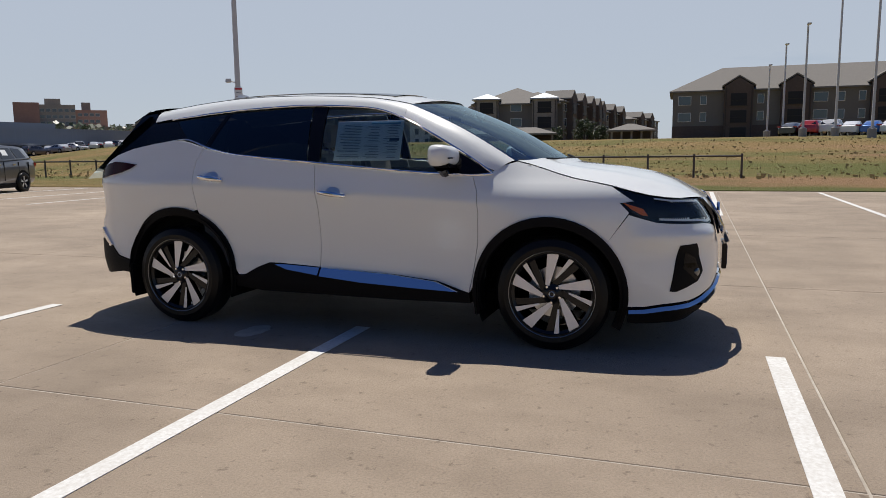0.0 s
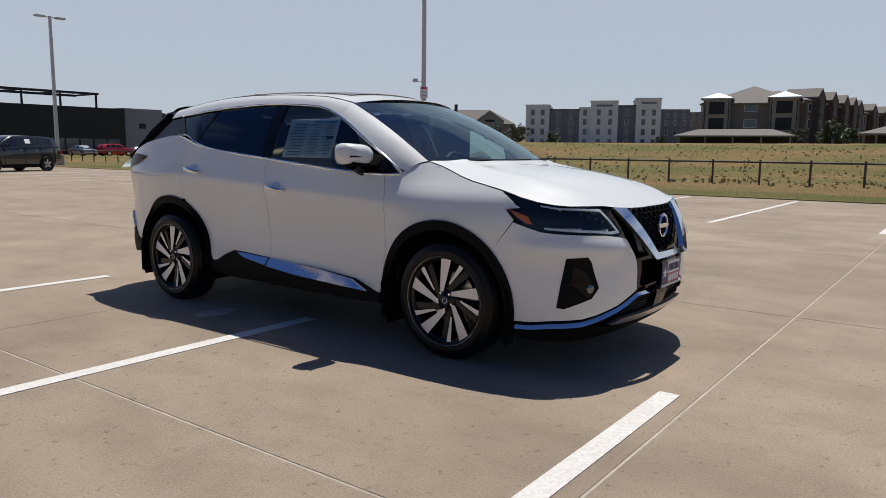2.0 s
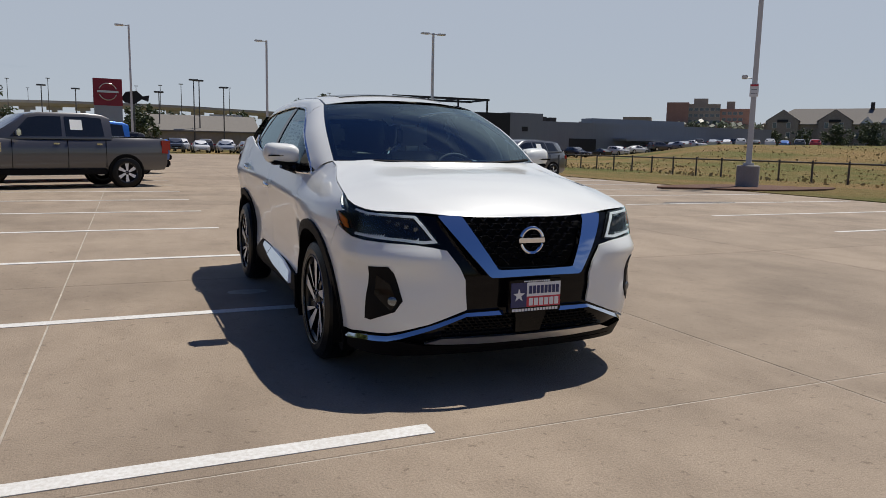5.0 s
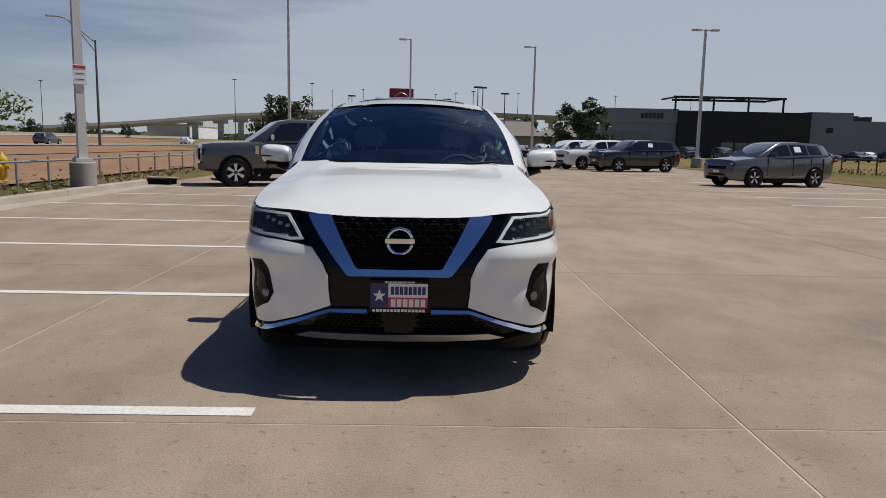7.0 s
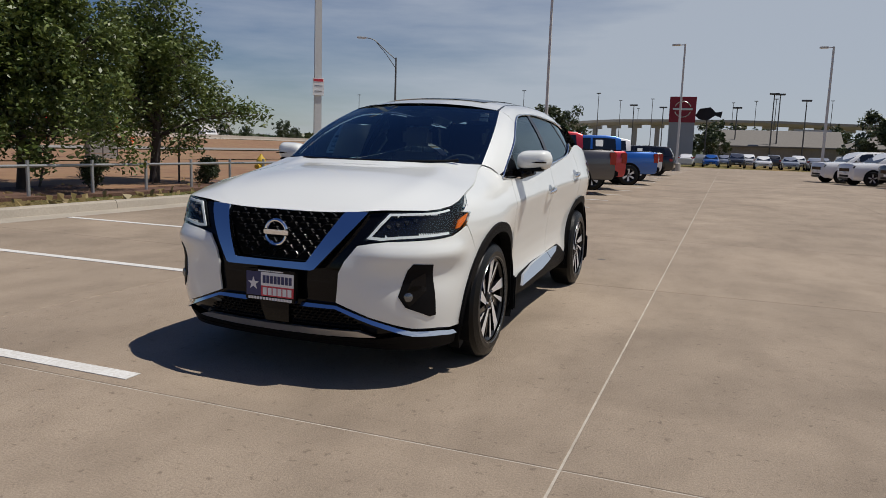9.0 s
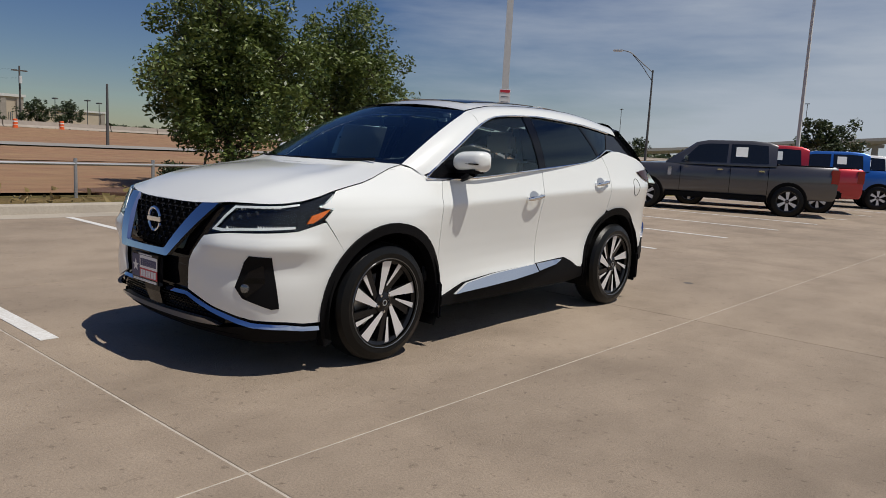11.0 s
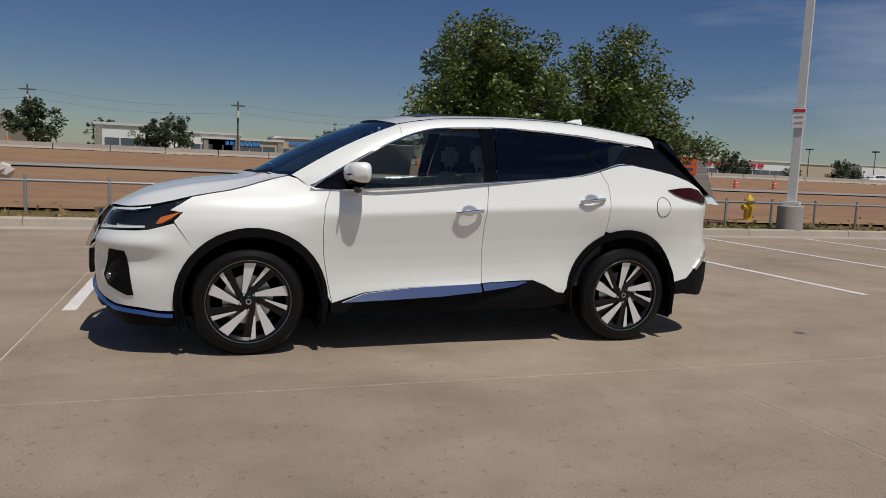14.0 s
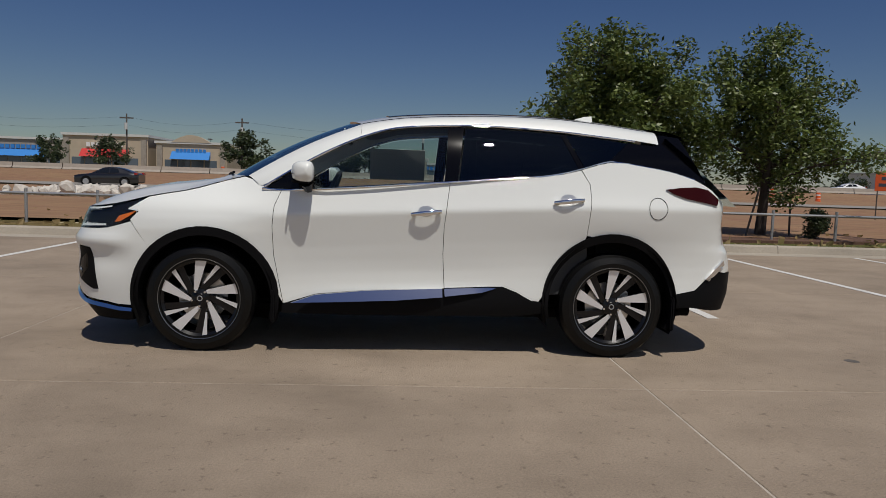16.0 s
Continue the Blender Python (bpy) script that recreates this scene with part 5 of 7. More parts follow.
# wheels
def wheel(name, R, W, rim_r, style, parent, at, flip=1):
    """Tyre, rim barrel, spokes, hub, nuts; the outer face looks along +x before flip."""
    base = part(name, lathe([(rim_r - .012, -W / 2), (rim_r + .02, -W / 2 - .004), (R - .06, -W / 2 - .006), (R - .018, -W / 2 + .012), (R, -W / 2 + .04), (R, W / 2 - .04),
                             (R - .018, W / 2 - .012), (R - .06, W / 2 + .006), (rim_r + .02, W / 2 + .004), (rim_r - .012, W / 2)], "x", 56), M_TYRE, parent, "black tyre on a two-tone alloy rim", smooth=30)
    base.matrix_basis = at @ (pose(0, 0, 0, 0, 0, 180) if flip < 0 else Matrix())
    bm = bmesh.new()
    add_lathe(bm, [(rim_r - .004, -W / 2 + .01), (rim_r - .035, -W / 2 + .02), (rim_r - .045, 0), (rim_r - .030, W / 2 - .025), (rim_r - .012, W / 2 - .012)], "x", 48)
    part("rim_barrel", bm, M_RIMBLACK, base, smooth=40)
    part("rim_lip", lathe([(rim_r - .002, W / 2 - .006), (rim_r - .001, W / 2 + .004), (rim_r + .003, W / 2 + .006), (rim_r + .006, W / 2)], "x", 56), M_LAMPCH, base, smooth=40)
    part("brake_disc", lathe([(0, -.01), (.165, -.01), (.165, .008), (.06, .008), (.06, .03), (0, .03)], "x", 32), M_SATIN, base, smooth=40)
    f = W / 2 - .020
    def blade(a_tip, a_root, r_root, w_tip, w_root, x_tip, x_root, r_tip):
        bm = bmesh.new()
        at_, ar = radians(a_tip), radians(a_root)
        tip = Vector((0, math.cos(at_), math.sin(at_))) * r_tip
        root = Vector((0, math.cos(ar), math.sin(ar))) * r_root
        d = (tip - root).normalized()
        side = Vector((1, 0, 0)).cross(d)
        tang = Vector((0, -math.sin(at_), math.cos(at_)))
        a = [tip + tang * w_tip / 2, tip - tang * w_tip / 2, root - side * w_root / 2, root + side * w_root / 2]
        xs = (x_tip, x_tip, x_root, x_root)
        up = [bm.verts.new((x, p.y, p.z)) for x, p in zip(xs, a)]
        lo = [bm.verts.new((x - .045, p.y, p.z)) for x, p in zip(xs, a)]
        bm.faces.new(up)
        bm.faces.new(lo[::-1])
        fs = []
        for i in range(4):
            fs.append(bm.faces.new((up[i], lo[i], lo[(i + 1) % 4], up[(i + 1) % 4])))
        for q in fs:
            q.material_index = 1
        bmesh.ops.recalc_face_normals(bm, faces=bm.faces)
        return bm
    if style == "twist":
        for k in range(5):
            a = 72 * k + 16
            part("spoke", blade(a, a + 31, .062, .076, .026, f + .006, f - .004, rim_r - .012), (M_MACHINED, M_RIMBLACK), base)
            part("thin_spoke", blade(a - 27, a - 11, .105, .034, .010, f + .004, f - .008, rim_r - .012), (M_MACHINED, M_RIMBLACK), base)
            part("black_spoke", blade(a - 38, a - 6, .06, .045, .035, f - .010, f - .012, rim_r - .014), (M_RIMBLACK, M_RIMBLACK), base)
    elif style == "six":
        for k in range(6):
            a = 60 * k + 30
            part("spoke", blade(a - 4, a - 4, .05, .055, .05, f + .004, f, rim_r - .012), (M_MACHINED, M_RIMBLACK), base)
            part("spoke", blade(a + 8, a + 8, .05, .04, .03, f + .002, f, rim_r - .012), (M_MACHINED, M_RIMBLACK), base)
    else:
        for k in range(5):
            a = 72 * k + 18
            part("spoke", blade(a - 7, a, .05, .03, .04, f + .004, f, rim_r - .012), (M_MACHINED, M_RIMBLACK), base)
            part("spoke", blade(a + 7, a, .05, .03, .04, f + .004, f, rim_r - .012), (M_MACHINED, M_RIMBLACK), base)
    part("hub", lathe([(0, f + .006), (.030, f + .006), (.034, f + .002), (.064, f - .006), (.072, f - .04)], "x", 28), M_RIMBLACK, base, smooth=35)
    nut = bpy.data.meshes.new("wheel_nut")
    bm = bmesh.new()
    add_lathe(bm, [(0, f + .008), (.008, f + .008), (.010, f - .012)], "x", 8)
    bm.to_mesh(nut)
    bm.free()
    nut.materials.append(M_CHROME)
    for k in range(5):
        ob = new("wheel_nut", nut)
        ob.parent = base
        ob.location = (0, .054 * math.cos(radians(72 * k + 52)), .054 * math.sin(radians(72 * k + 52)))
    part("cap_badge", lathe([(.013, f + .007), (.016, f + .0085), (.019, f + .007)], "x", 20), M_SATIN, base)
    return base

for sx in (1, -1):
    for cy, cz in ((-AX, .362), (AX, .362)):
        wheel("wheel", .366, .225, .272, "twist", car, Matrix.Translation((sx * .825, cy, cz)), sx)

# ---- parked vehicles ----
def paint(name, color, metal=0.35, rough=0.28):
    return material(name, color, rough, metal=metal, coat=1.0, grain=0.04, scale=500)

P_GREY, P_GREY2, P_BLACK, P_WHITE = paint("grey_metallic", (.075, .075, .082)), paint("steel_metallic", (.105, .11, .12)), paint("black_paint", (.008, .008, .010), 0), paint("white_paint", (.80, .80, .80), 0)
P_RED, P_BLUE, P_SILVER = paint("red_paint", (.45, .02, .03)), paint("blue_paint", (.015, .11, .42)), paint("silver_paint", (.42, .43, .45), .6)
M_DARKGLASS = material("dark_vehicle_glass", (.010, .012, .014), 0.04, coat=0.5)

# stations: (y, half width, bottom z, top z); cabin: (y, half width at belt, half width at roof, belt z, roof z)
KINDS = {
    "pickup": dict(L=5.89, R=.41, rim=.27, wb=(-1.98, 1.70), tw=.80, style="six",
                   body=[(-2.92, .84, .52, 1.08), (-2.86, .95, .46, 1.22), (-2.60, 1.0, .42, 1.26), (-1.5, 1.01, .42, 1.31), (-1.2, 1.01, .42, 1.32), (1.36, 1.01, .42, 1.34), (1.42, 1.01, .42, 1.38), (2.80, 1.01, .48, 1.38), (2.86, .99, .55, 1.35)],
                   cabin=[(-1.50, .90, .84, 1.30, 1.32), (-.72, .96, .80, 1.32, 1.90), (-.40, .97, .79, 1.32, 1.97), (.70, .97, .79, 1.33, 1.99), (1.15, .96, .79, 1.34, 1.96), (1.36, .95, .80, 1.34, 1.88)],
                   win=[(-1.10, -.66, .10, .12), (.20, .20, 1.16, 1.12)]),
    "suv": dict(L=4.66, R=.345, rim=.235, wb=(-1.40, 1.35), tw=.80, style="five",
                body=[(-2.30, .62, .38, .82), (-2.22, .84, .26, .98), (-1.9, .92, .22, 1.03), (-1.2, .935, .22, 1.10), (0, .93, .22, 1.14), (1.4, .935, .24, 1.20), (2.1, .90, .30, 1.22), (2.28, .82, .36, 1.12), (2.33, .7, .45, .9)],
                cabin=[(-1.18, .80, .74, 1.08, 1.10), (-.40, .88, .66, 1.11, 1.56), (-.05, .90, .65, 1.12, 1.64), (.8, .90, .65, 1.16, 1.66), (1.6, .88, .64, 1.19, 1.62), (1.95, .85, .62, 1.20, 1.56), (2.22, .78, .66, 1.16, 1.20)],
                win=[(-.85, -.36, .22, .16), (.30, .24, 1.02, .98), (1.12, 1.06, 1.70, 1.55)]),
    "bigsuv": dict(L=5.05, R=.375, rim=.25, wb=(-1.52, 1.50), tw=.83, style="five",
                   body=[(-2.50, .72, .40, .95), (-2.42, .92, .30, 1.10), (-2.1, .99, .26, 1.14), (-1.2, 1.0, .25, 1.20), (0, 1.0, .25, 1.22), (1.4, 1.0, .26, 1.25), (2.3, .97, .32, 1.25), (2.48, .90, .40, 1.15), (2.52, .8, .5, .9)],
                   cabin=[(-1.22, .88, .82, 1.18, 1.20), (-.55, .94, .74, 1.20, 1.68), (-.2, .95, .73, 1.21, 1.76), (.9, .95, .73, 1.23, 1.78), (1.9, .94, .72, 1.24, 1.74), (2.2, .92, .71, 1.24, 1.68), (2.42, .88, .80, 1.22, 1.28)],
                   win=[(-.9, -.48, .15, .12), (.24, .2, 1.05, 1.05), (1.15, 1.15, 2.0, 1.9)]),
    "sedan": dict(L=4.75, R=.33, rim=.225, wb=(-1.40, 1.40), tw=.78, style="five",
                  body=[(-2.35, .62, .35, .66), (-2.28, .84, .22, .78), (-1.9, .90, .20, .86), (-1.0, .915, .20, .96), (.4, .915, .20, 1.0), (1.6, .91, .22, 1.04), (2.2, .86, .28, 1.02), (2.36, .74, .34, .92)],
                  cabin=[(-1.05, .78, .72, .94, .96), (-.25, .84, .60, .97, 1.38), (.1, .85, .58, .98, 1.44), (.7, .85, .58, 1.0, 1.43), (1.2, .82, .58, 1.02, 1.32), (1.85, .74, .66, 1.03, 1.07)],
                  win=[(-.75, -.2, .25, .2), (.33, .28, 1.0, .85)]),
}


def vehicle(kind, col, label, at, category="car", group="", full=True, tag=True, far=False):
    k = KINDS[kind]
    t = thing({"pickup": "pickup_truck", "suv": "suv", "bigsuv": "large_suv", "sedan": "sedan"}[kind], label, category, at, group)
    rows = []
    for y, w, zb, zt in k["body"]:
        h = zt - zb
        r = [(w * .88, zb), (w * .97, zb + h * .10), (w, zb + h * .35), (w, zb + h * .68), (w * .975, zb + h * .86), (w * .90, zb + h * .965), (w * .6, zt), (0, zt + .012)]
        rows.append([(x, y, z) for x, z in r] + [(-x, y, z) for x, z in r[-2::-1]])
    bm = bmesh.new()
    vr = grid_faces(bm, rows)
    for row in (vr[0], vr[-1]):
        bm.faces.new(row)
    bmesh.ops.recalc_face_normals(bm, faces=bm.faces)
    part("body", bm, col, t, smooth=38)
    cs = k["cabin"]
    rows = []
    for y, wb, wr, zb, zr in cs:
        r = [(wb, zb - .04), (wb, zb), (wr + .03, zr - .07 if zr - zb > .2 else zr - .01), (wr - .02, zr - .012), (wr * .6, zr), (0, zr + .01)]
        rows.append([(x, y, z) for x, z in r] + [(-x, y, z) for x, z in r[-2::-1]])
    bm = bmesh.new()
    vr = grid_faces(bm, rows)
    for row in (vr[0], vr[-1]):
        bm.faces.new(row)
    bmesh.ops.recalc_face_normals(bm, faces=bm.faces)
    part("cabin", bm, col, t, smooth=30)

    def cab_at(y):
        ys_ = [c[0] for c in cs]
        return [float(np.interp(y, ys_, [c[i] for c in cs])) for i in (1, 2, 3, 4)]
    def side_pt(y, u, off):
        wb, wr, zb, zr = cab_at(y)
        x = wb + (wr + .03 - wb) * u
        return (x + off, y, zb + (zr - .07 - zb) * u)
    for sx in (1, -1):
        for a0, a1, b1, b0 in [(w[0], w[1], w[3], w[2]) for w in k["win"]]:
            bm = bmesh.new()
            n = 6
            lo = [side_pt(a0 + (b0 - a0) * i / n, .06, .008) for i in range(n + 1)]
            hi = [side_pt(a1 + (b1 - a1) * i / n, .93, .008) for i in range(n + 1)]
            grid_faces(bm, [[(sx * p[0], p[1], p[2]) for p in q] for q in (lo, hi)])
            part("side_window", bm, M_DARKGLASS, t)
        if full:
            bm = bmesh.new()
            x = k["body"][3][1]
            y0 = k["wb"][0]
            my = cs[1][0] - .28
            add_box(bm, min(sx * (x - .02), sx * (x + .20)), max(sx * (x - .02), sx * (x + .20)), my, my + .10, cs[1][3] + .02, cs[1][3] + .20, .03)
            part("door_mirror", bm, M_CHROME if kind == "pickup" else col, t, smooth=40)
            for y in [(w[2] - .10) for w in k["win"]][:2]:
                part("door_handle", box(min(sx * x * .985, sx * (x + .02)), max(sx * x * .985, sx * (x + .02)), y - .12, y + .02, cs[2][3] - .17, cs[2][3] - .13, .008), M_CHROME, t)
            for y in [w[0] for w in k["win"]] + [k["win"][-1][2]]:
                yy = y + .02
                part("door_gap", box(min(sx * (x - .03), sx * (x + .003)), max(sx * (x - .03), sx * (x + .003)), yy - .006, yy + .006, .55 if kind == "pickup" else .42, cs[2][3] - .06), M_DARK, t)
            part("sill", box(min(sx * x * .9, sx * (x + .012)), max(sx * x * .9, sx * (x + .012)), k["wb"][0] + k["R"] + .1, k["wb"][1] - k["R"] - .1, k["body"][4][2] - .05, k["body"][4][2] + .10, .02), M_PLASTIC, t)
    # windscreens
    for i, j, nm in ((0, 1, "windscreen"), (len(cs) - 1, len(cs) - 2, "rear_window")):
        a, b = cs[i], cs[j]
        d = -.012 if i == 0 else .012
        bm = bmesh.new()
        grid_faces(bm, [[(u * a[1] * .93, a[0] + d, a[3] + .03) for u in np.linspace(-1, 1, 7)], [(u * b[2] * .95, b[0] + d, b[4] - .03) for u in np.linspace(-1, 1, 7)]])
        part(nm, bm, M_DARKGLASS, t)
    # nose and tail
    f, w2 = k["body"][0], k["body"][1]
    hz = f[3] - f[2]
    if kind == "pickup":
        bm = box(-.62, .62, -2.97, -2.85, .74, 1.10, .03)
        part("grille", bm, M_BLACKG, t, smooth=40)
        for z in (.84, .92, 1.0):
            part("grille_bar", box(-.60, .60, -2.99, -2.95, z - .018, z + .018, .01), M_CHROME, t)
        part("grille_badge", lathe([(0, .02), (.11, .018), (.13, 0)], "z", 20), M_SATIN, t, smooth=40).matrix_basis = pose(0, -2.98, .93, 90)
        part("front_bumper", box(-.95, .95, -3.0, -2.75, .46, .72, .05), col, t, smooth=40)
        part("rear_bumper", box(-.95, .95, 2.80, 2.98, .55, .76, .04), M_PLASTIC, t, smooth=40)
        for sx in (1, -1):
            part("headlamp", box(min(sx * .66, sx * .955), max(sx * .66, sx * .955), -2.90, -2.62, .86, 1.10, .03), M_LAMPIN, t, smooth=40)
            part("lamp_frame", box(min(sx * .68, sx * .94), max(sx * .68, sx * .94), -2.925, -2.88, .93, 1.03, .015), M_DRL, t)
            part("tail_lamp", box(min(sx * .90, sx * 1.018), max(sx * .90, sx * 1.018), 2.68, 2.885, .92, 1.30, .02), M_REDLAMP, t, smooth=40)
            part("fender_vent", box(min(sx * 1.0, sx * 1.02), max(sx * 1.0, sx * 1.02), -1.42, -1.32, .95, 1.18, .005), M_CHROME, t)
        bm = box(-.80, .80, 1.12, 2.74, 1.30, 1.385)
        part("bed_cavity", bm, M_DARK, t)
        part("tailgate_gap", box(-.86, .86, 2.858, 2.872, .80, .81), M_DARK, t)
    else:
        part("grille", box(-w2[1] * .62, w2[1] * .62, f[0] - .02, f[0] + .25, f[2] + hz * .52, f[3] - .04, .03), M_BLACKG, t, smooth=40)
        part("lower_grille", box(-w2[1] * .55, w2[1] * .55, f[0] - .015, f[0] + .2, f[2], f[2] + hz * .3, .03), M_PLASTIC, t, smooth=40)
        part("plate", box(-.16, .16, f[0] - .04, f[0] - .015, f[2] + hz * .32, f[2] + hz * .5), M_WHITEP, t)
        b = k["body"][-1]
        for sx in (1, -1):
            part("headlamp", box(min(sx * w2[1] * .66, sx * w2[1] * .99), max(sx * w2[1] * .66, sx * w2[1] * .99), w2[0] - .035, w2[0] + .30, w2[3] - .24, w2[3] - .07, .03), M_LAMPIN, t, smooth=40)
            part("lamp_strip", box(min(sx * w2[1] * .70, sx * w2[1] * .97), max(sx * w2[1] * .70, sx * w2[1] * .97), w2[0] - .045, w2[0] - .03, w2[3] - .15, w2[3] - .11), M_DRL, t)
            part("tail_lamp", box(min(sx * b[1] * .8, sx * b[1] * 1.28), max(sx * b[1] * .8, sx * b[1] * 1.28), b[0] - .26, b[0] - .05, b[3] - .02, b[3] + .14, .03), M_REDLAMP, t, smooth=40)
    if tag and full:
        y = k["win"][1][0] + .12
        p0, p1 = Vector(side_pt(y, .35, .014)), Vector(side_pt(y, .80, .014))
        for sx in (1, -1):
            bm = bmesh.new()
            grid_faces(bm, [[(sx * p0.x, y, p0.z), (sx * p0.x, y + .30, p0.z)], [(sx * p1.x, y, p1.z), (sx * p1.x, y + .30, p1.z)]])
            part("window_sticker", bm, M_PAPER, t, "white price sheet")
    R = k["R"]
    for sx in (1, -1):
        xw = k["body"][3][1]
        for y in k["wb"]:
            part("wheel_arch", lathe([(0, -.05), (R * 1.17, -.05), (R * 1.17, .0), (R * 1.12, .006), (0, .006)], "x", 24, (0, 0, 0)), M_DARK if not full or kind == "pickup" else M_PLASTIC, t).matrix_basis = Matrix.Translation((sx * xw, y, R + .03)) @ (pose(0, 0, 0, 0, 0, 180) if sx < 0 else Matrix())
            at_w = Matrix.Translation((sx * (xw - .080), y, R))
            if not far:
                wheel("wheel", R, .235, k["rim"], k["style"], t, at_w, sx)
            else:
                w = part("wheel", lathe([(0, .11), (k["rim"], .112), (k["rim"] + .01, .122), (R - .02, .12), (R, .09), (R, -.10), (0, -.10)], "x", 20), M_TYRE, t, smooth=40)
                w.matrix_basis = at_w @ (pose(0, 0, 0, 0, 0, 180) if sx < 0 else Matrix())
                part("rim", lathe([(0, .116), (k["rim"] * .5, .120), (k["rim"], .118)], "x", 14), M_SATIN, w)
    return t


M_REDLAMP = material("red_lamp", (.35, .012, .015), .12, coat=.8)
# nose towards -x: turn -90; nose towards +x: turn 90
def nose_west(x, y):
    return pose(x, y, 0, 0, 0, -90)

vehicle("pickup", P_GREY, "dark grey metallic pickup truck with chrome mirrors, nose to the kerb", pose(-3.9, 16.5, 0, 0, 0, -69), "pickup truck", "trucks along the kerb")
vehicle("pickup", P_RED, "red pickup truck parked beside the grey one", pose(-4.0, 19.8, 0, 0, 0, -69), "pickup truck", "trucks along the kerb")
vehicle("pickup", P_BLUE, "bright blue pickup truck with a dark roof", pose(-3.4, 25.0, 0, 0, 0, -69), "pickup truck", "trucks along the kerb")
vehicle("pickup", P_WHITE, "white pickup truck parked in the row", pose(-3.6, 29.8, 0, 0, 0, -69), "pickup truck", "trucks along the kerb")
vehicle("bigsuv", P_BLACK, "dark SUV at the end of the truck row", nose_west(-3.2, 40.5), "car", "trucks along the kerb")
vehicle("suv", P_GREY2, "steel grey compact SUV with a price sheet in its window", pose(12.95, 21.1, 0, 0, 0, -73), "car")
vehicle("bigsuv", P_BLACK, "black SUV with a price sheet in its window", pose(11.8, 35.2, 0, 0, 0, -73), "car", "cars on the field side")
vehicle("bigsuv", P_WHITE, "white SUV beside the black one", pose(10.4, 38.2, 0, 0, 0, -73), "car", "cars on the field side", tag=False)
vehicle("bigsuv", P_WHITE, "white SUV parked in the row", pose(9.4, 41.2, 0, 0, 0, -73), "car", "cars on the field side", tag=False)

# cars far off, several colours of two kinds, copied
protos = []
for i, (kd, c, lb) in enumerate((("sedan", P_SILVER, "silver sedan far across the lot"), ("suv", P_WHITE, "white SUV far across the lot"), ("sedan", P_BLACK, "black sedan far across the lot"),
                                 ("suv", P_GREY, "grey SUV far across the lot"), ("sedan", P_WHITE, "white sedan far across the lot"), ("suv", P_RED, "red SUV far across the lot"), ("sedan", P_BLUE, "blue sedan far across the lot"))):
    protos.append((kd, c, lb))
made = {}
def far_car(i, x, y, turn, group):
    m = pose(x, y, terrain(x, y) + (.0 if not (LX0 < x < LX1 and LY0 < y < LY1) else .16) + .01, 0, 0, turn)
    if i in made:
        ob = copy_thing(made[i], m)
        ob["group"] = group
    else:
        kd, c, lb = protos[i]
        made[i] = vehicle(kd, c, lb, m, group=group, full=False, tag=False, far=True)
rnd = random.Random(5)
def pick():
    return rnd.choice((0, 0, 0, 1, 1, 2, 2, 3, 3, 4, 4, 5, 6, 3, 1))
for k in range(9):
    far_car(pick(), -2.2 + 2.75 * k - (3 if k > 5 else 0), 84 + rnd.random(), rnd.choice((0, 180)), "cars beyond the lot")
for k in range(9):
    far_car(pick(), -1.0 + 2.9 * k, 96 + rnd.random(), rnd.choice((0, 180)), "cars beyond the lot")
for k in range(10):
    far_car(pick(), 22 + 4.6 * k, 92 + rnd.random() * 2, rnd.choice((0, 90)), "cars by the dealership")
for k in range(10):
    far_car(pick(), 66 + 4.2 * k, 100 + rnd.random() * 2, rnd.choice((0, 90, 180)), "cars by the dealership")
for k in range(2):
    for j in range(15):
        a, d = radians(52.5 - j * .95), 146 + 16 * k
        far_car(pick(), -3 + d * math.cos(a), -5 + d * math.sin(a), 130 + rnd.random() * 6, "cars in the far lot")
for j, a in enumerate((-6.6, -7.9, -9.1, -10.3, -11.5, -12.6, -13.7)):
    far_car((2, 5, 1, 4, 6, 4, 3)[j], -5.4 + 84 * math.cos(radians(a)), -2.2 + 84 * math.sin(radians(a)), 68, "cars by the apartments")
for x, y, tn, i in ((-50.5, -22, 0, 2), (-52.5, 96, 180, 3), (-92, 62, 0, 4), (-97, 20, 180, 0), (-92, -60, 0, 2), (-51, 150, 180, 1), (-92, 110, 0, 1)):
    far_car(i, x, y, tn, "cars on the road")

# ---- trees and shrubs ----
def leaf_cloud(bm, centers, n, size, rnd):
    """Many small leaf blades spread about clump centres."""
    for _ in range(n):
        c, r = rnd.choice(centers)
        v = Vector((rnd.gauss(0, 1), rnd.gauss(0, 1), rnd.gauss(0, 1)))
        v = c + v.normalized() * r * (rnd.random() ** .45)
        a = Vector((rnd.gauss(0, 1), rnd.gauss(0, 1), rnd.gauss(0, .6))).normalized()
        b = a.orthogonal().normalized()
        b.rotate(Matrix.Rotation(rnd.random() * 6.28, 3, a))
        s = size * (.6 + .8 * rnd.random())
        bm.faces.new([bm.verts.new(v + p) for p in (-a * s, b * s * .45, a * s, -b * s * .45)])


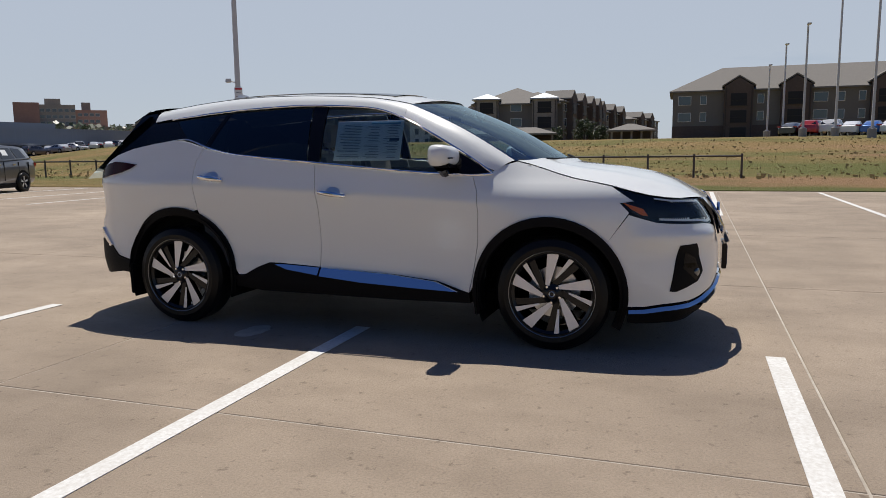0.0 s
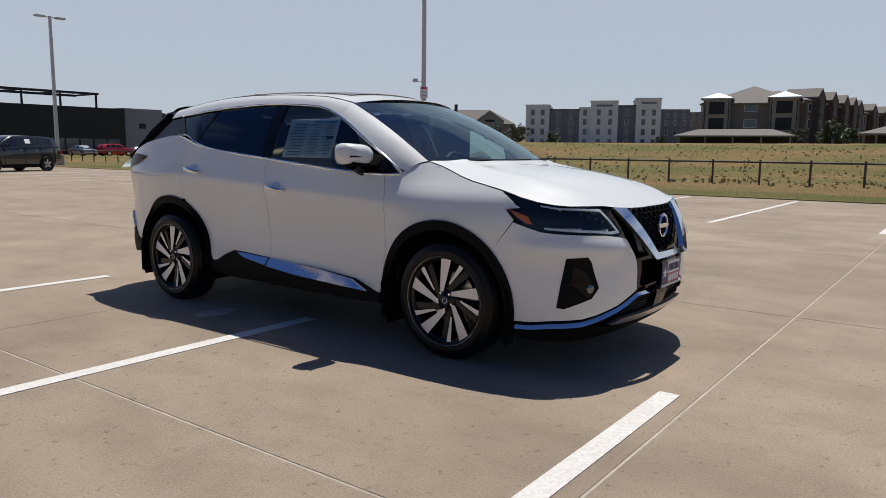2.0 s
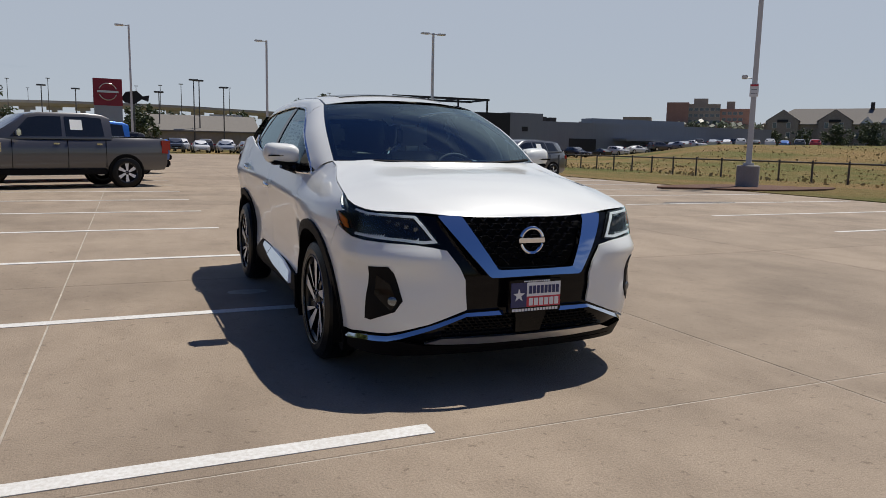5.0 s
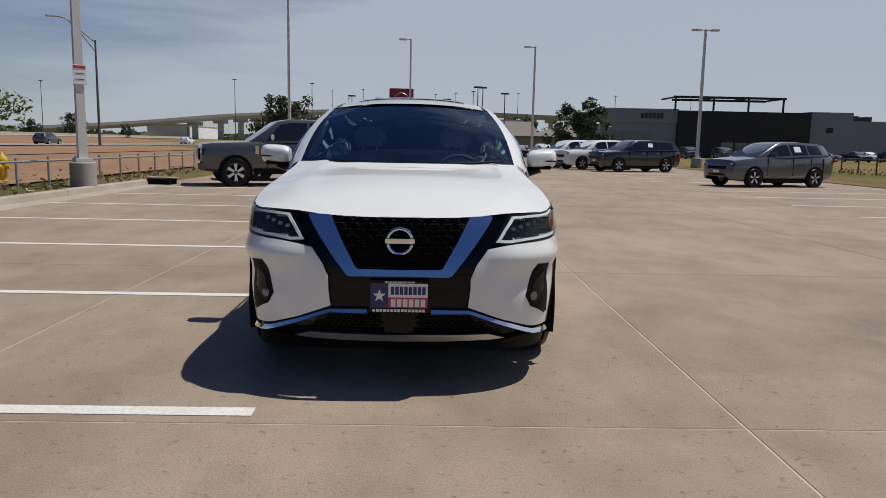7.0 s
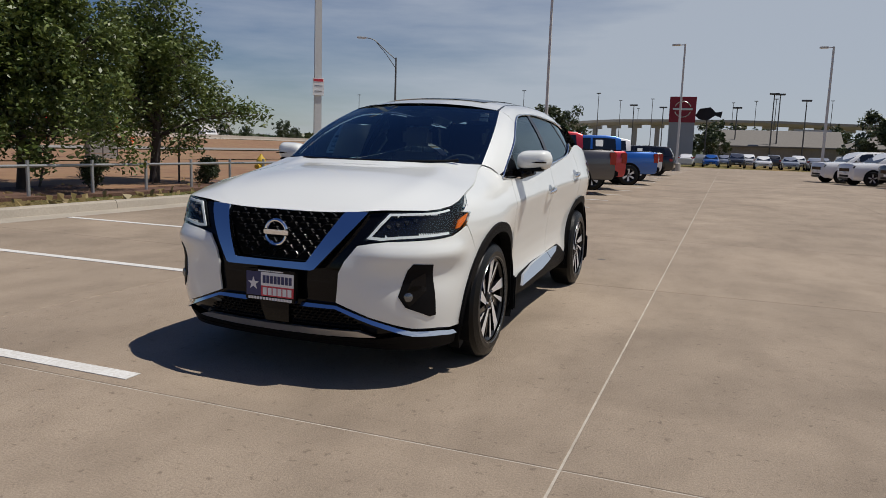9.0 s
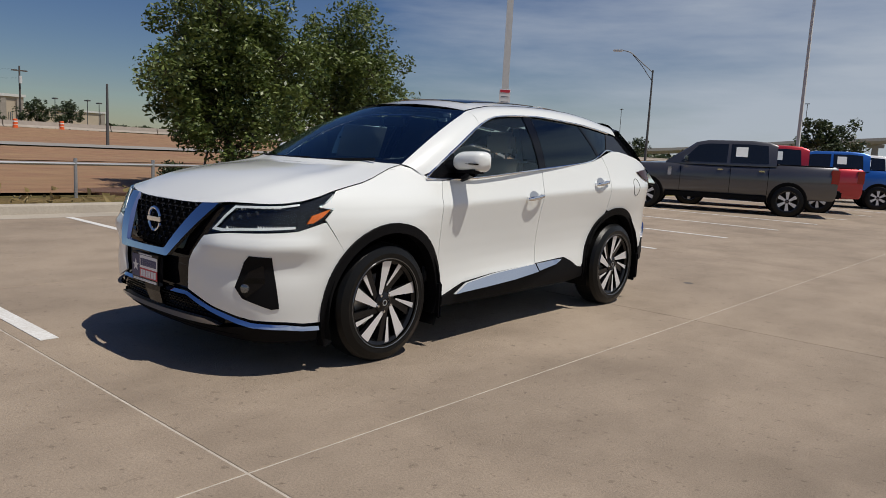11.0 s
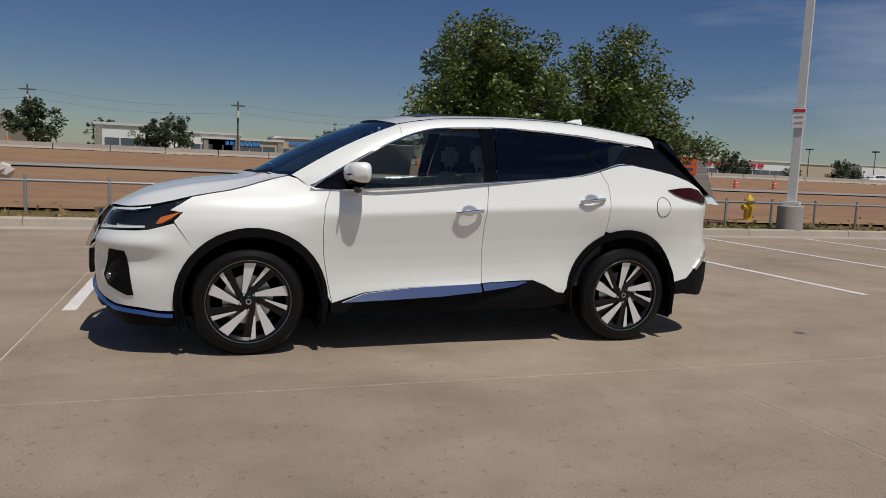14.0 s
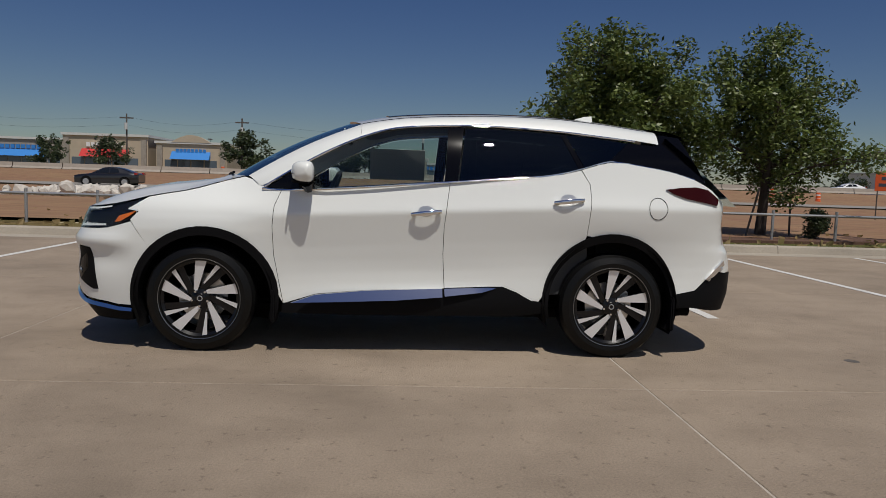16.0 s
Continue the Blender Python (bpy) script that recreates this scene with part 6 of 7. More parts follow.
def tree(x, y, z, h, spread, trunk_h, seed, label, leaves=9000, size=.07, mat=None, name="tree", near=True, group="", lean=0.0):
    rnd = random.Random(seed)
    t = thing(name, label, "tree", Matrix.Translation((x, y, z)), group)
    bm = bmesh.new()
    add_tube(bm, [(0, 0, -.2), (.03, .02, trunk_h * .5), (lean * .3, .03, trunk_h), (lean, .05, h * .62)], [h * .030, h * .024, h * .021, h * .008], 9)
    centers = []
    limbs = 11 if near else 6
    for k in range(limbs):
        a = 2.4 * k + rnd.random()
        z0 = trunk_h * (.85 + .1 * rnd.random()) + (h * .62 - trunk_h) * k / limbs
        el = .25 + .9 * k / limbs
        d = Vector((math.cos(a) * math.cos(el), math.sin(a) * math.cos(el), math.sin(el)))
        ln = spread * (1.0 - .35 * k / limbs) * (.8 + .35 * rnd.random())
        p0 = Vector((lean * z0 / h, .03, z0))
        p1, p2 = p0 + d * ln * .5 + Vector((0, 0, .1 * ln)), p0 + d * ln + Vector((0, 0, .12 * ln))
        add_tube(bm, [p0, p1, p2], [h * .012, h * .007, h * .003], 6)
        for f in (.45, .7, .95):
            q = p0.lerp(p2, f)
            for _ in range(5 if near else 3):
                e = q + Vector((rnd.gauss(0, 1), rnd.gauss(0, 1), rnd.gauss(0, .8))) * spread * .22
                e.z = min(max(e.z, trunk_h * .72), h)
                centers.append((e, spread * (.13 + .13 * rnd.random())))
                if near:
                    add_tube(bm, [q, e], [h * .003, h * .0012], 4, False)
    for _ in range(26 if near else 8):
        a, r, u = rnd.random() * 6.28, rnd.random() ** .5, rnd.random()
        zz = trunk_h + (h - trunk_h) * u
        prof = math.sin(math.pi * min(1, .18 + .82 * u)) ** .6
        centers.append((Vector((math.cos(a) * r * spread * prof + lean * u, math.sin(a) * r * spread * prof, min(zz, h - .2))), spread * (.14 + .10 * rnd.random())))
    part("trunk", bm, M_BARK, t, smooth=50)
    bm = bmesh.new()
    leaf_cloud(bm, centers, leaves, size, rnd)
    part("crown", bm, mat or M_LEAF, t)
    return t

tr = "live oaks behind the kerb"
tree(-11.0, 4.9, .12, 4.70, 2.05, 1.0, 3, "full round live oak in a mulch bed behind the fence", 46000, .058, group=tr)
tree(-10.95, 8.5, .12, 4.80, 1.85, 1.30, 12, "airier live oak with reaching side twigs behind the fence", 25000, .056, group=tr, lean=.25)
for x, y in ((-10.9, 4.1), (-11.3, 5.5), (-10.5, 7.9), (-10.7, 9.1)):
    tagged(part("tree_stake", tube([(x, y, .0), (x + .1, y + (.25 if y < 8 else -.1), 1.3)], .025, 6), M_RUSTY), "thin dark metal stake beside a live oak", "stake", "tree stakes")
o = [(-10.3 + 1.35 * math.cos(a), 6.4 + 5.2 * math.sin(a)) for a in np.linspace(0, 2 * math.pi, 30, endpoint=False)]
tagged(part("mulch_bed", prism(o, .06, "z", .13), M_MULCH), "dark red-brown mulch bed under the trees", "mulch", kind="structure")

def shrub(x, y, r, h, seed):
    rnd = random.Random(seed)
    t = thing("shrub", "small dark clipped evergreen shrub behind the fence", "shrub", Matrix.Translation((x, y, .14)), "shrubs by the fence")
    bm = bmesh.new()
    cs = []
    for k in range(16):
        a = rnd.random() * 6.28
        e = Vector((math.cos(a) * r * .55 * rnd.random(), math.sin(a) * r * .55 * rnd.random(), h * (.25 + .6 * rnd.random())))
        cs.append((e, r * .45))
        add_tube(bm, [(0, 0, 0), e], [.012, .004], 4, False)
    part("stems", bm, M_BARK, t)
    bm = bmesh.new()
    leaf_cloud(bm, cs, 2600, .035, rnd)
    part("foliage", bm, M_LEAFD, t)
for i, (x, y) in enumerate(((-10.0, 9.3), (-10.35, 6.1), (-10.3, 3.2), (-10.1, -9.5))):
    shrub(x, y, .42, .72, 40 + i)

# dry stalks along the fences and in the field
rnd = random.Random(9)
bm = bmesh.new()
for k in range(4200):
    if k % 6 == 0:
        x, y = -8.3 - abs(rnd.gauss(0, 1.6)), rnd.uniform(-14, 24)
    else:
        x, y = 25.5 + 38 * rnd.random() ** 1.3, rnd.uniform(-22, 50)
    z = terrain(x, y)
    h = .03 + .12 * rnd.random() ** 2 + (.08 if abs(x - 26.9) < .6 else 0)
    a, w = rnd.random() * 6.28, .03 + .05 * rnd.random()
    dx, dy = math.cos(a) * w, math.sin(a) * w
    bm.faces.new([bm.verts.new(p) for p in ((x - dx, y - dy, z - .02), (x + dx, y + dy, z - .02), (x + dx * 1.4 + rnd.gauss(0, .04), y + dy * 1.4, z + h), (x - dx * .8, y - dy * .8 + rnd.gauss(0, .04), z + h * .8))])
tagged(part("dry_grass_tufts", bm, M_STRAW), "dry grass tufts along the fences and in the field", "grass", kind="stuff")


# ---- buildings ----
M_BRICKD = material("dark_brick", (.135, .10, .082), .9, grain=.5, scale=3, big=.3, big_scale=.2)
M_TAUPE = material("taupe_siding", (.20, .182, .158), .85, grain=.3, scale=2, stretch=(1, 1, 6))
M_STONE = material("tan_stone", (.37, .33, .285), .9, grain=.5, scale=2.0, big=.3, big_scale=.3)
M_ROOFB = material("brown_shingle", (.21, .195, .175), .9, grain=.4, scale=4)
M_METR = material("metal_roof", (.40, .43, .47), .45, metal=.3)
M_TRIM = material("dark_trim", (.05, .042, .036), .7)
M_WHITEB = material("white_render", (.80, .80, .79), .85, grain=.15, scale=.6)
M_GREYB = material("grey_render", (.20, .21, .23), .85, grain=.2, scale=.6)
M_BEIGE = material("beige_render", (.50, .42, .32), .85, grain=.2, scale=.6)
M_PANEL = material("grey_metal_panel", (.22, .24, .27), .5, metal=.2, grain=.15, scale=.5, stretch=(6, 6, .3))
M_BLACKP = material("black_metal_panel", (.010, .010, .012), .6)
M_REDB = material("red_brick", (.42, .25, .20), .9, grain=.3, scale=.5)
M_WINP = material("window_pane", (.10, .13, .16), .08, coat=.3)
M_WINF = material("window_frame", (.62, .62, .60), .6)
M_AWN = material("awning_red", (.55, .03, .03), .7)
M_AWNB = material("awning_blue", (.03, .22, .62), .7)


def window_mesh(w, h):
    """One window's frame ring and its set-back pane; the front faces -y."""
    f = .10
    bm = bmesh.new()
    rings = []
    for y in (-.08, .02):
        o = [bm.verts.new((x, y, z)) for x, z in ((-w / 2, 0), (w / 2, 0), (w / 2, h), (-w / 2, h))]
        i = [bm.verts.new((x, y, z)) for x, z in ((-w / 2 + f, f), (w / 2 - f, f), (w / 2 - f, h - f), (-w / 2 + f, h - f))]
        rings.append((o, i))
    (o0, i0), (o1, i1) = rings
    for k in range(4):
        j = (k + 1) % 4
        bm.faces.new((o0[k], o0[j], i0[j], i0[k]))
        bm.faces.new((o0[k], o1[k], o1[j], o0[j]))
        bm.faces.new((i0[k], i0[j], i1[j], i1[k]))
    out = []
    for nm, b, m in (("window", bm, M_WINF), ("pane", box(-w / 2 + f, w / 2 - f, -.03, .015, f, h - f), M_WINP)):
        me = bpy.data.meshes.new(nm)
        b.to_mesh(me)
        b.free()
        me.materials.append(m)
        out.append(me)
    return out
WIN = {"std": window_mesh(1.1, 1.6), "wide": window_mesh(2.2, 1.6), "tall": window_mesh(1.3, 2.0), "far": window_mesh(2.6, 2.0)}


def facade(p, q, z=0.0):
    """Local frame: x along the facade from p to q, y into the building."""
    d = (Vector(q) - Vector(p)).to_2d()
    return Matrix.Translation((p[0], p[1], z)) @ Matrix.Rotation(math.atan2(d.y, d.x), 4, "Z"), d.length


def add_windows(t, xs, zs, kind, y=0.0):
    for x in xs:
        for z in zs:
            ob = new("window", WIN[kind][0])
            ob.parent = t
            ob.matrix_basis = Matrix.Translation((x, y, z))
            new("pane", WIN[kind][1]).parent = ob


def hip_roof(x0, x1, y0, y1, z, rise, over=.6, gable=False):
    bm = bmesh.new()
    x0, x1, y0, y1 = x0 - over, x1 + over, y0 - over, y1 + over
    cut = 0 if gable else min((y1 - y0) / 2, (x1 - x0) / 2)
    ym = (y0 + y1) / 2
    a = [bm.verts.new(c) for c in ((x0, y0, z), (x1, y0, z), (x1, y1, z), (x0, y1, z))]
    b = [bm.verts.new(c) for c in ((x0 + cut, ym, z + rise), (x1 - cut, ym, z + rise))]
    e = [bm.verts.new((v.co.x, v.co.y, z - .25)) for v in a]
    for f in ((a[0], a[1], b[1], b[0]), (a[1], a[2], b[1]), (a[2], a[3], b[0], b[1]), (a[3], a[0], b[0])):
        bm.faces.new(f)
    for i in range(4):
        bm.faces.new((e[i], e[(i + 1) % 4], a[(i + 1) % 4], a[i]))
    bm.faces.new(e[::-1])
    return bm


def front_gable(x0, x1, z, rise, depth, over=.4):
    xm = (x0 + x1) / 2
    return prism([(x0 - over, z - .15), (x0 - over, z + .1), (xm, z + rise + .1), (x1 + over, z + .1), (x1 + over, z - .15), (xm, z + rise - .15)], depth, "y", -1.2)


def apartments(p, q, z, depth, label, bays, eave=8.8, rise=4.0, towers=False):
    m, L = facade(p, q, z)
    t = thing("apartment_building", label, "building", m)
    part("wall", box(0, L, 0, depth, -2, eave), M_TAUPE, t)
    part("base_course", box(-.05, L + .05, -.12, depth, -2, 2.9), M_BRICKD, t)
    part("roof", hip_roof(0, L, 0, depth, eave, rise), M_ROOFB, t)
    zs = (.75, 3.65, 6.55)
    used = []
    for b in bays:
        w = 4.6
        by = part("bay", box(b, b + w, -1.2, 0, -2, eave + (.9 if towers else .6)), M_STONE if towers else M_BRICKD, t)
        if towers:
            part("bay_roof", hip_roof(b, b + w, -1.2, 3.2, eave + .9, 1.1, .5), M_METR, t)
        else:
            part("bay_gable_wall", prism([(b, eave + .5), (b + w, eave + .5), (b + w / 2, eave + 2.0)], 1.0, "y", -1.19), M_BRICKD, t)
            part("bay_roof", front_gable(b, b + w, eave + .6, 1.7, 6), M_ROOFB, t)
        for zz in zs:
            bal = part("balcony", box(b + 1.0, b + w - 1.0, -1.26, -1.1, zz - .35, zz + 1.75), M_BLACKP, t)
            part("balcony_rail", box(b + .9, b + w - .9, -1.38, -1.30, zz + .55, zz + .62), M_TRIM, bal)
            part("balcony_slab", box(b + .8, b + w - .8, -1.42, -1.1, zz - .42, zz - .30), M_TRIM, bal)
        for xx in (b + .25, b + w - .25):
            part("downpipe", box(xx - .08, xx + .08, -1.3, -1.2, -1, eave + .4), M_TRIM, t)
        used.append((b - .8, b + w + .8))
    xs = [x for x in np.arange(2.0, L - 1.2, 3.1) if not any(a < x < c for a, c in used)]
    for i, x in enumerate(xs):
        add_windows(t, [x], zs, "wide" if i % 3 == 0 else "std", -.02)
    return t

apartments((132, 1.6), (133, -47), 2.2, 17, "three-storey brown brick apartment building with gabled bays and a hip roof", (8.5, 17.5, 31, 40), 9.0, 4.6)
apartments((134, 39), (137, 23), 2.2, 16, "three-storey stone and taupe apartment building with corner towers", (.2, 11.4), 8.1, 3.6, True)
apartments((139, 22.4), (176, 20.0), 2.2, 14, "three-storey taupe apartment wing with gabled bays", (3, 13, 23, 31), 8.6, 2.4)
apartments((180, 22.0), (222, 18.0), 2.2, 14, "three-storey taupe apartment wing with gabled bays", (6, 20, 33), 9.0, 2.4)
apartments((232, 16.0), (262, 10.0), 2.2, 14, "distant taupe apartment wing", (4, 16), 8.4, 2.0)
for p, q, dz in (((116, 37.5), (119.5, 20.5), 0), ((120, 11.2), (121, 4.2), .3)):
    m, L = facade(p, q, 2.2 + dz)
    t = thing("carport", "long low carport with a brown shingle roof", "carport", m)
    part("roof", hip_roof(0, L, 0, 6, 1.9, 1.1, .5), M_ROOFB, t)
    part("back_wall", box(0, L, 4.8, 5.2, -1, 1.7), M_BRICKD, t)
    for x in np.linspace(.3, L - .3, 5):
        part("post", box(x - .15, x + .15, .2, .5, -1, 1.7), M_STONE, t)


def hotel(p, q, z):
    m, L = facade(p, q, z)
    t = thing("hotel", "four-storey hotel with white and dark grey rendered blocks", "building", m)
    cuts = [0, 7.5, 17, 20.5, 29, 34.5, L]
    hs = [13.2, 11.8, 12.4, 14.4, 13.0, 15.2]
    ms = [M_WHITEB, M_GREYB, M_WHITEB, M_WHITEB, M_GREYB, M_WHITEB]
    for i in range(6):
        y0 = -.9 if ms[i] is M_WHITEB and hs[i] > 13 else 0
        part("block", box(cuts[i], cuts[i + 1], y0, 16, -2, hs[i]), ms[i], t)
        part("parapet", box(cuts[i] - .2, cuts[i + 1] + .2, y0 - .25, 16.2, hs[i], hs[i] + .35), M_WHITEB if ms[i] is M_WHITEB else M_TRIM, t)
        w = cuts[i + 1] - cuts[i]
        xs = [cuts[i] + w * f for f in ((.3, .72) if w > 6 else (.5,))]
        add_windows(t, xs, (.8, 4.0, 7.1, 10.0), "tall", y0 - .03)
        if i in (3, 5):
            sg = part("sign_bar", box(cuts[i] + w * .2, cuts[i + 1] - w * .2, y0 - .15, y0 - .03, hs[i] - 1.5, hs[i] - .9), M_GREYB, t)
    part("side_wing", box(L, L + 9, 2, 15, -2, 12.2), M_GREYB, t)
    part("side_wing", box(L + 9, L + 22, 3, 15, -2, 11.4), M_STONE, t)
    part("tower", box(L + 13, L + 18, 1.5, 8, -2, 13.4), M_STONE, t)
    add_windows(t, [L + 2 + 2.6 * k for k in range(7)], (.8, 4.0, 7.1, 9.4), "std", 1.9)
hotel((203, 117), (221, 79), 2.6)

m, L = facade((166, 151), (192, 115), 2.4)
t = thing("inn", "long three-storey beige inn with a grey gabled roof", "building", m)
part("wall", box(0, L, 0, 14, -2, 7.2), M_STONE, t)
part("roof", hip_roof(0, L, 0, 14, 7.2, 4.6, .5), M_ROOFB, t)
for x0 in (1, 14, 33):
    part("cross_gable", prism([(x0, -2), (x0, 8.0), (x0 + 4, 11.0), (x0 + 8, 8.0), (x0 + 8, -2)], 5, "y", -1.5), M_STONE, t)
    part("gable_roof", front_gable(x0, x0 + 8, 8.0, 3.1, 8), M_ROOFB, t)
    part("sign_bar", box(x0 + 2.6, x0 + 5.4, -1.66, -1.52, 7.6, 8.4), M_BLACKP, t)
    add_windows(t, (x0 + 2, x0 + 5.6), (.6, 3.3, 6.0), "std", -1.52)
for x0 in (24, 28.5):
    part("dormer", prism([(x0, 7.5), (x0 + 1.6, 9.3), (x0 + 3.2, 7.5)], 4, "y", -.3), M_WHITEB, t)
add_windows(t, [x for x in np.arange(10.5, L - 1, 2.6) if not (13 < x < 23 or 32 < x < 42)], (.6, 3.3), "std", -.02)
part("chimney", box(26, 27, 6, 7, 11.5, 13.4), M_TRIM, t)

m, L = facade((334, 391), (372, 355), 10)
t = thing("hospital", "tall red brick and grey medical building on the rise", "building", m)
part("block", box(0, 14, 0, 30, -8, 24), M_REDB, t)
part("block", box(14, 34, 2, 30, -8, 23), M_STONE, t)
part("block", box(34, L, 4, 30, -8, 20), M_REDB, t)
part("roof_house", box(17, 26, 8, 20, 23, 27), M_STONE, t)
part("roof_house", box(38, 43, 8, 20, 20, 25), M_STONE, t)
part("low_wing", box(14, L + 34, -12, 2, -8, 9), M_BEIGE, t)
add_windows(t, [15.5 + 3.4 * k for k in range(6)], (10.5, 14.5, 18.5), "far", 1.96)
add_windows(t, [36.5 + 3.4 * k for k in range(4)], (8, 12, 16), "far", 3.96)
t = thing("clinic_buildings", "low far medical office blocks", "building", Matrix.Translation((250, 370, 9)) @ pose(0, 0, 0, 0, 0, -42))
for x, w, h in ((0, 22, 9), (26, 16, 12), (46, 18, 8)):
    part("block", box(x, x + w, 0, 14, -8, h), M_STONE, t)

# dealership
t = thing("dealership", "low grey and black metal-clad dealership with an open steel canopy", "building", Matrix.Translation((0, 108.5, .3)))
part("showroom_wall", box(27, 39, 0, 20, -1, 7.1), M_PANEL, t)
part("parapet_band", box(26.9, 39.1, -.3, 0, 5.0, 7.2), M_PANEL, t)
for k in range(6):
    part("letter_bar", box(33.2 + k * .62, 33.62 + k * .62, -.42, -.31, 5.7, 6.5), M_TRIM, t)
for k in range(5):
    part("showroom_glass", box(27.4 + 1.6 * k, 28.8 + 1.6 * k, -.08, -.01, .2, 3.6), M_WINP, t)
part("dark_wall", box(39, 60, -.6, 20, -1, 7.0), M_BLACKP, t)
for k in range(6):
    part("shop_window", box(46 + 2.2 * k, 47.9 + 2.2 * k, -.68, -.61, .2, 2.2), M_WINP, t)
part("grey_wall", box(60, 67, 0, 20, -1, 7.2), M_PANEL, t)
part("wall_vent", box(62.8, 63.9, -.08, -.005, 4.0, 4.8), M_BLACKP, t)
part("workshop_wall", box(67, 125, 2, 26, -1, 6.0), M_PANEL, t)
part("workshop_door", box(74, 80, 1.9, 1.99, -.5, 3.0), M_BLACKP, t)
part("workshop_canopy", box(84, 108, -2, 2, 2.8, 3.2), M_PANEL, t)
part("rooftop_unit", box(70, 71.4, 6, 8, 6, 7.0), M_TRIM, t)
part("rooftop_unit", box(72.2, 73.6, 6, 8, 6, 6.9), M_TRIM, t)
part("rooftop_unit", box(86, 110, 12, 16, 6, 7.4), M_PANEL, t)
for x in (38.5, 44.5, 50, 55.5):
    part("canopy_post", box(x - .12, x + .12, -.5, -.26, 7.0, 9.0), M_BLACKP, t)
part("canopy_beam", box(38.2, 55.8, -.7, -.3, 8.9, 9.25), M_BLACKP, t)
part("canopy_beam", box(40.2, 55.8, 6.3, 6.7, 8.9, 9.25), M_BLACKP, t)
for x in (38.5, 44.5, 50, 55.5):
    part("canopy_beam", box(x - .12, x + .12, -.5, 6.5, 8.95, 9.2), M_BLACKP, t)

# red and grey brand pylon
t = thing("brand_pylon", "tall red and grey brand pylon at the lot's far end", "sign", Matrix.Translation((-3.85, 98.5, 0)) @ pose(0, 0, 0, 0, 0, 3))
M_PYR = material("pylon_red", (.28, .012, .03), .4)
M_PYG = material("pylon_grey", (.33, .34, .37), .4)
part("red_face", box(-1.7, 1.7, -.4, .4, 5.6, 9.0, .03), M_PYR, t)
part("grey_shaft", box(-1.65, 1.65, -.35, .35, -.2, 5.6), M_PYG, t)
bm = bmesh.new()
for a0, a1 in ((20, 160), (200, 340)):
    add_tube(bm, [(1.05 * math.cos(radians(a0 + (a1 - a0) * k / 12)), -.43, 7.35 + 1.05 * math.sin(radians(a0 + (a1 - a0) * k / 12))) for k in range(13)], .06, 6)
add_box(bm, -1.25, 1.25, -.47, -.41, 7.22, 7.48)
part("ring_badge", bm, M_SATIN, t)
t = thing("roadside_sign", "dark fish-shaped roadside sign on a pole", "sign", Matrix.Translation((-.75, 101.5, 0)) @ Matrix.Diagonal((.46, .46, .70, 1)))
part("pole", tube([(0, 0, -.3), (0, 0, 9.5)], .2, 8), M_POLED, t)
part("panel", prism([(-3.4, 9.6), (-2.2, 10.9), (.8, 11.2), (2.4, 10.2), (4.2, 10.4), (3.9, 9.2), (2.2, 9.6), (0, 8.6), (-2.4, 8.9)], .5, "y", -.25), M_BLACKP, t)
t = thing("billboard", "small blue and white roadside billboard", "sign", Matrix.Translation((17, 150, 0)))
for x in (-2.6, 2.6):
    part("post", tube([(x, 0, -.3), (x, 0, 4.2)], .12, 6), M_POLED, t)
part("panel", box(-3.2, 3.2, -.1, .1, 3.4, 6.8), M_WINF, t)
part("print_bar", box(-2.8, 2.8, -.13, -.11, 4.2, 5.4), M_AWNB, t)

# shops across the highway
def shop(x, y0, y1, z, h, mat, label, awn=None, glass=True, arch=False, sign=None):
    m, L = facade((x, y0), (x, y1), z)
    t = thing("shop", label, "building", m)
    part("wall", box(0, L, 0, 18, -2, h), mat, t)
    part("cornice", box(-.25, L + .25, -.3, 18, h, h + .45), M_WINF, t)
    for xx in (.2, L - 1.2):
        part("pier", box(xx, xx + 1.0, -.35, 0, -2, h * .92), M_STONE, t)
    if arch:
        part("arched_parapet", prism([(L * .22 + L * .56 * k / 12, h + .3 + 1.4 * math.sin(math.pi * k / 12)) for k in range(13)], 1.2, "y", -.36), mat, t)
    if glass:
        n = max(3, int(L / 3))
        for k in range(n):
            part("shop_window", box(1.6 + (L - 3.2) * k / n, 1.4 + (L - 3.2) * (k + 1) / n, -.10, -.01, .1, 2.4), M_WINP, t)
    if awn:
        part("awning", prism([(-1.4, 2.5), (-.02, 2.7), (-.02, 4.0)], L * .55, "x", L * .22), awn, t)
    if sign is not None:
        k0 = 8
        for k in range(k0):
            part("letter_bar", box(L * .28 + L * .44 * k / k0, L * .28 + L * .44 * (k + .75) / k0, -.25, -.05, h * .68, h * .68 + .8), sign, t)
    return t
shop(-134, -63, -47.5, 1.6, 6.4, M_BEIGE, "beige shop with a red awning", M_AWN, sign=M_WHITEP)
shop(-134, -46, -33, 1.6, 5.4, M_BEIGE, "beige shop with an arched parapet and blue awning", M_AWNB, arch=True, sign=M_AWNB)
shop(-136, -20, -9, 1.6, 4.6, M_WHITEB, "low white shop with a dark front")
shop(-150, -88, -69, 1.6, 6.0, M_STONE, "wide tan shop with a blue awning", M_AWNB, sign=M_AWNB)
shop(-160, -6, 6, 1.6, 4.6, M_WHITEB, "low white building among trees")
shop(-215, -14, 8, 1.6, 5.6, M_WHITEB, "far white block behind the shops", glass=False)
shop(-136, 23.5, 31.5, 1.6, 4.3, M_GREYB, "plain grey shop side", glass=False)
shop(-135, 31.5, 41.5, 1.6, 4.6, M_BEIGE, "cream craft shop with a pale pier", sign=M_INK)
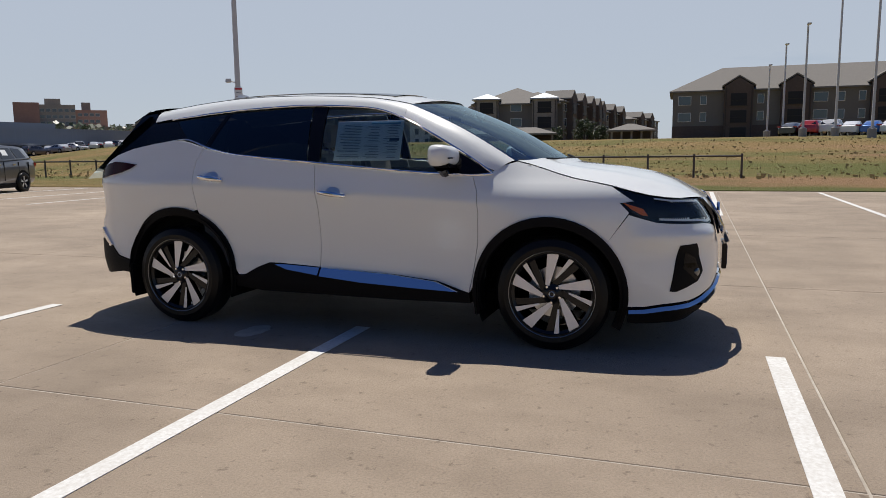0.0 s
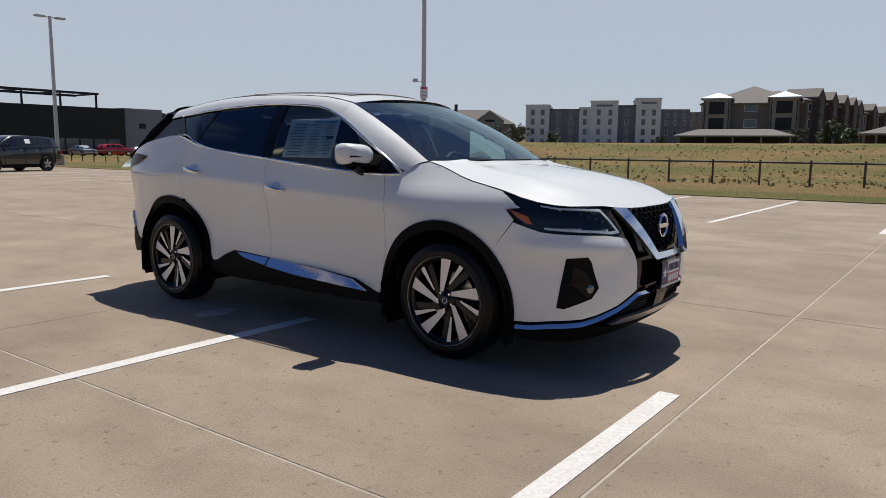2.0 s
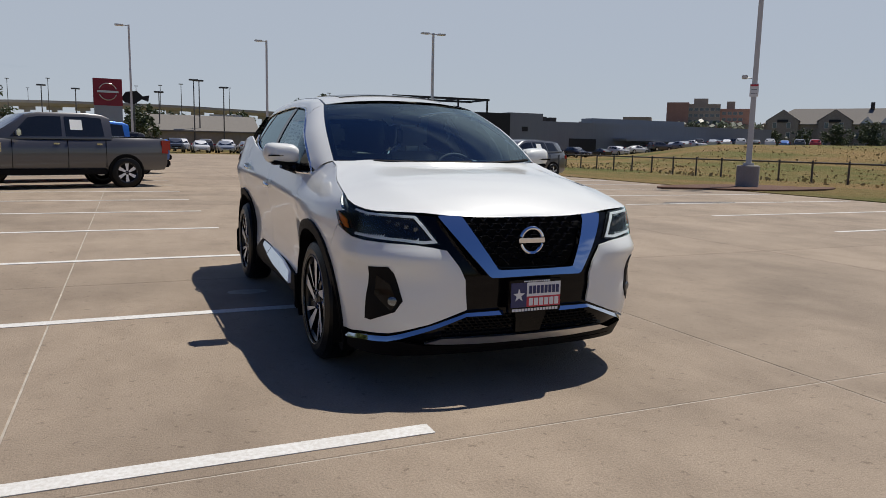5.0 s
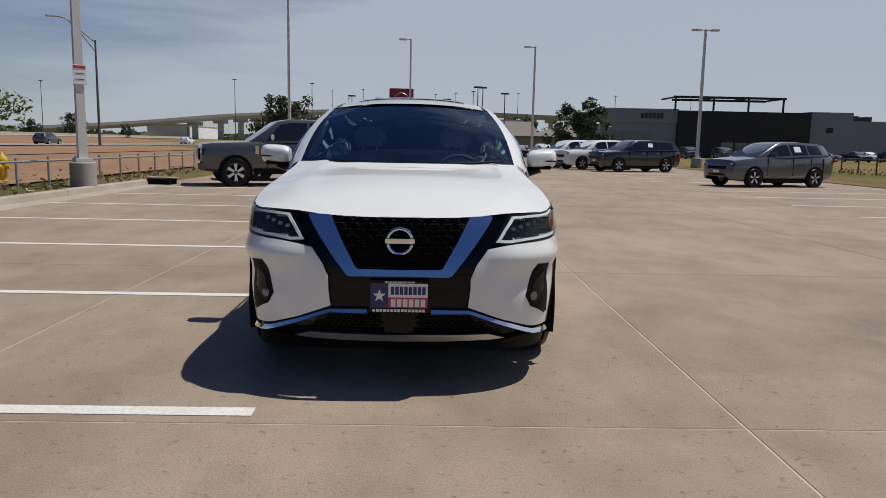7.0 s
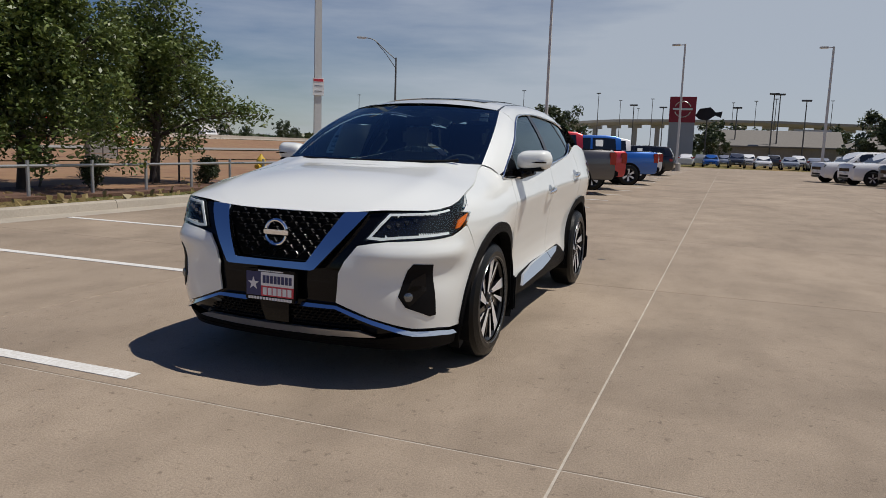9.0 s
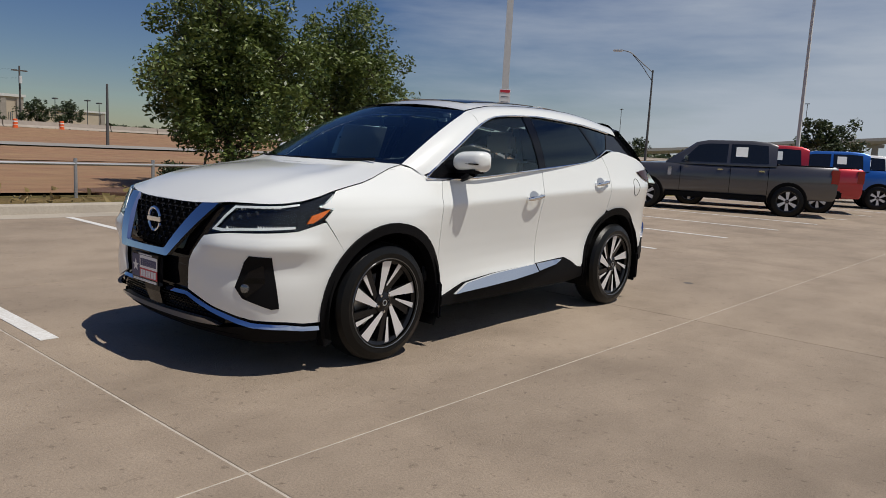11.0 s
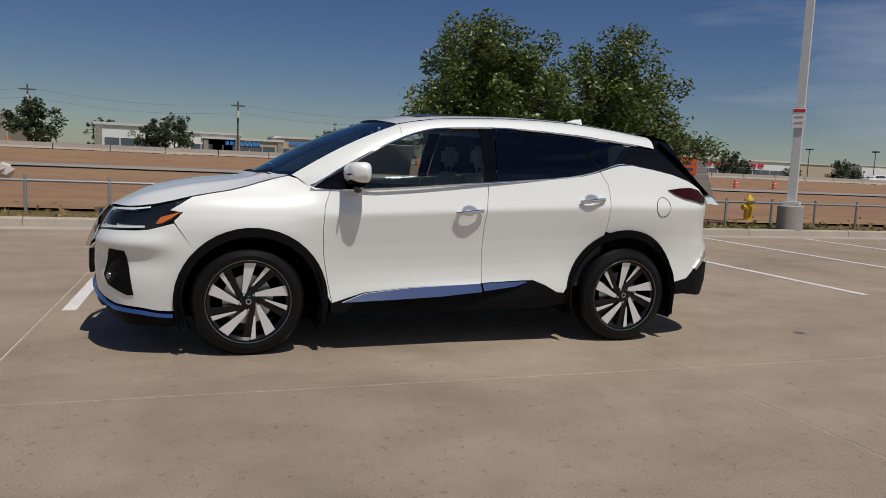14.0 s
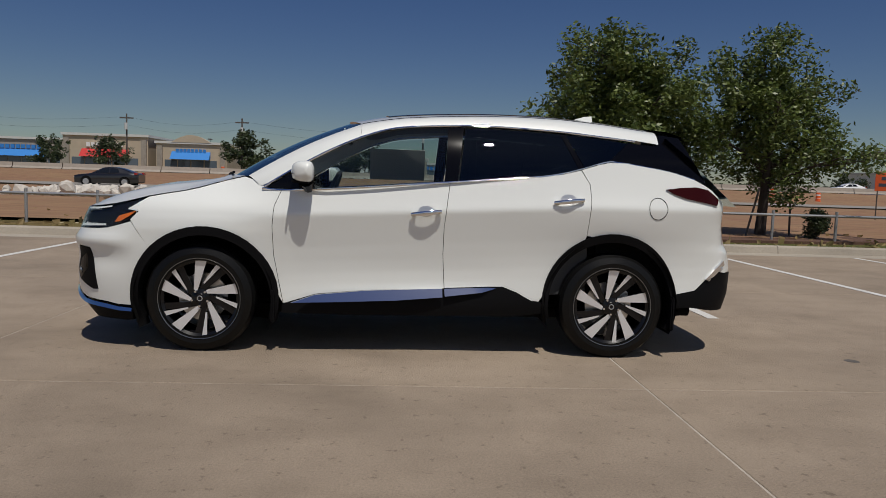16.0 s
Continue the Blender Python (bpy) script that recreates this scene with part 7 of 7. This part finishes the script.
shop(-134.5, 38, 42, 1.6, 5.0, M_BEIGE, "cream shop pier block")
shop(-170, 14, 26, 1.6, 4.8, M_BEIGE, "far cream shop with a dark blue sign", sign=M_AWNB)
shop(-160, -2, 15, 1.6, 3.6, M_BEIGE, "cream row of shops", sign=M_AWNB)
shop(-190, 44, 80, 1.6, 4.6, M_BEIGE, "long low cream shops", glass=False)
shop(-150, 108, 150, 1.6, 4.6, M_WHITEB, "long low white shops", sign=M_RED)
shop(-230, 190, 250, 1.6, 7.0, M_BEIGE, "far cream warehouse store", glass=False)
shop(-240, 270, 310, 1.6, 8.0, M_WHITEB, "far white store beyond the highway", glass=False)
shop(-110, 330, 380, 1.6, 6.0, M_WHITEB, "far white store beyond the highway", glass=False)
# small buildings ahead
t = thing("restaurant", "low brown restaurant with pitched roofs", "building", Matrix.Translation((6, 118, 0)))
part("wall", box(-6, 34, 0, 12, -1, 3.0), M_STONE, t)
part("roof", hip_roof(-6, 12, 0, 12, 3.0, 2.6, .5, True), M_ROOFB, t)
part("roof", hip_roof(12, 34, 0, 12, 3.0, 2.2, .5), M_ROOFB, t)
part("sign_bar", box(22, 30, -.1, -.01, 1.6, 2.6), M_YEL, t)

# overpass
pts = []
for a, el, d in ((118, .6, 330), (112, 1.1, 340), (106, 1.75, 350), (102, 2.05, 360), (98, 2.35, 370), (93, 2.45, 380), (87, 2.45, 390), (82, 2.3, 400), (77, 2.15, 410), (70, 1.9, 430), (60, 1.5, 460)):
    pts.append(Vector((d * math.cos(radians(a)), d * math.sin(radians(a)), 1.3 + d * math.tan(radians(el)))))
t = thing("overpass", "long pale concrete overpass on piers across the distance", "bridge")
M_DECK = material("deck_concrete", (.40, .39, .37), .9, grain=.3, scale=.3)
sm = [Vector(p) for p in spline([tuple(p) for p in pts], 6)]
bm = bmesh.new()
rows = []
for p in sm:
    n = Vector((p.x, p.y, 0)).normalized()
    rows.append([p - n * 5 + Vector((0, 0, .9)), p - n * 5 - Vector((0, 0, .3)), p - n * 3.5 - Vector((0, 0, 1.6)), p + n * 3.5 - Vector((0, 0, 1.6)), p + n * 5 - Vector((0, 0, .3)), p + n * 5 + Vector((0, 0, .9))])
grid_faces(bm, rows, True)
part("deck", bm, M_DECK, t)
for i in range(10, len(sm), 2):
    p = sm[i]
    part("pier", box(p.x - 1.1, p.x + 1.1, p.y - 1.1, p.y + 1.1, -2, p.z - 1.6), M_DECK, t)
    part("pier_cap", box(p.x - 3.2, p.x + 3.2, p.y - 1.3, p.y + 1.3, p.z - 3.2, p.z - 1.6), M_DECK, t)

# masts, utility poles, far lamps
def mast(x, y, h, r=.16, head=True, label="tall slim highway lamp mast"):
    t = thing("highway_mast", label, "lamp post", Matrix.Translation((x, y, terrain(x, y))), "highway masts")
    part("pole", tube([(0, 0, -.5), (0, 0, h)], [r, r * .6], 8), M_POLED, t)
    if head:
        part("lamp_ring", box(-.7, .7, -.3, .3, h - .2, h + .05, .04), M_POLED, t)
for a, d, h in ((99.2, 250, 21), (97.6, 330, 24), (95.2, 300, 23), (96.3, 420, 26), (105, 260, 22), (86.5, 260, 20), (89.5, 340, 24), (87.9, 300, 22), (83, 320, 24), (75.5, 300, 22), (118, 300, 20), (128, 320, 22), (70, 340, 24)):
    mast(d * math.cos(radians(a)), d * math.sin(radians(a)), h)
for a, d, h in ((94.0, 140, 10), (96.2, 135, 10), (88.5, 120, 9), (86.0, 118, 11), (85.6, 119, 11), (83.8, 118, 10)):
    mast(d * math.cos(radians(a)), d * math.sin(radians(a)), h, .12, True, "slim dark lot lamp far ahead")
for a, d, h in ((170.2, 150, 7.6), (168.9, 150, 5.2), (166.7, 148, 6.2), (163.4, 150, 5.0), (161.5, 165, 5.6), (160.6, 150, 5.6), (158.6, 150, 5.6), (157.8, 160, 5.6), (-166.2, 150, 7.0), (-170.3, 150, 5.4), (-176.5, 150, 6.4), (-177.2, 150, 6.0), (-178.3, 160, 5.4), (144, 140, 6.4), (147, 150, 6.0), (135, 150, 6.0), (131, 160, 6.2)):
    mast(5 + d * math.cos(radians(a)), -2 + d * math.sin(radians(a)), h, .10, True, "dark car-park lamp across the highway")
ups = []
for x, y, h in ((-120, -79, 10.0), (-118, -45.5, 9.6), (-117, -26.5, 9.4), (-118, 3.5, 9.0), (-118, 36, 9.2)):
    t = thing("utility_pole", "wooden utility pole with a cross arm", "utility pole", Matrix.Translation((x, y, 1.4)), "utility poles")
    part("pole", tube([(0, 0, -.5), (0, 0, h)], [.18, .12], 8), M_RUSTY, t)
    part("cross_arm", box(-.08, .08, -1.1, 1.1, h - .8, h - .6), M_RUSTY, t)
    part("transformer", tube([(.3, 0, h - 2.6), (.3, 0, h - 1.5)], .25, 10), M_POLE, t)
    ups.append(Vector((x, y, 1.4 + h - .5)))
t = thing("power_line", "thin sagging power lines between utility poles", "cable")
for a, b in zip(ups, ups[1:]):
    for dz in (0, -1.3):
        part("wire", tube([a.lerp(b, k / 8) + Vector((0, 0, dz - 1.0 * math.sin(math.pi * k / 8))) for k in range(9)], .012, 4), M_DARK, t)
mast(-62, 24.5, 5.4, .16, False, "plain wooden post beside the roadworks")

# far trees
rnd = random.Random(21)
tree(14.3, 61, 0, 5.7, 2.7, 1.3, 31, "broad dark green tree by the parked cars", 6000, .17, M_LEAFD, near=False)
tree(-14.0, 66, 0, 5.4, 3.2, 1.3, 32, "broad dark green tree beyond the trucks", 6000, .17, M_LEAFD, near=False)
tree(-.2, 104, 0, 6.5, 2.6, 1.8, 33, "dark tree beside the pylon", 3500, .2, M_LEAFD, near=False)
base_tree = None
spots = []
for a, d, s in ((16.2, 128, .55), (11.0, 126, .55), (8.8, 128, .8), (7.4, 130, .6), (38.5, 205, 1.2), (36.5, 205, 1.3), (40.5, 208, 1.0), (34.8, 200, .9), (33.2, 205, 1.1), (31.5, 210, 1.2), (28.8, 200, .8), (42.5, 205, .9), (20.5, 215, .7),
                (-155.5, 118, .9), (-159.3, 116, .95), (-169.0, 122, 1.35), (-173.5, 150, 1.1), (-178.5, 118, 1.1), (-177.0, 122, .9), (169.6, 118, .9), (168.2, 120, 1.0), (167.2, 116, 1.1), (166.2, 118, 1.15), (164.8, 118, .8), (163.9, 118, .7), (161.0, 125, .8), (159.0, 125, .8),
                (151.6, 150, .7), (150.6, 152, .9), (146, 140, .6), (145, 145, .5), (139.2, 150, .95), (138.2, 153, .7), (135, 170, .6), (132, 180, .9), (131.2, 184, .6), (128.5, 190, .75), (126.8, 180, .6), (124, 200, 1.0), (123.1, 204, .7), (119, 220, .8), (116.4, 210, 1.1), (113, 230, .7),
                (91.0, 130, 1.2), (89.6, 150, 1.3), (88.0, 170, 1.3), (46, 300, 1.5), (48, 320, 1.5), (52, 340, 1.5), (80, 150, 1.2), (83, 190, 1.6)):
    spots.append((a, d, s))
for i, (a, d, s) in enumerate(spots):
    x, y = 2 + d * math.cos(radians(a)), -3 + d * math.sin(radians(a))
    m = pose(x, y, terrain(x, y), 0, 0, 47 * i) @ Matrix.Scale(s, 4)
    if base_tree is None:
        base_tree = tree(0, 0, 0, 5.2, 3.0, 1.0, 77, "dark green tree in the distance", 2600, .22, M_LEAFD, near=False, group="trees in the distance")
        base_tree.matrix_basis = m
    else:
        c = copy_thing(base_tree, Matrix())
        c.matrix_basis = m
# far woods along the skyline
bm = bmesh.new()
for k in range(16000):
    a = radians(rnd.uniform(22, 200))
    d = rnd.uniform(480, 620)
    x, y = d * math.cos(a), d * math.sin(a)
    h = (4.5 + 3.5 * noise.noise((a * 14, 0, 2)) + 2.0 * noise.noise((a * 60, 3, 2))) * rnd.random()
    s = rnd.uniform(.8, 2.2)
    z = terrain(x, y) + h
    v = Vector((rnd.gauss(0, 1), rnd.gauss(0, 1), rnd.gauss(0, 1))).normalized() * s
    w = v.orthogonal()
    bm.faces.new([bm.verts.new(Vector((x, y, z)) + p) for p in (v, w, -v, -w)])
tagged(part("far_woods", bm, M_LEAFD), "dark band of far woods along the skyline", "woods", kind="stuff")

# ---- lot slabs ----
def slab_mesh(w, h):
    bm = bmesh.new()
    g, c = .0062, .003
    lo = [bm.verts.new((sx * (w / 2 - g), sy * (h / 2 - g), -.09)) for sx, sy in ((-1, -1), (1, -1), (1, 1), (-1, 1))]
    mid = [bm.verts.new((sx * (w / 2 - g), sy * (h / 2 - g), -c)) for sx, sy in ((-1, -1), (1, -1), (1, 1), (-1, 1))]
    hi = [bm.verts.new((sx * (w / 2 - g - c), sy * (h / 2 - g - c), 0)) for sx, sy in ((-1, -1), (1, -1), (1, 1), (-1, 1))]
    bm.faces.new(hi)
    for a, b in ((lo, mid), (mid, hi)):
        for i in range(4):
            bm.faces.new((a[i], a[(i + 1) % 4], b[(i + 1) % 4], b[i]))
    me = bpy.data.meshes.new("slab")
    bm.to_mesh(me)
    bm.free()
    me.materials.append(M_SLAB)
    return me

xs_j = [LX0, -6.7, -2.5, 1.7, 5.9, 10.1, 14.3, LX1]
ys_j = [1.42 + 4.3 * k for k in range(-7, 18)]
meshes = {}
for x0, x1 in zip(xs_j, xs_j[1:]):
    for y0, y1 in zip(ys_j, ys_j[1:]):
        key = (round(x1 - x0, 3), round(y1 - y0, 3))
        if key not in meshes:
            meshes[key] = slab_mesh(*key)
        ob = new("slab", meshes[key])
        ob.parent = pave
        ob.location = ((x0 + x1) / 2, (y0 + y1) / 2, 0)
